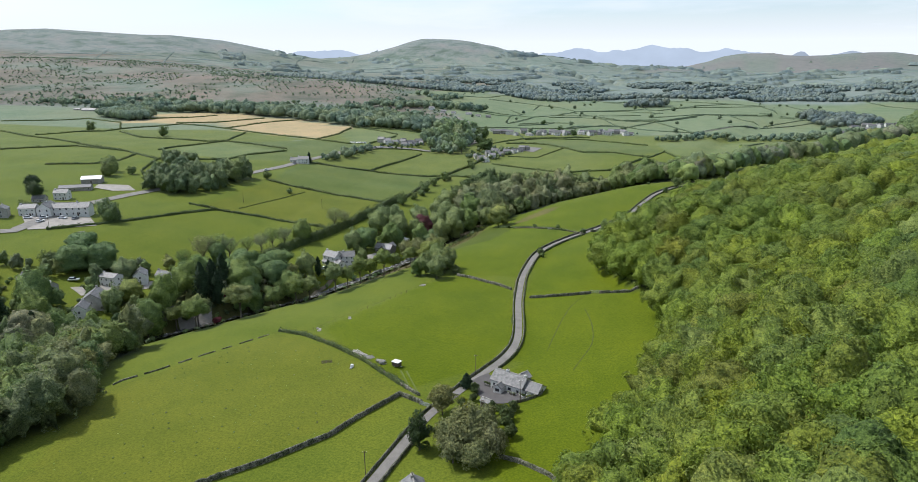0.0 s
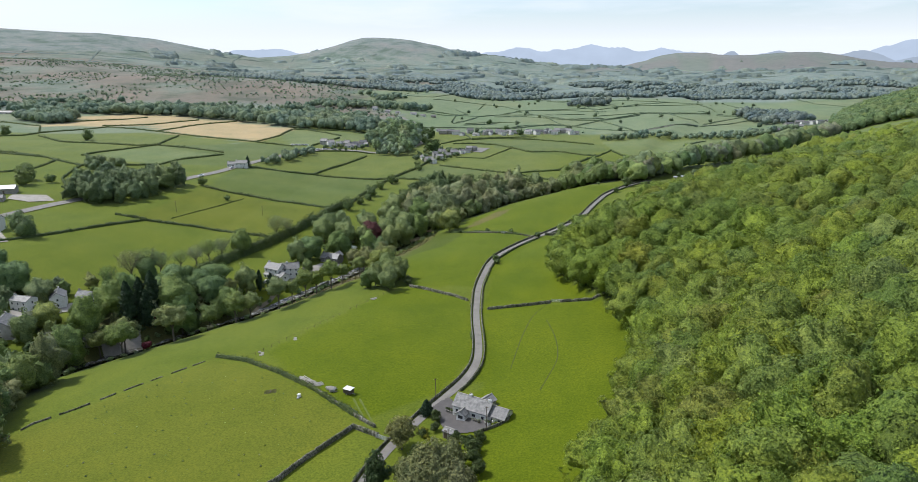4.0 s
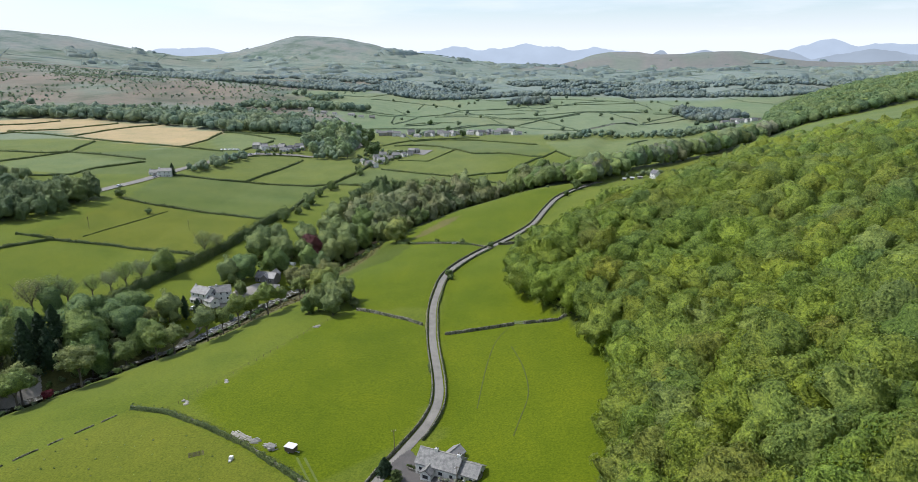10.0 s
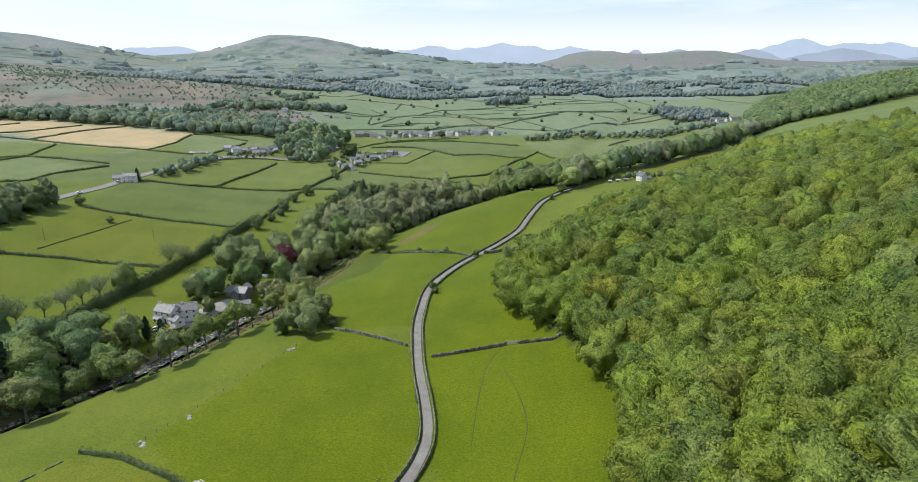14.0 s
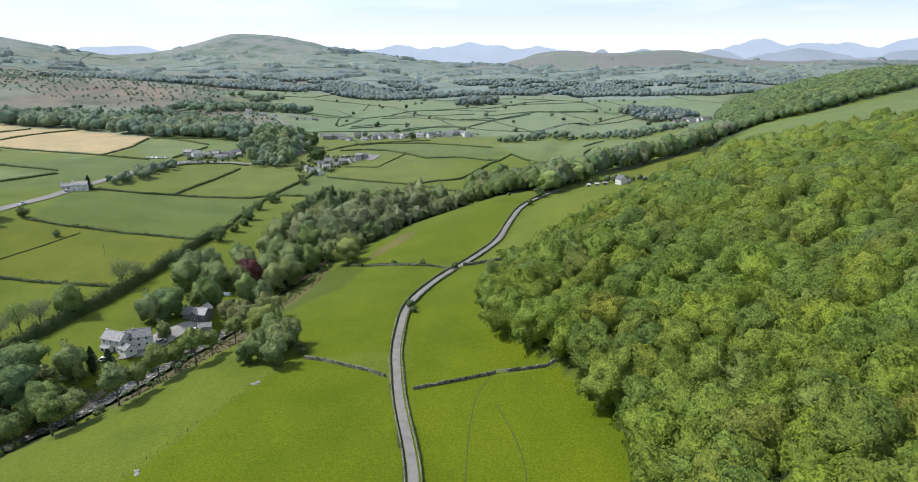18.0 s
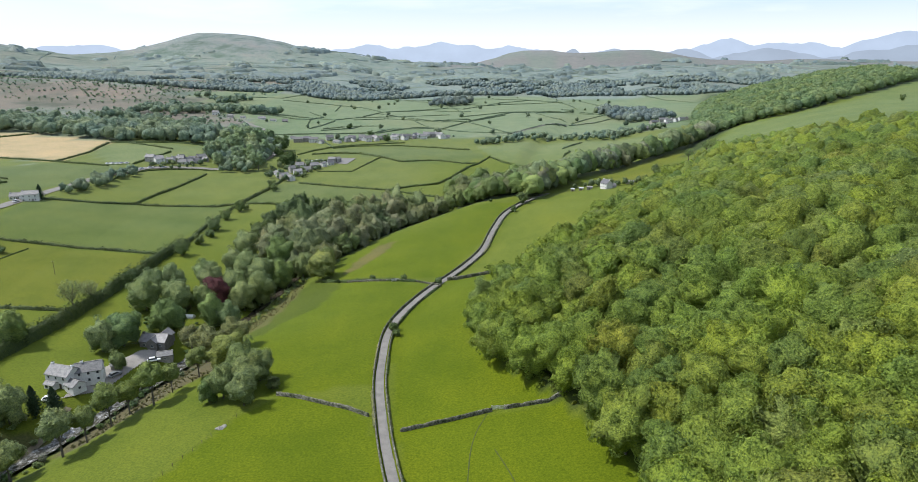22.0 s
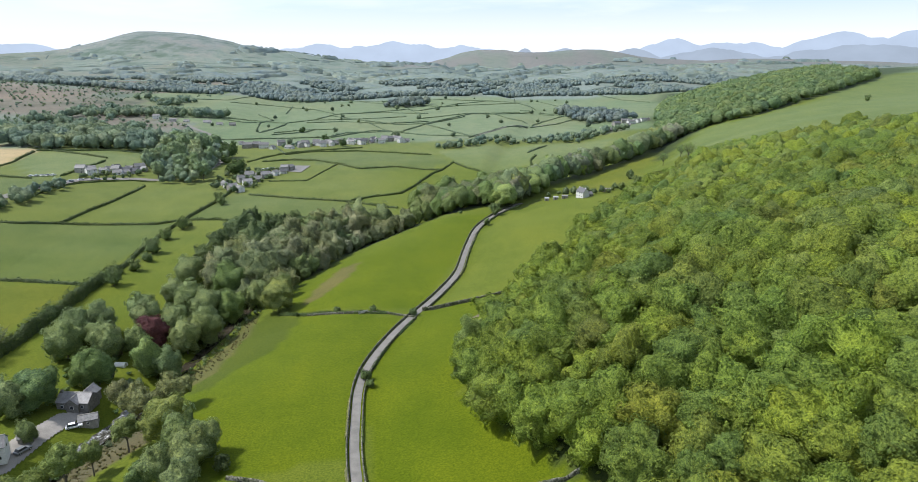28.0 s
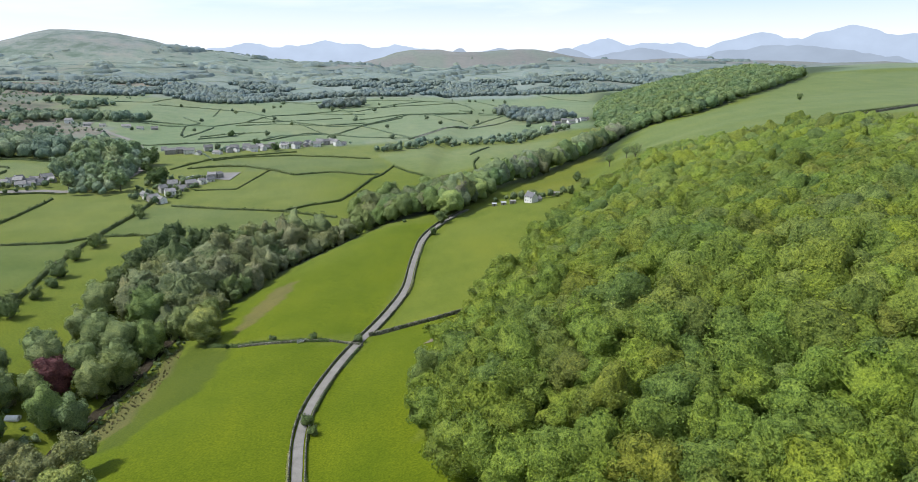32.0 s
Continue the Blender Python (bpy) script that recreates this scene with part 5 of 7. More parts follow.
plant(tree_kind("maple_bush", 455, 1.7, 3.4, 0.1, LEAF_MAROON, 600, 0.36, 9, "dark crimson maple beside the river", "bush"), [(-138.5, 179, 1.4), (-131.5, 161.5, 1.0), (-200, 186, 1.2), (-22.5, 93, 0.8)], "crimson maples", 46)
plant(tree_kind("bright_beech", 456, 4.2, 9.5, 0.4, LEAF_LIME, 2400, 0.4, 34, "bright yellow-green tree standing out in the oakwood", "tree", 3, -0.6), [(51.5, 77, 1.4), (86, 168, 1.1), (41, 152, 0.9)], "bright trees in the wood", 47)
plant(tree_kind("round_tree", 457, 5.0, 10.5, 0.3, LEAF_CONIFER_PALE, 1900, 0.48, 24, "dark rounded evergreen behind the farm"), [(-314, 256, 1.1), (-341, 279, 1.2), (-322, 262, 0.9)], "dark rounded trees", 48)
plant(tree_kind("hawthorn", 451, 2.6, 5.0, 0.3, LEAF_BLOSSOM, 900, 0.42, 12, "hawthorn white with blossom beside a wall"), [(34.5, 287, 1.0)])
plant(tree_kind("garden_tree", 452, 4.6, 8.5, 0.2, LEAF_GARDEN, 2000, 0.46, 24, "broad rounded tree beside the lane"), [(-25.5, 100, 1.05), (-15, 86, 1.1), (-17.5, 79.5, 1.15), (-13, 91, 0.85), (-10, 82, 0.95), (-19.5, 85.5, 0.85), (-12, 78, 0.8), (-14.5, 82.5, 1.15)], "garden trees", 36)
plant(tree_kind("gorse_bush", 454, 1.2, 1.8, -0.3, LEAF_GOLD, 420, 0.3, 8, "yellow flowering bush beside the drive", "bush"), [(-22, 107.3, 1.0), (-21, 105.2, 0.8), (-19.8, 103.5, 0.7)], "yellow bushes", 50)
plant(tree_kind("bush", 453, 1.8, 2.8, 0.1, LEAF_HEDGE, 480, 0.42, 8, "rounded dark garden bush", "bush"),
      [(-20.5, 113, 0.9), (-14, 104, 0.7), (-12, 103, 0.6), (-22, 106, 0.8), (-9, 106, 0.5), (-60, 222, 1.1), (-52, 215, 1.2), (-45, 312, 0.6), (-19.5, 108.5, 0.7), (-9.2, 98, 1.1), (-8.6, 94.5, 1.2), (-10.5, 101, 1.0), (-21.5, 96, 1.2), (-19.5, 93, 1.1), (-8.5, 103, 0.8), (-6.8, 90, 1.0), (-24, 90, 0.8)], "bushes", 37)


def conifer(seed, tall, radius):
    """A dark conifer of drooping tiers."""
    rnd = np.random.RandomState(seed)
    top = new("conifer")
    part("trunk", tube(bmesh.new(), (0, 0, -0.4), (0, 0, tall * 0.9), 0.3, 0.05, 7), BARK, top)
    n = 900
    h = rnd.rand(n) ** 0.75
    a = rnd.rand(n) * 6.283
    r = radius * (1 - h) ** 0.7 * (0.72 + 0.35 * rnd.rand(n)) * (1 + 0.18 * np.sin(h * 60))
    pos = np.stack([np.cos(a) * r, np.sin(a) * r, 0.6 + h * tall], -1)
    nrm = np.stack([np.cos(a), np.sin(a), 0.5 + 0 * a], -1)
    lv, lq = leaf_quads(rnd, pos, nrm, 0.6)
    bv, bf = BALLS[2]
    hv = bv * (radius * 0.7, radius * 0.7, tall * 0.47) + (0, 0, tall * 0.48)
    k = np.clip(1 - (hv[:, 2] / tall) ** 1.3, 0.05, 1)
    hv[:, :2] *= k[:, None]
    ob = new("crown", crown_mesh("crown", (hv, bf, lv, lq), LEAF_CONIFER))
    ob.parent = top
    return tagged(top, "dark pointed conifer in a garden", "conifer")


plant(conifer(460, 11, 3.3), [(-146.1, 173.5, 1.25), (-147.3, 182, 1.5), (-143, 183, 1.45), (-140.6, 176, 1.3), (-150, 178, 1.2), (-239, 449, 0.9), (-114.8, 222.6, 0.9), (-118.4, 219.6, 0.8), (-176, 124, 1.2), (-185, 116, 0.9), (-190, 124, 1.0)], "conifers", 38)
plant(tree_kind("monkey_puzzle", 461, 3.0, 9.5, -2.0, LEAF_CONIFER_PALE, 1900, 0.4, 26, "dark domed monkey puzzle tree beside the lane"), [(-26.3, 84, 1.25)])
plant(conifer(462, 3.8, 1.7), [(-23.2, 115.8, 1.0), (-28.5, 66, 0.6)], "conifers", 40)


def grove(seed, poly, gap, kinds, mat, label, low=0.8, high=1.3):
    xs_, ys_ = [p[0] for p in poly], [p[1] for p in poly]
    px, py = scattered(seed, 99999, ((min(xs_), max(xs_), min(ys_), max(ys_)), lambda x, y: inside(x, y, poly)), gap)
    return thicket("woodland", px, py, kinds, mat, label, "wood", seed, low, high)


COPSE_MASS = [dome_arrays(470 + k, 4.4, 9.8, 20 + 2 * k, 300, 0.8, 2, 0.3, -0.6, 0.3) for k in range(6)]
grove(41, ((-286, 309), (-266, 300), (-243, 317), (-240, 364), (-248, 380), (-281, 361), (-300, 333)), 8.2, RIVER_MASS, LEAF_ROADSIDE, "dark copse beside the valley road", 0.7, 1.25)
grove(42, ((-347, 402), (-343, 422), (-317, 410), (-308, 389), (-324, 382)), 8.5, COPSE_MASS, LEAF_ROADSIDE, "small clump of trees in the fields", 0.55, 0.95)
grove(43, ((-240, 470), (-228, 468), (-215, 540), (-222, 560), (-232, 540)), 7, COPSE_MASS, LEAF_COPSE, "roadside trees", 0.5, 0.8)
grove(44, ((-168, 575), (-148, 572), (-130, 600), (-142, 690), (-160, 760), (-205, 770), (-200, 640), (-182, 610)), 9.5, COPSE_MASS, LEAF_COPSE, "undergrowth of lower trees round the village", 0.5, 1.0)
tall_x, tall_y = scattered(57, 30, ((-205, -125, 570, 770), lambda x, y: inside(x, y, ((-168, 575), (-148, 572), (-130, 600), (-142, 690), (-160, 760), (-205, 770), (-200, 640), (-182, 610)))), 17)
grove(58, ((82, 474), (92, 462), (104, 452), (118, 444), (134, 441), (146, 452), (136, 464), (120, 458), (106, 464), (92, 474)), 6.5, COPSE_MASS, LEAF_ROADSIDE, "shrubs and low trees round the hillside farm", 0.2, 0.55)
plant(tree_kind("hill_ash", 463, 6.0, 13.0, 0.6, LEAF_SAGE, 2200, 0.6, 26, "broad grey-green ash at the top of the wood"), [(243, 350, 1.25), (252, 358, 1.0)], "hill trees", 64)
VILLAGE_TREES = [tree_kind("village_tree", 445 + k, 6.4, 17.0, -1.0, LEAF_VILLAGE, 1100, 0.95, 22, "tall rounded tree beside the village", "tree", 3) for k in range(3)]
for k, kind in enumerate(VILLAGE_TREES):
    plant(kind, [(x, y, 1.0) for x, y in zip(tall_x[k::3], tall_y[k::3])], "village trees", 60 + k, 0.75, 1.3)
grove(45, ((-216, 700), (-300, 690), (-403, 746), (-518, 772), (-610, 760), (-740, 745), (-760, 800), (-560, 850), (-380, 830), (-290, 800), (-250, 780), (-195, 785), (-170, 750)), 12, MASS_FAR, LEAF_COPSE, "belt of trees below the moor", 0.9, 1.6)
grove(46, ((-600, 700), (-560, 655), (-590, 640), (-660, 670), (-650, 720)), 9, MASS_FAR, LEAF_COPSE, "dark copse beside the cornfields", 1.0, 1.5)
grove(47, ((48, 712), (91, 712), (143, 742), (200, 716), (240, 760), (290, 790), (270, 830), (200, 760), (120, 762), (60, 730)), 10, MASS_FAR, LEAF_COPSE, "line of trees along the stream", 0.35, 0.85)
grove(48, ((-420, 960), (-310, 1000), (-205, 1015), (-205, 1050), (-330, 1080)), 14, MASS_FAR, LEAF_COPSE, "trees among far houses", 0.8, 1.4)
grove(49, ((20, 1250), (90, 1230), (110, 1290), (40, 1310)), 14, MASS_FAR, LEAF_HAZED, "clump of dark trees in the valley", 1.0, 1.7)
grove(50, ((300, 880), (340, 890), (360, 1000), (330, 1150), (290, 1100), (280, 930)), 13, MASS_FAR, LEAF_HAZED, "trees round a distant farm", 0.8, 1.4)
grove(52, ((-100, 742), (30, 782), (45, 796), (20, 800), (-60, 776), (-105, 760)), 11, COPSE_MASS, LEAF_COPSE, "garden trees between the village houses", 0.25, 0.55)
grove(53, ((-128, 556), (-112, 543), (-101, 548), (-94, 580), (-80, 608), (-84, 622), (-104, 632), (-124, 612), (-132, 580)), 7.5, COPSE_MASS, LEAF_ROADSIDE, "garden trees between the village houses", 0.22, 0.62)
grove(54, ((-228, 575), (-205, 566), (-182, 606), (-196, 622)), 8, COPSE_MASS, LEAF_ROADSIDE, "garden trees between the roadside houses", 0.25, 0.55)
plant(tree_kind("round_green_tree", 458, 5.2, 11.0, -4.0, LEAF_HEDGE_PALE, 1200, 0.7, 20, "single rounded dark green tree beside the village"), [(-120, 607, 2.0), (-142, 690, 1.9), (-138, 658, 1.3), (-60, 794, 0.9), (-40, 749, 0.9), (-92, 880, 1.0)], "village trees", 49)
grove(55, ((-94, 378), (-88, 376), (-84, 410), (-78, 440), (-76, 460), (-84, 458), (-90, 420)), 4.6, RIVER_MASS, LEAF_DARK, "dark thorn trees along a field bank", 0.75, 1.1)
grove(56, ((-74, 420), (-60, 428), (-50, 440), (-60, 448), (-72, 438)), 5.0, RIVER_MASS, LEAF_DARK, "dark green clump beside the riverside belt", 0.75, 1.1)
MOOR_BUSH = [crown_arrays(490 + k, 2.6, 3.6, 5, 12, 1.6, 1, -0.4) for k in range(4)]


def scramble(i, j, k):
    return np.modf(np.abs(np.sin(i * 12.9898 + j * 78.233 + k * 37.719) * 43758.5453))[0]


def canopy(name, bounds, cover, cell, gap, high, label, seed):
    """A far wood as one closed roof of crowns: domes about gap metres apart, falling to the ground at the wood's edge."""
    x0, x1, y0, y1 = bounds
    rnd = np.random.RandomState(seed)
    gx, gy = np.meshgrid(np.arange(x0, x1, cell), np.arange(y0, y1, cell))
    gx, gy = gx + cell * 0.5 * (rnd.rand(*gx.shape) - 0.5), gy + cell * 0.5 * (rnd.rand(*gy.shape) - 0.5)
    ci, cj = np.floor(gx / gap), np.floor(gy / gap)
    dome, near = np.zeros(gx.shape), np.zeros(gx.shape)
    for di in (-1, 0, 1):
        for dj in (-1, 0, 1):
            i, j = ci + di, cj + dj
            px, py = (i + 0.2 + 0.6 * scramble(i, j, 1)) * gap, (j + 0.2 + 0.6 * scramble(i, j, 2)) * gap
            size = 0.6 + 0.4 * scramble(i, j, 3)
            h = size * np.sqrt(np.maximum(1 - ((gx - px) ** 2 + (gy - py) ** 2) / (0.75 * gap) ** 2, 0))
            near = np.where(h > dome, scramble(i, j, 4), near)
            dome = np.maximum(dome, h)
    wood = cover(gx, gy)
    z = land(gx, gy) + np.where(wood, high * (0.2 + 0.8 * dome), -2.0)
    idx = np.arange(gx.size).reshape(gx.shape)
    quads = np.stack([idx[:-1, :-1], idx[:-1, 1:], idx[1:, 1:], idx[1:, :-1]], -1)
    keep = wood[:-1, :-1] | wood[1:, 1:] | wood[:-1, 1:] | wood[1:, :-1]
    me = mesh_of(name, np.stack([gx, gy, z], -1).reshape(-1, 3), [quads[keep]], LEAF_HAZED, False, near[:-1, :-1][keep])
    return tagged(new(name, me), label, "wood", kind="stuff")


def valley_side(x, y):
    edge = 1440 + 60 * np.sin(x / 170) + 40 * np.sin(x / 61 + 1) + 0.10 * np.abs(x - 200) - 120 * step(-x, 250, 500)
    n = 0.8 * waves(x, y, 330, 4) + 0.5 * waves(x, y, 140, 7) + 0.35 * waves(x, y, 60, 3)
    limit = np.interp(y, (1440, 1560, 1800, 2050, 2400, 2900), (0.30, 0.08, -0.02, -0.10, -0.22, -0.42))
    limit = limit - 0.22 * step(-x, 350, 700) * step(y, 1650, 2000) - 0.14 * step(x, 250, 700) * step(y, 1900, 2200)
    return (y > edge) & (n < limit) & (x > -0.85 * y + 350) & (x < 0.80 * y + 150) & (land(x, y) < 128)


SPECKS = [dome_arrays(480 + k, 5.6, 10.5, 9, 14, 1.8, 1, -1.0, -0.6, 0.3) for k in range(6)]
jx, jy = scattered(51, 99999, ((-900, 1400, 1380, 1900), valley_side), 10.5)
thicket("far_woods", jx, jy, SPECKS, LEAF_HAZED, "broken woods on the far side of the valley", "wood", 51, 0.7, 1.25)
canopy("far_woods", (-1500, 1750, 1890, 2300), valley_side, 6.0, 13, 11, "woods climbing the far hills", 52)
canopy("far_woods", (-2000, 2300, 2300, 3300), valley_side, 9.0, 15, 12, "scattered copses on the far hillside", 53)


def hill_hedges():
    """Thin dark hedges round the far hill fields, one net."""
    a, V, Q, base = radians(22), [], [], 0
    t = np.arange(-2600, 3400, 14.0)
    lines = [(HILL_U * (k - 0.35 * np.sin(t / 330)), t) for k in range(-14, 16)] + [(t, HILL_V * (k - 0.3 * np.sin(t / 370))) for k in range(4, 22)]
    rnd = np.random.RandomState(3)
    for u, v in lines:
        x, y = u * math.cos(a) - v * math.sin(a), v * math.cos(a) + u * math.sin(a)
        z = land(x, y)
        ok = (y > 1650) & (y < 3050) & (x > -2400) & (x < 1500) & (z < 125) & ~((y > 2700) & (x > 0))
        dx, dy = np.gradient(x), np.gradient(y)
        k = np.hypot(dx, dy)
        nx, ny, h = -dy / k * 1.6, dx / k * 1.6, 1.6 + 2.6 * rnd.rand(len(x)) ** 2
        rows = [np.stack([x - nx, y - ny, z - 1], -1), np.stack([x, y, z + h], -1), np.stack([x + nx, y + ny, z - 1], -1)]
        idx = base + np.arange(len(x) * 3).reshape(-1, 3)
        q = np.stack([idx[:-1, :-1], idx[1:, :-1], idx[1:, 1:], idx[:-1, 1:]], -1)[ok[:-1] & ok[1:]]
        V.append(np.stack(rows, 1).reshape(-1, 3))
        Q.append(q.reshape(-1, 4))
        base += len(x) * 3
    me = mesh_of("hedge", np.concatenate(V), [np.concatenate(Q)], LEAF_HAZED, False)
    return tagged(new("hedge", me), "faint field hedges on the distant hills", "hedge", kind="stuff")


hill_hedges()
hx, hy = scattered(17, 5200, ((-1700, -150, 780, 1750), lambda x, y: ((land(x, y) > 16) | inside(x, y, MOORLAND)) & (waves(x, y, 300, 6) + 0.6 * waves(x, y, 90, 2) > -0.2)), 9)
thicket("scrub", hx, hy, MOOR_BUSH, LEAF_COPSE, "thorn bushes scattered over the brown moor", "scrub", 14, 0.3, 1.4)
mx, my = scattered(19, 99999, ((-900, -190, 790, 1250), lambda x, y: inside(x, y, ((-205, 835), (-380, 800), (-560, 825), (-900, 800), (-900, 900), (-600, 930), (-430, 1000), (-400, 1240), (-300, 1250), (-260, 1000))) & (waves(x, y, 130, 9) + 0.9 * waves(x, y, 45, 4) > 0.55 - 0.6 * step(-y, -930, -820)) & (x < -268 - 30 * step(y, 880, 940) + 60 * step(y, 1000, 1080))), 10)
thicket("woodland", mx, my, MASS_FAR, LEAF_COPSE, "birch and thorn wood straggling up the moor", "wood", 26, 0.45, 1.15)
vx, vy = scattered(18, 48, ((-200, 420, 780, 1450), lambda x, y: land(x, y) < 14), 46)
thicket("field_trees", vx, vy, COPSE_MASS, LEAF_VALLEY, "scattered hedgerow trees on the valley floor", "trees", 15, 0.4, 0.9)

# gardens of the riverside cottages
HOUSES = np.array([(-189, 173), (-181.5, 181), (-175.5, 188), (-178.5, 153), (-175.5, 143.5), (-184, 121), (-204, 157), (-214, 156), (-152, 160), (-203, 168), (-170, 187)])


def gardens(x, y):
    near = np.min([np.min(np.hypot(x[:, None] - HOUSES[:, 0] - 0.7 * s, y[:, None] - HOUSES[:, 1] + 0.7 * s), axis=1) for s in (0, 6, 12)], axis=0)
    return inside(x, y, ((-240, 120), (-200, 90), (-160, 125), (-142, 150), (-136, 190), (-150, 218), (-178, 204), (-216, 184), (-240, 165))) & (near > 5.8)


ox, oy = scattered(61, 99999, ((-245, -130, 85, 220), gardens), 7.6)
thicket("garden_trees", ox, oy, RIVER_MASS, LEAF_BANK_MASS, "mixed garden trees round the riverside cottages", "trees", 18, 0.28, 0.62)
bx_, by_ = scattered(62, 70, ((-235, -150, 100, 205), lambda x, y: inside(x, y, ((-225, 130), (-195, 105), (-160, 130), (-150, 160), (-160, 195), (-190, 195), (-222, 175)))), 5.0)
thicket("garden_shrubs", bx_, by_, SCRUB, LEAF_CORNER, "low shrubs and hedges in the cottage gardens", "shrubs", 22, 0.5, 1.1)
# made-up dark trees whose leaf colour stands for shaded gaps in the wood
plant(tree_kind("yew_tree", 470, 4.0, 10.0, 0.2, LEAF_CONIFER_PALE, 1400, 0.6, 24, "very dark evergreen added for shadowed gaps among the spring oaks"), [(60, 200, 1.1), (98, 318, 1.0), (44, 118, 0.9), (72, 150, 1.0), (128, 236, 1.1), (43, 80, 0.9)], "evergreens in the wood", 45)

# rushes and dock tufts in the rough pasture
tx, ty = scattered(71, 150, ((-112, -45, 58, 135), lambda x, y: inside(x, y, ((-52, 78), (-66, 60), (-100, 55), (-118, 95), (-110, 114), (-93, 138), (-69, 127), (-48, 112)))), 4.5)
thicket("rushes", tx, ty, [crown_arrays(365 + k, 1.0, 1.0, 4, 40, 0.35, 1, -0.3) for k in range(3)], LEAF_BANK_MASS, "dark tufts of rush and dock in the pasture", "rushes", 21, 0.12, 0.34, 0.0)


# ---- buildings ----
def block(top, x, y, turn, length, width, eave, rise, wall, roof, openings=(), chimneys=(), door=None, over=0.25, z=0.0):
    """One gabled range of a building under its Empty. Openings: side (s, n, w, e), place along it, sill height, width, height."""
    m = pose(x, y, z, 0, 0, turn)

    def put(name, bm, mat, parent=None, label=""):
        ob = part(name, bm, mat, parent or top, label)
        if not parent:
            ob.matrix_basis = m
        return ob

    h, w = length / 2, width / 2
    bm = bmesh.new()
    ring = [(-w, -0.8), (w, -0.8), (w, eave), (0, eave + rise), (-w, eave)]
    a = [bm.verts.new((-h, p, q)) for p, q in ring]
    b = [bm.verts.new((h, p, q)) for p, q in ring]
    bm.faces.new(a[::-1])
    bm.faces.new(b)
    for k in range(5):
        bm.faces.new((a[k], a[(k + 1) % 5], b[(k + 1) % 5], b[k]))
    bmesh.ops.recalc_face_normals(bm, faces=bm.faces[:])
    put("wall", bm, wall)
    for s in (-1, 1):
        bm = bmesh.new()
        ex, ez = w + over, eave - rise * over / w
        pts = [(0, eave + rise + 0.02), (s * ex, ez + 0.02), (s * ex, ez + 0.2), (0, eave + rise + 0.22)]
        a = [bm.verts.new((-h - over, p, q)) for p, q in pts]
        b = [bm.verts.new((h + over, p, q)) for p, q in pts]
        bm.faces.new(a)
        bm.faces.new(b[::-1])
        for k in range(4):
            bm.faces.new((a[k], b[k], b[(k + 1) % 4], a[(k + 1) % 4]))
        bmesh.ops.recalc_face_normals(bm, faces=bm.faces[:])
        put("roof_slope", bm, roof)
    put("ridge", box(bmesh.new(), -h - over, -0.14, eave + rise + 0.14, h + over, 0.14, eave + rise + 0.3, 0.03), STONE)
    for side, u, sill, ww, hh in openings:
        n = {"s": (0, -1), "n": (0, 1), "w": (-1, 0), "e": (1, 0)}[side]
        cx, cy = (u, n[1] * w) if n[0] == 0 else (n[0] * h, u)
        tx, ty = (ww / 2, 0.05) if n[0] == 0 else (0.05, ww / 2)
        win = put("window", box(bmesh.new(), cx - tx, cy - ty, sill, cx + tx, cy + ty, sill + hh, 0.01), PAINT_WHITE)
        gx, gy = (tx - 0.08, 0.06) if n[0] == 0 else (0.06, ty - 0.08)
        part("pane", box(bmesh.new(), cx - gx, cy - gy, sill + 0.08, cx + gx, cy + gy, sill + hh - 0.08), PANE, win)
    if door:
        side, u, mat = door
        s = -1 if side == "s" else 1
        put("door", box(bmesh.new(), u - 0.45, s * w - 0.05, 0, u + 0.45, s * w + 0.05, 2.05, 0.02), mat)
    for u in chimneys:
        bm = box(bmesh.new(), u - 0.45, -0.35, eave + rise - 0.5, u + 0.45, 0.35, eave + rise + 0.75, 0.03)
        ch = put("chimney", bm, wall)
        for k in (-0.2, 0.2):
            part("chimney_pot", tube(bmesh.new(), (u + k, 0, eave + rise + 0.7), (u + k, 0, eave + rise + 1.1), 0.13, 0.11, 8), EARTH, ch)


def building(name, x, y, turn, label, category="house", sink=0.0, size=1.0):
    top = new(name)
    top.matrix_basis = spot(x, y, turn, sink) @ Matrix.Diagonal((size, size, size, 1))
    return tagged(top, label, category)


def rows_of_windows(side, length, storeys, n, w=0.9):
    return [(side, (k + 0.5) / n * length - length / 2, 0.9 + 2.5 * s, w, 1.15) for s in range(storeys) for k in range(n)]


# the cottage on the lane
cottage = building("cottage", -11.3, 116.9, -21, "long low cottage with grey slate roof beside the lane", sink=0.2, size=0.9)
block(cottage, 0, 0, 0, 10.4, 6.2, 2.7, 2.2, RENDER_WHITE, SLATE, [("s", -3.9, 1.0, 0.9, 1.0), ("s", 1.2, 1.0, 1.2, 1.0), ("s", 3.9, 1.0, 0.9, 1.0), ("e", 0.0, 2.9, 0.7, 0.8)], (-1.2, 4.6), ("s", 2.6, PAINT_WHITE))
block(cottage, 7.4, 0.2, 0, 5.0, 5.2, 2.3, 1.6, RENDER_WHITE, SLATE, [("s", -0.9, 0.9, 1.0, 1.0), ("s", 1.1, 0.9, 1.0, 1.0)], ())
block(cottage, 1.0, 4.6, 78, 4.6, 3.4, 1.9, 1.1, STONE, SLATE_PALE, [("n", 0.0, 0.9, 0.7, 0.7)], ())
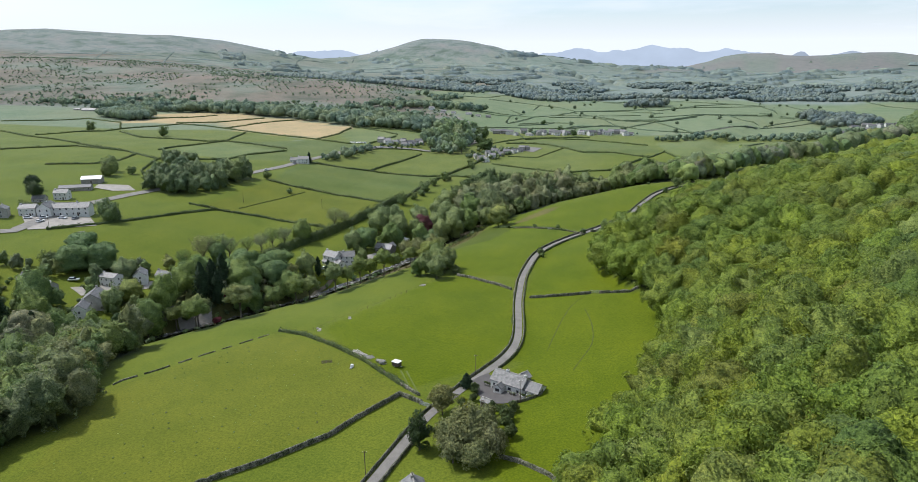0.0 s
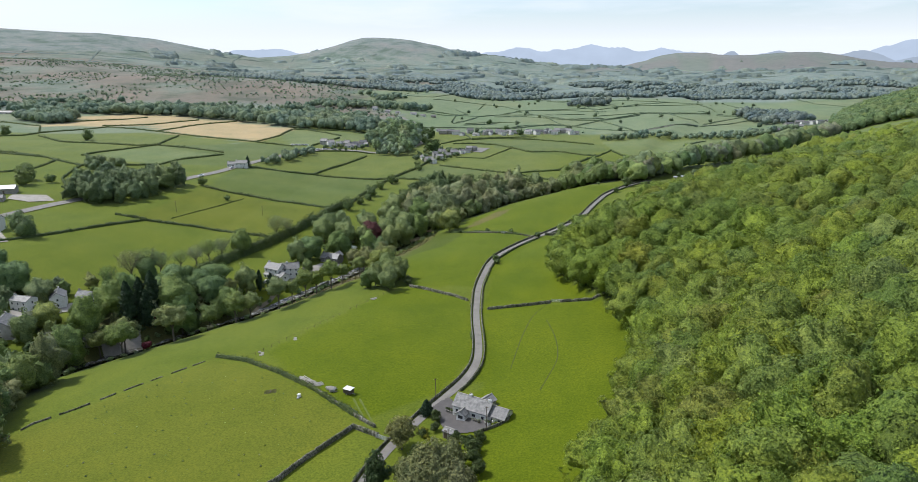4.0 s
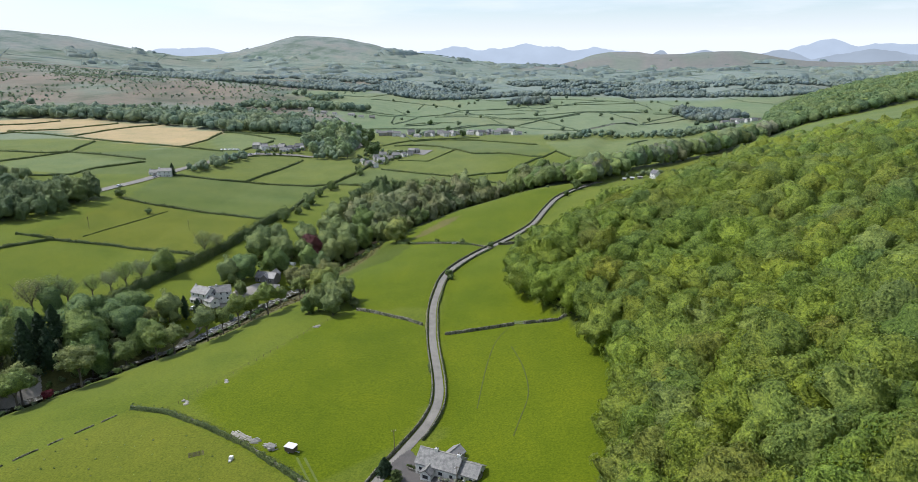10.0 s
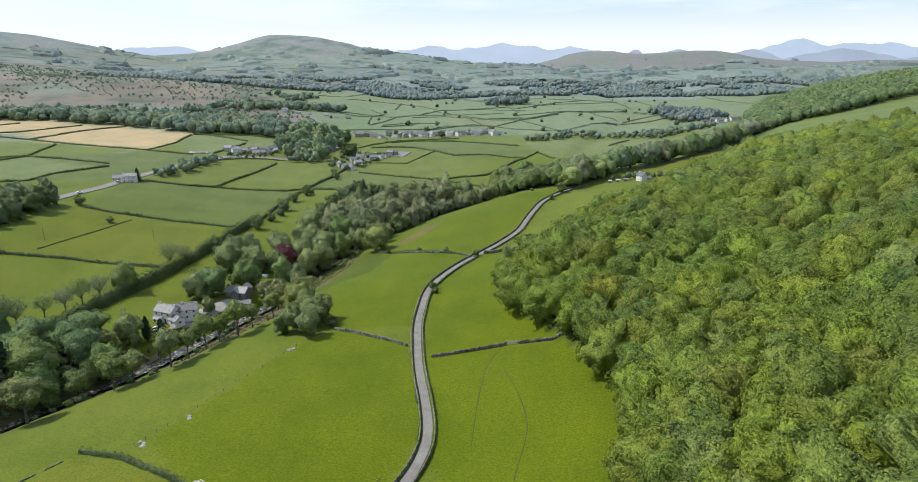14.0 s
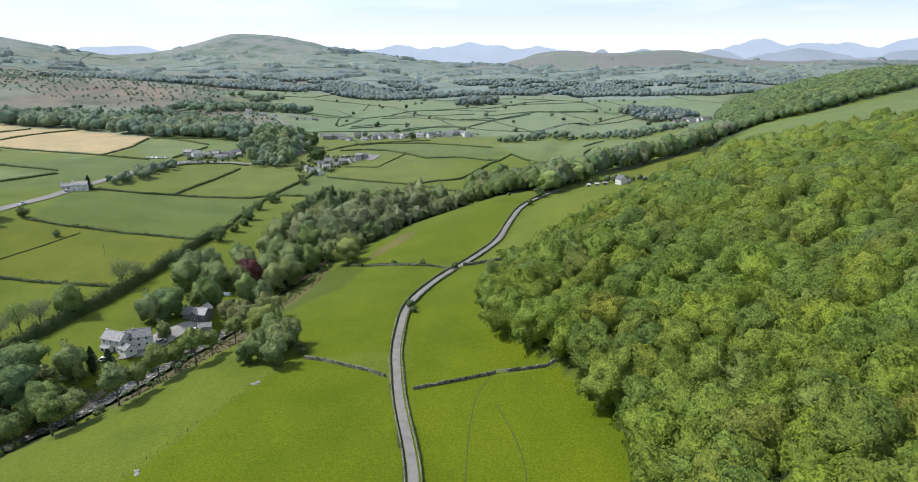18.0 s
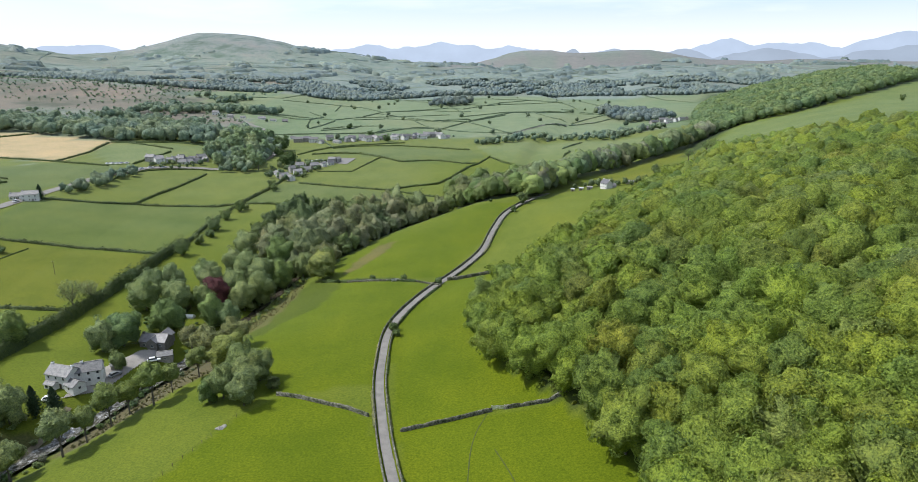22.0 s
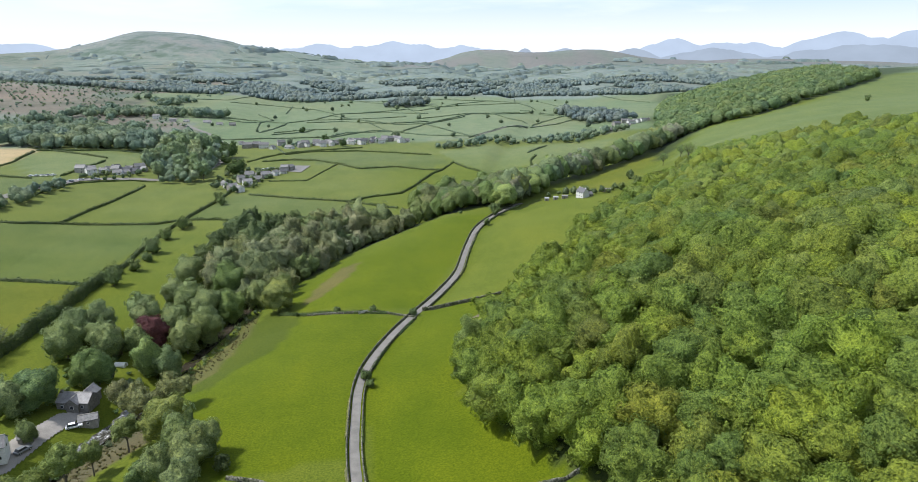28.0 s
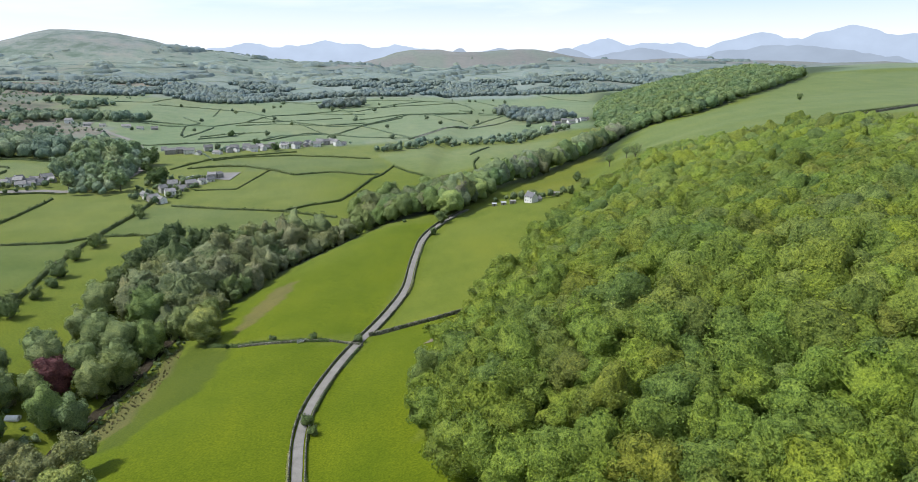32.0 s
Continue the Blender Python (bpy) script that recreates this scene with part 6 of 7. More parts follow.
block(cottage, -1.6, -3.9, 90, 2.6, 2.6, 2.0, 0.9, PAINT_WHITE, SLATE, [("w", 0.0, 0.7, 1.5, 1.1)], ())
hut = building("garden_shed", -15.6, 105.6, -25, "small grey garden shed at the edge of the yard", "shed")
block(hut, 0, 0, 0, 2.6, 2.0, 1.6, 0.5, TIMBER, SLATE, [("s", 0.5, 0.7, 0.5, 0.5)], (), ("s", -0.5, DARK_TIMBER), 0.15)
lodge = building("lodge", -21.5, 66, -60, "grey outbuilding with pale roof below the lane trees")
block(lodge, 0, 0, 0, 6.5, 4.5, 2.2, 1.4, STONE, SLATE, [("s", -1.2, 0.8, 0.8, 0.8), ("s", 1.4, 0.8, 0.8, 0.8)], (-2.4,), ("s", 0.2, DARK_TIMBER))

# the white house by the river
white_house = building("river_house", -117.5, 236.0, -20, "white two-storey house with grey slate roofs beside the river", size=0.86)
block(white_house, -1.5, 0, 0, 9.5, 6.6, 4.9, 2.3, RENDER_WHITE, SLATE, rows_of_windows("s", 9.5, 2, 3) + [("e", -1.2, 0.9, 0.9, 1.2), ("e", 1.0, 3.4, 0.9, 1.1)], (-4.2, 4.2), ("s", 1.5, DARK_TIMBER))
block(white_house, 4.6, 5.0, 38, 8.5, 6.0, 4.6, 2.3, RENDER_WHITE, SLATE, rows_of_windows("s", 8.5, 2, 3) + [("e", 0.0, 3.2, 0.9, 1.1)], (-2.0,))
block(white_house, 5.2, -2.2, -12, 5.0, 4.6, 2.3, 1.5, RENDER_WHITE, SLATE, [("s", 0, 0.9, 1.0, 1.0), ("e", 0, 0.9, 1.0, 1.0)])
block(white_house, -3.0, -4.2, 0, 4.2, 2.2, 2.1, 0.7, PAINT_WHITE, SLATE, [("s", -0.9, 0.8, 1.3, 1.1), ("s", 0.9, 0.8, 1.3, 1.1)])
garage = building("garage", -108.8, 247.5, 30, "low grey garage behind the white house", "garage", 0.0, 0.65)
block(garage, 0, 0, 0, 5.0, 4.0, 2.2, 0.7, STONE, SLATE, (), (), ("s", 0.5, DARK_TIMBER))
slate_house = building("stone_house", -102.6, 264.6, -10, "low dark stone house with slate cross gable among trees", size=0.9)
block(slate_house, 0, 0, 0, 10.2, 6.0, 2.8, 2.0, STONE_DARK, SLATE_PALE, [("s", -3.2, 0.9, 0.9, 1.0), ("s", 3.2, 0.9, 0.9, 1.0)], (-4.6,))
block(slate_house, 0.4, -1.6, 90, 4.6, 4.0, 2.8, 1.7, STONE_DARK, SLATE_PALE, [("w", 0.0, 0.9, 1.2, 1.1)])
block(slate_house, 1.5, 4.0, 90, 5.0, 4.4, 2.6, 1.8, STONE_DARK, SLATE_PALE, [("e", 0.0, 0.9, 0.9, 1.0)])
annexe = building("outhouse", -97.6, 258.2, 15, "small grey outhouse beside the river", "shed")
block(annexe, 0, 0, 0, 4.6, 3.6, 2.0, 0.9, STONE, SLATE, [("s", 0, 0.8, 0.7, 0.7)])

# cottages across the river
def dwelling(x, y, turn, length, width, storeys, wall, roof, label, chimneys=None, rise=2.1, n=3, size=0.85):
    top = building("house", x, y, turn, label, "house", 0.3, size)
    eave = 2.5 * storeys + 0.2
    block(top, 0, 0, 0, length, width, eave, rise, wall, roof, rows_of_windows("s", length, storeys, n) + rows_of_windows("e", width, storeys, 1), chimneys if chimneys is not None else (-length / 2 + 0.5,), ("s", length * 0.18, DARK_TIMBER))
    return top


dwelling(-189, 173, -4, 9, 6, 2, RENDER_WHITE, SLATE, "white two-storey cottage with flat grey roof", rise=1.3)
dwelling(-181.5, 181, -55, 8, 6, 2, RENDER_WHITE, SLATE, "white gabled cottage beside garden trees")
dwelling(-175.5, 188, -8, 8, 5, 1, RENDER_GREY, SLATE, "low grey cottage beside parked cars")
dwelling(-178.5, 153, -62, 10, 9, 2, RENDER_GREY, SLATE, "large grey rendered gabled house with slate roof", rise=3.0)
dwelling(-175.5, 143.5, -62, 7, 5.5, 2, RENDER_WHITE, SLATE, "narrow white gabled cottage among trees")
dwelling(-184, 121, 20, 9, 6, 2, RENDER_WHITE, SLATE, "small white cottage with small windows among conifers")
dwelling(-204, 157, -20, 8, 5, 1, RENDER_GREY, SLATE, "low grey bungalow in a garden")
dwelling(-214, 156, -30, 9, 6, 1, RENDER_GREY, SLATE, "long low grey bungalow in a garden")
dwelling(-152, 160, 25, 7, 5, 1, STONE, SLATE, "small stone outbuilding beside the track")
pub = building("farmhouse", -277, 240, 22, "long white farmhouse range with grey roofs beside a gravel yard")
block(pub, 3, 0, 0, 19, 7, 4.6, 2.2, RENDER_WHITE, SLATE, rows_of_windows("s", 19, 2, 6), (-9, 3), ("s", 4, DARK_TIMBER))
block(pub, -9, -1.5, 90, 9, 7, 5.2, 2.6, RENDER_WHITE, SLATE, rows_of_windows("w", 7, 2, 2), (0,))
dwelling(-292, 231, 20, 10, 7, 2, RENDER_WHITE, SLATE, "white farm cottage with slate roof")
dwelling(-300, 222, -50, 9, 7, 2, RENDER_GREY, SLATE, "grey rendered house at the road bend")
dwelling(-306, 266, 24, 9, 7, 2, RENDER_WHITE, SLATE, "white house behind the farm")
dwelling(-312, 256, 24, 8, 6, 1, RENDER_GREY, SLATE, "low grey house behind the farm")
barn = building("barn", -318, 288, 30, "long low grey barn with shallow roof", "barn", 0.0, 0.7)
block(barn, 0, 0, 0, 26, 9, 3.0, 1.8, STONE, SLATE_DARK, rows_of_windows("s", 26, 1, 7))
barn = building("barn", -326, 310, 30, "grey barn with sheet metal roof", "barn")
block(barn, 0, 0, 0, 12, 8, 3.0, 1.6, STONE, TIN, (), (), ("s", 0, DARK_TIMBER))
dwelling(-243, 447, 10, 11, 7, 2, RENDER_WHITE, SLATE, "white roadside house beside a tall conifer")
dwelling(-253, 449, 10, 7, 5, 1, RENDER_WHITE, SLATE, "low white outbuilding of the roadside house")

# hillside farm at the end of the lane
hill_farm = building("farmhouse", 110, 441, -70, "grey-white gabled farmhouse on the hillside", size=0.72)
block(hill_farm, 0, 0, 0, 9, 6.5, 4.8, 3.0, RENDER_WHITE, SLATE_DARK, rows_of_windows("w", 6.5, 2, 2, 0.7) + rows_of_windows("s", 9, 2, 3), (-4, 4))
block(hill_farm, 1.5, 5.0, 90, 6, 5, 2.6, 1.8, RENDER_GREY, SLATE, [("s", 0, 0.9, 0.9, 1.0)])
for x, y, l in ((101, 447, 5), (96, 449, 4), (91, 451, 3.5), (128, 449, 7), (74, 462, 5)):
    shed = building("farm_shed", x, y, -12, "low pale farm shed with sheet roof", "shed", 0.0, 0.7)
    block(shed, 0, 0, 0, l, 3.2, 2.2, 0.7, STONE, SLATE_PALE if l > 4 else TIN, (), (), ("s", 0, DARK_TIMBER))
glass = building("polytunnel", -99.5, 289, -12, "small white polytunnel among riverside trees", "polytunnel", 0.0, 0.6)
bm = bmesh.new()
bmesh.ops.create_cone(bm, cap_ends=True, segments=20, radius1=1.8, radius2=1.8, depth=6, matrix=pose(0, 0, 0.3, 0, 90, 0))
part("cover", bm, PAINT_WHITE, glass)
part("end_frame", box(bmesh.new(), 2.98, -0.5, 0, 3.06, 0.5, 1.7, 0.02), TIMBER, glass)

# the villages
vr = random.Random(77)
LOOKS = ((RENDER_WHITE, "white village house with slate roof"), (RENDER_GREY, "grey village house with slate roof"), (STONE, "stone village house with slate roof"), (RENDER_WHITE, "whitewashed terrace house with slate roof"))
SITES = [(-113, 552, 40, 9, 2), (-107, 547, -50, 8, 2), (-105, 566, 20, 9, 2), (-101, 580, 10, 10, 1), (-95, 590, 20, 10, 2), (-118, 560, 30, 7, 1), (-90, 600, 15, 9, 1), (-84, 608, 20, 7, 1)]
SITES += [(-94 + 8.6 * k + vr.uniform(-1, 1), 748 + 2.6 * k + vr.uniform(-9, 11), vr.uniform(-60, 60), vr.uniform(6, 12), vr.choice((1, 2, 2))) for k in range(15)]
SITES += [(-80 + 12 * k, 768 + 2 * k + vr.uniform(-3, 6), vr.uniform(-20, 20), 9, 2) for k in range(8)]
SITES += [(-221 + 6 * k, 586 + 8 * k + vr.uniform(-4, 4), vr.uniform(-10, 40), vr.uniform(8, 12), 2) for k in range(5)]
SITES += [(-206 + 4 * k, 597 + 6 * k + vr.uniform(-4, 4), vr.uniform(-10, 40), vr.uniform(7, 10), 1) for k in range(4)]
SITES += [(-118 + 6.5 * k + vr.uniform(-4, 4), 566 + 9 * k + vr.uniform(-6, 6), vr.uniform(-60, 60), vr.uniform(6, 9), vr.choice((1, 2))) for k in range(7)]
SITES += [(-86 + 10.5 * k + vr.uniform(-3, 3), 757 + 2.4 * k + vr.uniform(-9, 9), vr.uniform(-80, 80), vr.uniform(7, 10), vr.choice((1, 2, 2))) for k in range(11)]
SITES += [(-228 + 6.5 * k + vr.uniform(-3, 3), 590 + 6 * k + vr.uniform(-5, 5), vr.uniform(-20, 50), vr.uniform(7, 10), vr.choice((1, 2))) for k in range(6)]
SITES += [(-147, 783, 10, 8, 1), (-136, 753, 5, 12, 2), (-127, 757, -5, 9, 2), (-119, 750, 5, 12, 2), (-104, 768, 20, 10, 2), (-110, 742, 60, 6, 1)]
SITES += [(-263, 960, 10, 12, 2), (-245, 955, 0, 10, 1), (-221, 962, 10, 14, 1), (-205, 958, 0, 12, 1), (-190, 965, 10, 10, 1), (-290, 985, 0, 10, 2)]
SITES += [(273, 829, 10, 14, 1), (293, 840, 20, 12, 2), (310, 852, -10, 14, 2), (322, 850, 30, 12, 2), (343, 873, 0, 16, 1)]
SITES += [(310, 835, 10, 14, 2), (322, 842, 40, 10, 2), (300, 826, 0, 16, 1), (335, 855, 10, 12, 2), (345, 862, 60, 9, 2), (268, 792, 10, 18, 1), (280, 800, 0, 14, 1), (379, 1150, 5, 30, 1), (350, 1130, 5, 14, 1), (62, 1255, 30, 12, 2)]
SITES += [(-760, 742, 10, 14, 1), (-735, 738, 0, 30, 1), (-700, 745, 0, 12, 1)]
for x, y, turn, length, storeys in SITES:
    wall, label = vr.choice(LOOKS)
    dwelling(x, y, turn, length, vr.uniform(6, 8), storeys, wall, vr.choice((SLATE, SLATE, SLATE_DARK, SLATE_PALE)), label, rise=vr.uniform(1.8, 3.0), n=max(2, int(length / 3.5)), size=vr.uniform(0.62, 0.85))


# ---- paved yards and bare ground ----
def yard(name, poly, mat, lift, label, category):
    """A patch laid on the land within a closed line."""
    xs_, ys_ = [p[0] for p in poly], [p[1] for p in poly]
    gx, gy = np.meshgrid(np.arange(min(xs_), max(xs_) + 0.4, 0.4), np.arange(min(ys_), max(ys_) + 0.4, 0.4))
    keep = inside(gx[:-1, :-1] + 0.2, gy[:-1, :-1] + 0.2, poly)
    idx = np.arange(gx.size).reshape(gx.shape)
    quads = np.stack([idx[:-1, :-1], idx[:-1, 1:], idx[1:, 1:], idx[1:, :-1]], -1)[keep]
    me = mesh_of(name, np.stack([gx, gy, land(gx, gy) + lift], -1).reshape(-1, 3), [quads], mat, True)
    return tagged(new(name, me), label, category, kind="structure")


yard("pavement", ((-23.5, 117), (-19, 112), (-16.5, 107.5), (-12, 107), (-7, 109), (-6.5, 112), (-15, 119), (-19, 124.5), (-21, 122)), TARMAC, 0.2, "dark asphalt yard in front of the cottage", "yard")
yard("pavement", ((-292, 226), (-270, 209), (-247, 228), (-262, 240), (-280, 232)), GRAVEL, 0.3, "pale gravel yard in front of the farmhouse", "yard")
yard("pavement", ((-312, 296), (-296, 294), (-286, 302), (-300, 312), (-318, 306)), GRAVEL, 0.3, "pale gravel yard beside the barns", "yard")
yard("pavement", ((-199, 162), (-186, 176), (-170, 192), (-163, 189), (-178, 172), (-190, 158)), GRAVEL, 0.25, "pale gravel lane between the riverside cottages", "yard")
yard("pavement", ((-146, 158), (-139, 168), (-143, 174), (-152, 164)), GRAVEL, 0.3, "pale gravel parking place beside the river", "yard")
yard("pavement", ((-93, 618), (-86, 637), (-64, 635), (-70, 608)), COURT, 0.4, "flat grey sports court beside the village", "court")
yard("pavement", ((-116, 228), (-108, 236), (-104, 250), (-99, 262), (-106, 260), (-112, 247)), GRAVEL, 0.25, "pale gravel drive between the riverside houses", "drive")
yard("bare_ground", ((16, 286), (20, 289), (26, 293), (25, 290), (19, 286)), EARTH, 0.12, "patch of bare brown earth in the pasture", "bare earth")
ribbon("track", ((-115, 205), (-114.5, 210), (-112.8, 216), (-113, 226)), 1.7, EARTH, 0.2, "pale garden track by the river", "track")
for line in (((4.6, 191.6), (-0.1, 181.8), (-2.5, 166), (-3.6, 154), (-4.5, 142)), ((4.6, 176.7), (7.4, 165), (8.6, 153), (8.3, 145), (5.9, 135.8), (4.1, 128))):
    ribbon("track", rounded(line), 0.28, SHEEP_TRACK, 0.05, "thin dark sheep track trodden in the pasture", "track", 0.6, 1.0)
for o in (0, 1.7):
    ribbon("track", ((-43.5 + o, 120.5), (-40 + o, 115), (-37.2 + o, 110.5), (-35.5 + o, 108)), 0.5, WORN_GRASS, 0.06, "faint worn wheel track in the pasture", "track", 0.5, 1.0)
stone_wall(((-99, 230), (-98.3, 236), (-96.5, 243)), 2.4, 0.8, "tall retaining wall along the river", 18)


# ---- vehicles and small things ----
def car(x, y, turn, paint, label):
    top = building("car", x, y, turn, label, "car", -0.25)
    bm = box(bmesh.new(), -2.1, -0.86, 0.32, 2.1, 0.86, 0.92, 0.12)
    part("body", bm, paint, top)
    bm = bmesh.new()
    low = [bm.verts.new(p) for p in ((-1.75, -0.78, 0.9), (1.0, -0.78, 0.9), (1.0, 0.78, 0.9), (-1.75, 0.78, 0.9))]
    high = [bm.verts.new(p) for p in ((-1.35, -0.62, 1.45), (0.35, -0.62, 1.45), (0.35, 0.62, 1.45), (-1.35, 0.62, 1.45))]
    for k in range(4):
        bm.faces.new((low[k], low[(k + 1) % 4], high[(k + 1) % 4], high[k]))
    bm.faces.new(high)
    part("window_band", bm, PANE, top)
    part("roof", box(bmesh.new(), -1.35, -0.63, 1.44, 0.35, 0.63, 1.5, 0.02), paint, top)
    for sx in (-1.3, 1.3):
        for sy in (-0.8, 0.8):
            wheel = part("wheel", tube(bmesh.new(), (sx, sy - 0.1, 0.32), (sx, sy + 0.1, 0.32), 0.32, 0.32, 14), RUBBER, top)
            part("rim", tube(bmesh.new(), (sx, sy - 0.115, 0.32), (sx, sy + 0.115, 0.32), 0.19, 0.19, 10), TIN, wheel)
    return top


PAINTS = [(car_paint("white_car_paint", (0.75, 0.75, 0.75)), "white"), (car_paint("grey_car_paint", (0.18, 0.19, 0.2)), "dark grey"), (car_paint("silver_car_paint", (0.5, 0.5, 0.52)), "silver"), (car_paint("blue_car_paint", (0.03, 0.06, 0.15)), "dark blue")]
cr = random.Random(5)
CARS = [(-118, 226.5, 10, 0), (-107.5, 243.5, 60, 1), (-100.2, 255.2, 20, 0), (-203, 168, 20, 0), (-171, 186, 20, 0), (-168, 189, 20, 2), (-272, 232, 20, 0), (-266, 234, 100, 1), (-280, 228, 30, 2), (-286, 224, 30, 0), (-276, 222, 80, 0), (-24, 62, 60, 0),
        (-252, 402, 80, 0), (-248, 440, 85, 2)]
CARS += [(-233, 535, 70, 1), (-230.5, 544, 70, 0), (-226, 555, 65, 0), (-224, 561, 60, 2), (-220, 568, 40, 0), (-212, 574, 35, 2), (-172, 588, 5, 0), (-166, 590, 20, 0)]
CARS += [(-254 + 3.2 * k, 571 + 1.2 * k, 80, cr.choice((0, 2, 0))) for k in range(5)]
CARS += [(-103 + 3.4 * k, 602 - 4 * k, 60, cr.choice((0, 1, 2, 0))) for k in range(4)] + [(-104 + 3.2 * k, 617 + 2.5 * k, 30, cr.choice((0, 2, 0, 1))) for k in range(4)]
for x, y, turn, k in CARS:
    paint, word = PAINTS[k]
    car(x, y, turn, paint, word + " parked car on the roadside")["group"] = "parked cars"

# field trailer with white roof
trailer = building("field_trailer", -45.4, 122.6, -18, "dark boxy livestock trailer with white roof on the pasture", "trailer", 0.0, 0.66)
part("body", box(bmesh.new(), -1.7, -1.3, 0.55, 1.7, 1.3, 2.4, 0.05), DARK_TIMBER, trailer)
part("roof", box(bmesh.new(), -1.9, -1.5, 2.4, 1.9, 1.5, 2.55, 0.04), PAINT_WHITE, trailer)
part("drawbar", box(bmesh.new(), 1.7, -0.08, 0.5, 3.2, 0.08, 0.65, 0.02), TIN, trailer)
for sy in (-1.25, 1.25):
    wheel = part("wheel", tube(bmesh.new(), (-0.2, sy - 0.12, 0.42), (-0.2, sy + 0.12, 0.42), 0.42, 0.42, 14), RUBBER, trailer)
    part("rim", tube(bmesh.new(), (-0.2, sy - 0.135, 0.42), (-0.2, sy + 0.135, 0.42), 0.22, 0.22, 10), TIN, wheel)
for k in range(4):
    part("board", box(bmesh.new(), -1.72, -1.34, 0.7 + 0.42 * k, 1.72, -1.31, 1.0 + 0.42 * k), DARK_TIMBER, trailer)

# outcrops of rock in the pasture
def outcrop(x, y, seed):
    top = building("rock_outcrop", x, y, seed * 40, "low grey rocks showing through the pasture", "rock")
    rr = random.Random(seed)
    for k in range(5):
        bm = bmesh.new()
        bmesh.ops.create_icosphere(bm, subdivisions=2, radius=rr.uniform(0.35, 0.8))
        for v in bm.verts:
            v.co *= rr.uniform(0.8, 1.15)
            v.co.z *= 0.55
        ob = part("rock", bm, STONE, top)
        ob.location = (rr.uniform(-1.3, 1.3), rr.uniform(-0.8, 0.8), 0.05)
    top["group"] = "rock outcrops"


for k, (x, y) in enumerate(((-75.1, 156.6), (-81.4, 145.4), (-60.6, 196.1))):
    outcrop(x, y, 3 + k)

# heaps of poles and logs
def pole_heap(x, y, turn, count, length, label, radius=0.16):
    top = building("timber_heap", x, y, turn, label, "timber heap")
    r = random.Random(int(abs(x) * 10))
    for k in range(count):
        a = r.uniform(-14, 14)
        ob = part("log", tube(bmesh.new(), (-length / 2, 0, 0), (length / 2, 0, 0), radius * 1.1, radius * 0.8, 8), TIMBER, top)
        ob.matrix_basis = pose(r.uniform(-0.5, 0.5), (k % 6 - 2.5) * radius * 2.6, radius + (k // 6) * radius * 1.8, 0, 0, a)
    return top


pole_heap(-59.0, 128.0, -24, 12, 5.5, "heap of long pale timber poles on the grass", 0.11)
pole_heap(-55.2, 126.2, 20, 6, 2.6, "heap of short grey boards", 0.13)
pole_heap(-50.0, 123.4, 30, 22, 1.3, "heap of cut firewood logs by the wall", 0.12)
pole_heap(-51.4, 124.4, -10, 16, 1.2, "heap of cut firewood logs by the wall", 0.12)

tank = building("water_tank", -57.7, 119.2, 0, "white plastic water tank on a trough in the pasture", "tank", 0.0, 0.75)
part("tank", box(bmesh.new(), -0.55, -0.5, 0.12, 0.55, 0.5, 1.15, 0.08), PAINT_WHITE, tank)
part("pallet", box(bmesh.new(), -0.6, -0.55, 0, 0.6, 0.55, 0.14, 0.01), TIMBER, tank)
part("trough", box(bmesh.new(), -0.4, -1.5, 0, 0.4, -0.6, 0.4, 0.04), TIN, tank)
frame_thing = building("metal_frame", -66.5, 121, 25, "thin metal harrow lying on the grass", "harrow")
for k in range(5):
    part("bar", tube(bmesh.new(), (-1.6, -0.8 + 0.4 * k, 0.08), (1.6, -0.8 + 0.4 * k, 0.08), 0.05, 0.05, 6), DARK_TIMBER, frame_thing)
part("crossbar", tube(bmesh.new(), (0, -1.0, 0.14), (0, 1.0, 0.14), 0.05, 0.05, 6), DARK_TIMBER, frame_thing)


def telegraph_pole(x, y, turn):
    top = building("telegraph_pole", x, y, turn, "dark wooden telegraph pole with crossarm", "pole")
    part("pole", tube(bmesh.new(), (0, 0, -0.5), (0, 0, 6.4), 0.1, 0.07, 8), DARK_TIMBER, top)
    arm = part("crossarm", box(bmesh.new(), -0.5, -0.04, 6.0, 0.5, 0.04, 6.1, 0.01), DARK_TIMBER, top)
    for k in (-0.42, 0.42):
        part("insulator", tube(bmesh.new(), (k, 0, 6.08), (k, 0, 6.24), 0.05, 0.04, 8), PAINT_WHITE, arm)
    top["group"] = "telegraph poles"
    return top


for x, y, turn in ((-22.2, 122.6, 20), (-34, 71.5, 10), (-14.5, 98, 0), (-262, 214, 0), (-215, 312, 0), (-7.5, 108, 20), (-170, 330, 0)):
    telegraph_pole(x, y, turn)


def tub(x, y, size, mat, label, flower):
    top = building("plant_tub", x, y, 0, label, "plant tub", -0.2)
    part("tub", tube(bmesh.new(), (0, 0, 0), (0, 0, size), size * 0.45, size * 0.6, 12), mat, top)
    hv, bf, lv, lq = crown_arrays(int(abs(x * 31)), size * 0.8, size * 1.3, 6, 60, size * 0.4, 1, size * 0.8)
    ob = new("plant", crown_mesh("plant", (hv, bf, lv, lq), flower))
    ob.parent = top
    top["group"] = "plant tubs"
    return top


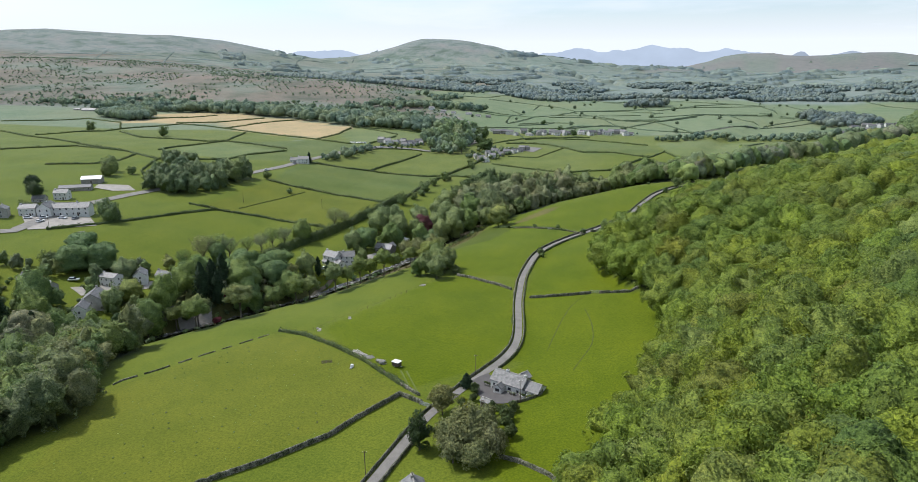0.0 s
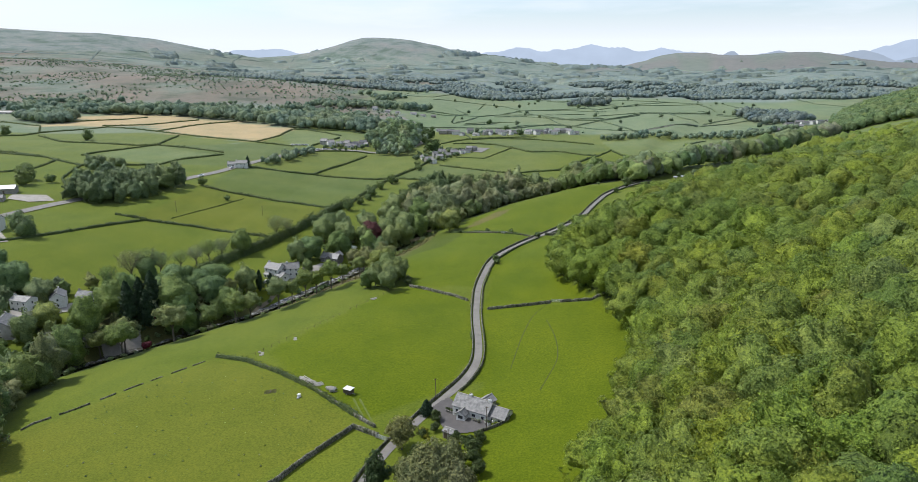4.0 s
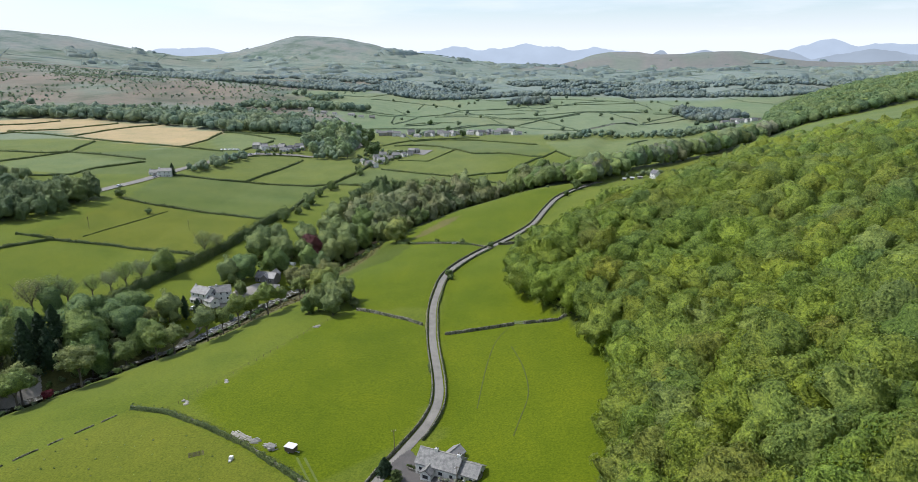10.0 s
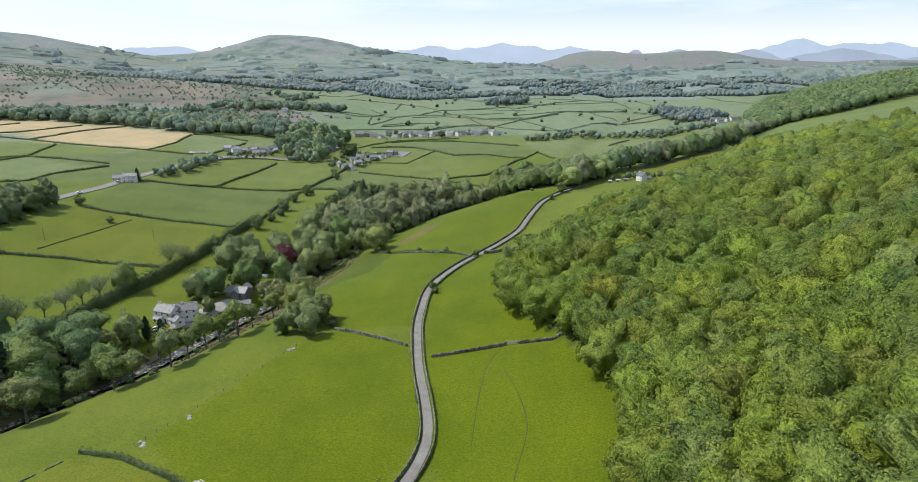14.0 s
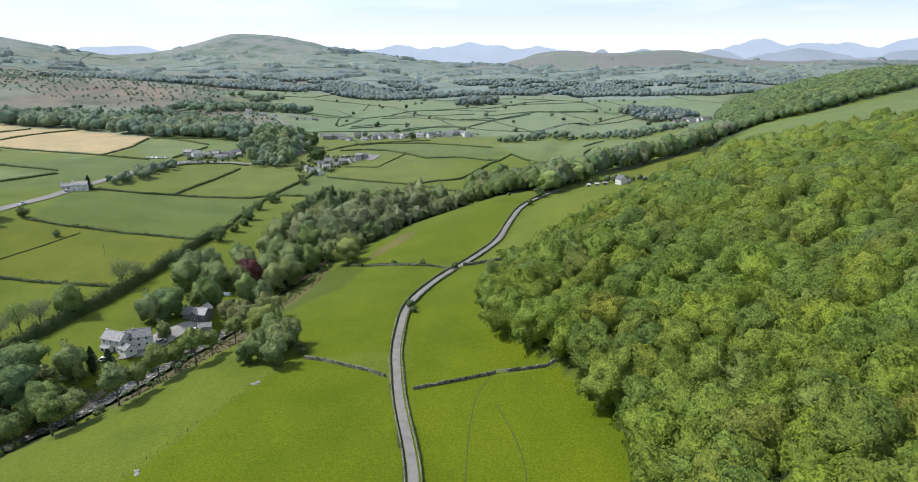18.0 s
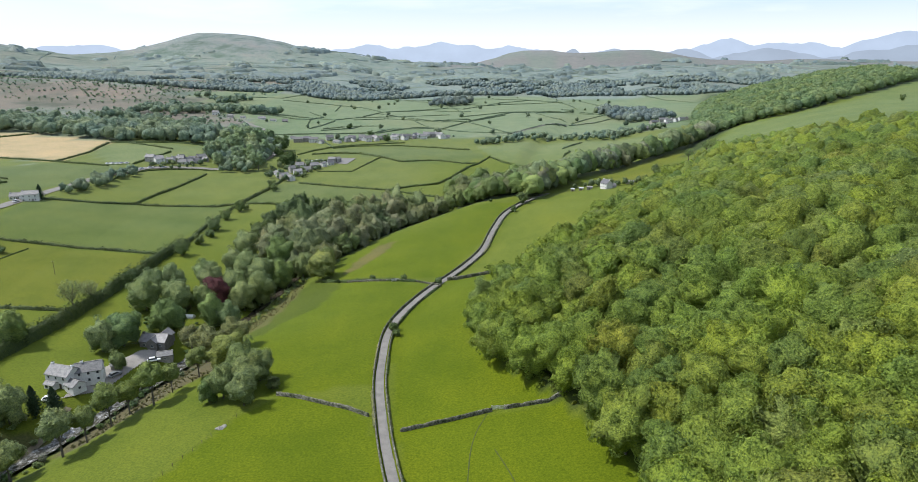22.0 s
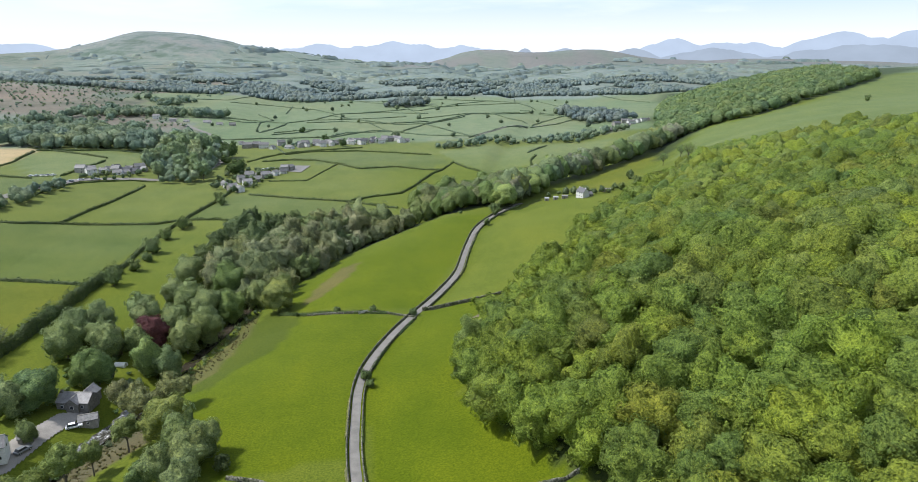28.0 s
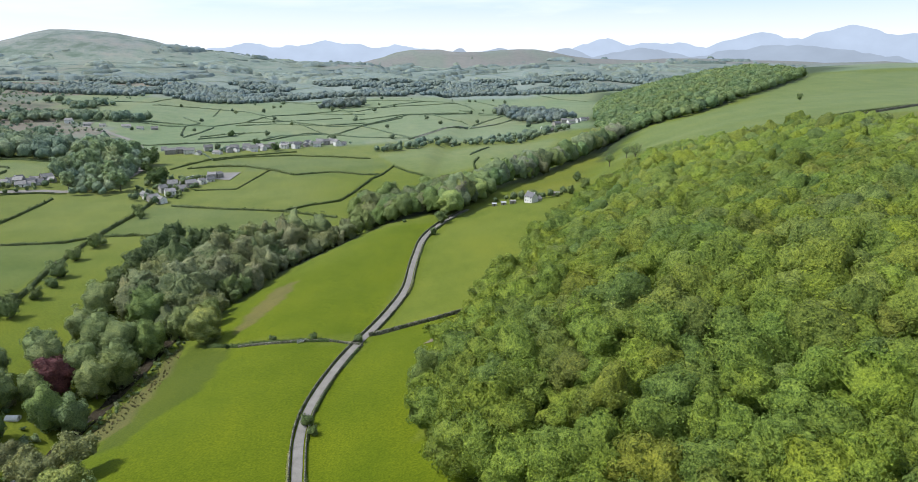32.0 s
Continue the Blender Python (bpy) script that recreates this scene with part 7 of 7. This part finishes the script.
for k in range(12):
    tub((-11.6 + 0.85 * k if k < 6 else -6.8 + 0.8 * (k - 6)) + cr.uniform(-0.3, 0.3), (112.9 - 0.45 * k if k < 6 else 110.8 + 0.9 * (k - 6)) + cr.uniform(-0.4, 0.4), cr.uniform(0.35, 0.65), cr.choice((PAINT_WHITE, EARTH, STONE)), "garden tub with pale flowers by the yard wall", cr.choice((LEAF_BLOSSOM, LEAF_HEDGE, LEAF_BLOSSOM)))
for k in range(5):
    tub(-18.4 + 0.6 * k, 117.6 - 0.4 * k, 0.6, STONE, "stone tub with shrub under the cottage wall", LEAF_HEDGE)


def field_gate(x, y, turn):
    top = building("field_gate", x, y, turn, "grey five-bar field gate in a wall", "gate")
    for sx in (-1.6, 1.6):
        part("gatepost", box(bmesh.new(), sx - 0.1, -0.1, -0.3, sx + 0.1, 0.1, 1.35, 0.02), STONE, top)
    for k in range(5):
        part("bar", box(bmesh.new(), -1.48, -0.03, 0.2 + 0.23 * k, 1.48, 0.03, 0.29 + 0.23 * k), TIN, top)
    part("brace", tube(bmesh.new(), (-1.45, 0.05, 0.2), (1.45, 0.05, 1.15), 0.03, 0.03, 6), TIN, top)
    top["group"] = "field gates"
    return top


for x, y, turn in ((7.5, 192.7, 4), (-20.5, 303.5, 10), (-243.5, 214.5, 60), (-31, 103, -20)):
    field_gate(x, y, turn)

# leafless trees along the old bank
def bare_tree(seed, tall):
    r = random.Random(seed)
    top = new("bare_tree")
    bm = bmesh.new()
    tube(bm, (0, 0, -0.3), (0, 0, tall * 0.35), 0.22, 0.16, 7)
    part("trunk", bm, BARK, top)
    bm = bmesh.new()
    for k in range(9):
        a, lean = k * 0.7 + r.random(), r.uniform(0.35, 1.0)
        p = Vector((0, 0, tall * r.uniform(0.22, 0.35)))
        q = p + Vector((math.cos(a) * lean, math.sin(a) * lean, 1)) * tall * r.uniform(0.35, 0.55)
        tube(bm, p, q, 0.09, 0.03, 5)
        for j in range(9):
            f = r.uniform(0.3, 1.0)
            s = p.lerp(q, f)
            b = a + r.uniform(-1.4, 1.4)
            tube(bm, s, s + Vector((math.cos(b) * 0.7, math.sin(b) * 0.7, r.uniform(0.3, 1.0))) * tall * 0.14, 0.03, 0.012, 3)
    part("branching", bm, BARK, top)
    rnd = np.random.RandomState(seed)
    n = 1000
    d = rnd.randn(n, 3)
    d /= np.linalg.norm(d, axis=1)[:, None]
    pos = d * (tall * 0.38, tall * 0.38, tall * 0.34) * (0.5 + 0.5 * rnd.rand(n, 1)) + (0, 0, tall * 0.62)
    lv, lq = leaf_quads(rnd, pos, d, 0.28)
    ob = new("young_leaves", mesh_of("young_leaves", lv, [lq], LEAF_BANK))
    ob.parent = top
    return tagged(top, "almost leafless tall tree on the field bank", "tree")


plant(bare_tree(71, 8.5), [(-155, 243, 1.4), (-158, 237, 1.5), (-162, 231, 1.4), (-150, 262, 1.3), (-143.5, 292, 1.6), (-141, 300, 1.2), (-153, 251, 1.3), (-166, 222, 1.7), (-168, 217, 1.8), (-172, 211, 1.7), (-176, 202, 1.4), (-300, 345, 0.9), (20.5, 102, 0.75), (21.5, 104.5, 0.7), (191, 470, 1.3), (186, 494, 1.1), (200, 497, 1.0)], "bare trees", 44)

# far blue mountains beyond the hills, plain glowing backdrop with haze in its colour
def mountains(name, far, spread, base, peaks, colour, seed, label):
    rnd = np.random.RandomState(seed)
    ang = np.arange(-75, 100, 0.25)
    up = np.full(len(ang), base, float)
    for a, h, w in peaks:
        up = np.maximum(up, base + (h - base) / (1 + (np.abs(ang - a) / w) ** 2.2))
    up += (0.05 * np.convolve(rnd.randn(len(ang)), np.ones(3) / 3, "same") + 0.09 * np.convolve(rnd.randn(len(ang)), np.ones(9) / 5, "same") + 0.05 * np.sin(ang * 2.1 + seed)) * (up > base + 0.1)
    rad = np.radians(ang)
    x, y = far * np.sin(rad), far * np.cos(rad)
    rows = [np.stack([x * s, y * s, 85 + far * np.tan(np.radians(up)) * f - (1 - f) * 60], -1) for s, f in ((0.93, -0.3), (0.97, 0.45), (1.0, 1.0))]
    v = np.stack(rows, 1)
    idx = np.arange(len(ang) * 3).reshape(-1, 3)
    quads = np.stack([idx[:-1, :-1], idx[1:, :-1], idx[1:, 1:], idx[:-1, 1:]], -1).reshape(-1, 4)
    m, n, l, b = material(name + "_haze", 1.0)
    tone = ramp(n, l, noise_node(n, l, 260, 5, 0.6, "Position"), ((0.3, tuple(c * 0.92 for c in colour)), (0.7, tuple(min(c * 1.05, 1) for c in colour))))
    # the emission colour carries the haze; the range takes no light
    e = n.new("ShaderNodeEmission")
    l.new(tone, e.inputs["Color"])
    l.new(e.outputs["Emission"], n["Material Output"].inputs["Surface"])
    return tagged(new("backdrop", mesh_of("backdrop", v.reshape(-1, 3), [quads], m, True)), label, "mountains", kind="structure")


mountains("far_range", 4780, 1, 0.2, ((-26, 0.95, 4.5), (-3.5, 1.15, 3.0), (2.7, 1.3, 4.5), (9.0, 0.95, 3.0), (26.0, 1.5, 2.6), (31, 1.2, 5.0), (38, 1.9, 3.5), (44, 2.3, 3.5), (52, 2.1, 8.0)), (0.48, 0.56, 0.69), 3, "pale blue far mountains with haze in their colour")
mountains("near_range", 4620, 1, -0.9, ((13.7, 0.9, 1.2), (17.0, 0.75, 3.5), (22.5, 0.8, 3.0), (29, 0.7, 5.0), (40, 0.9, 8.0)), (0.37, 0.43, 0.52), 9, "blue-grey craggy hills beyond the valley, haze in their colour")
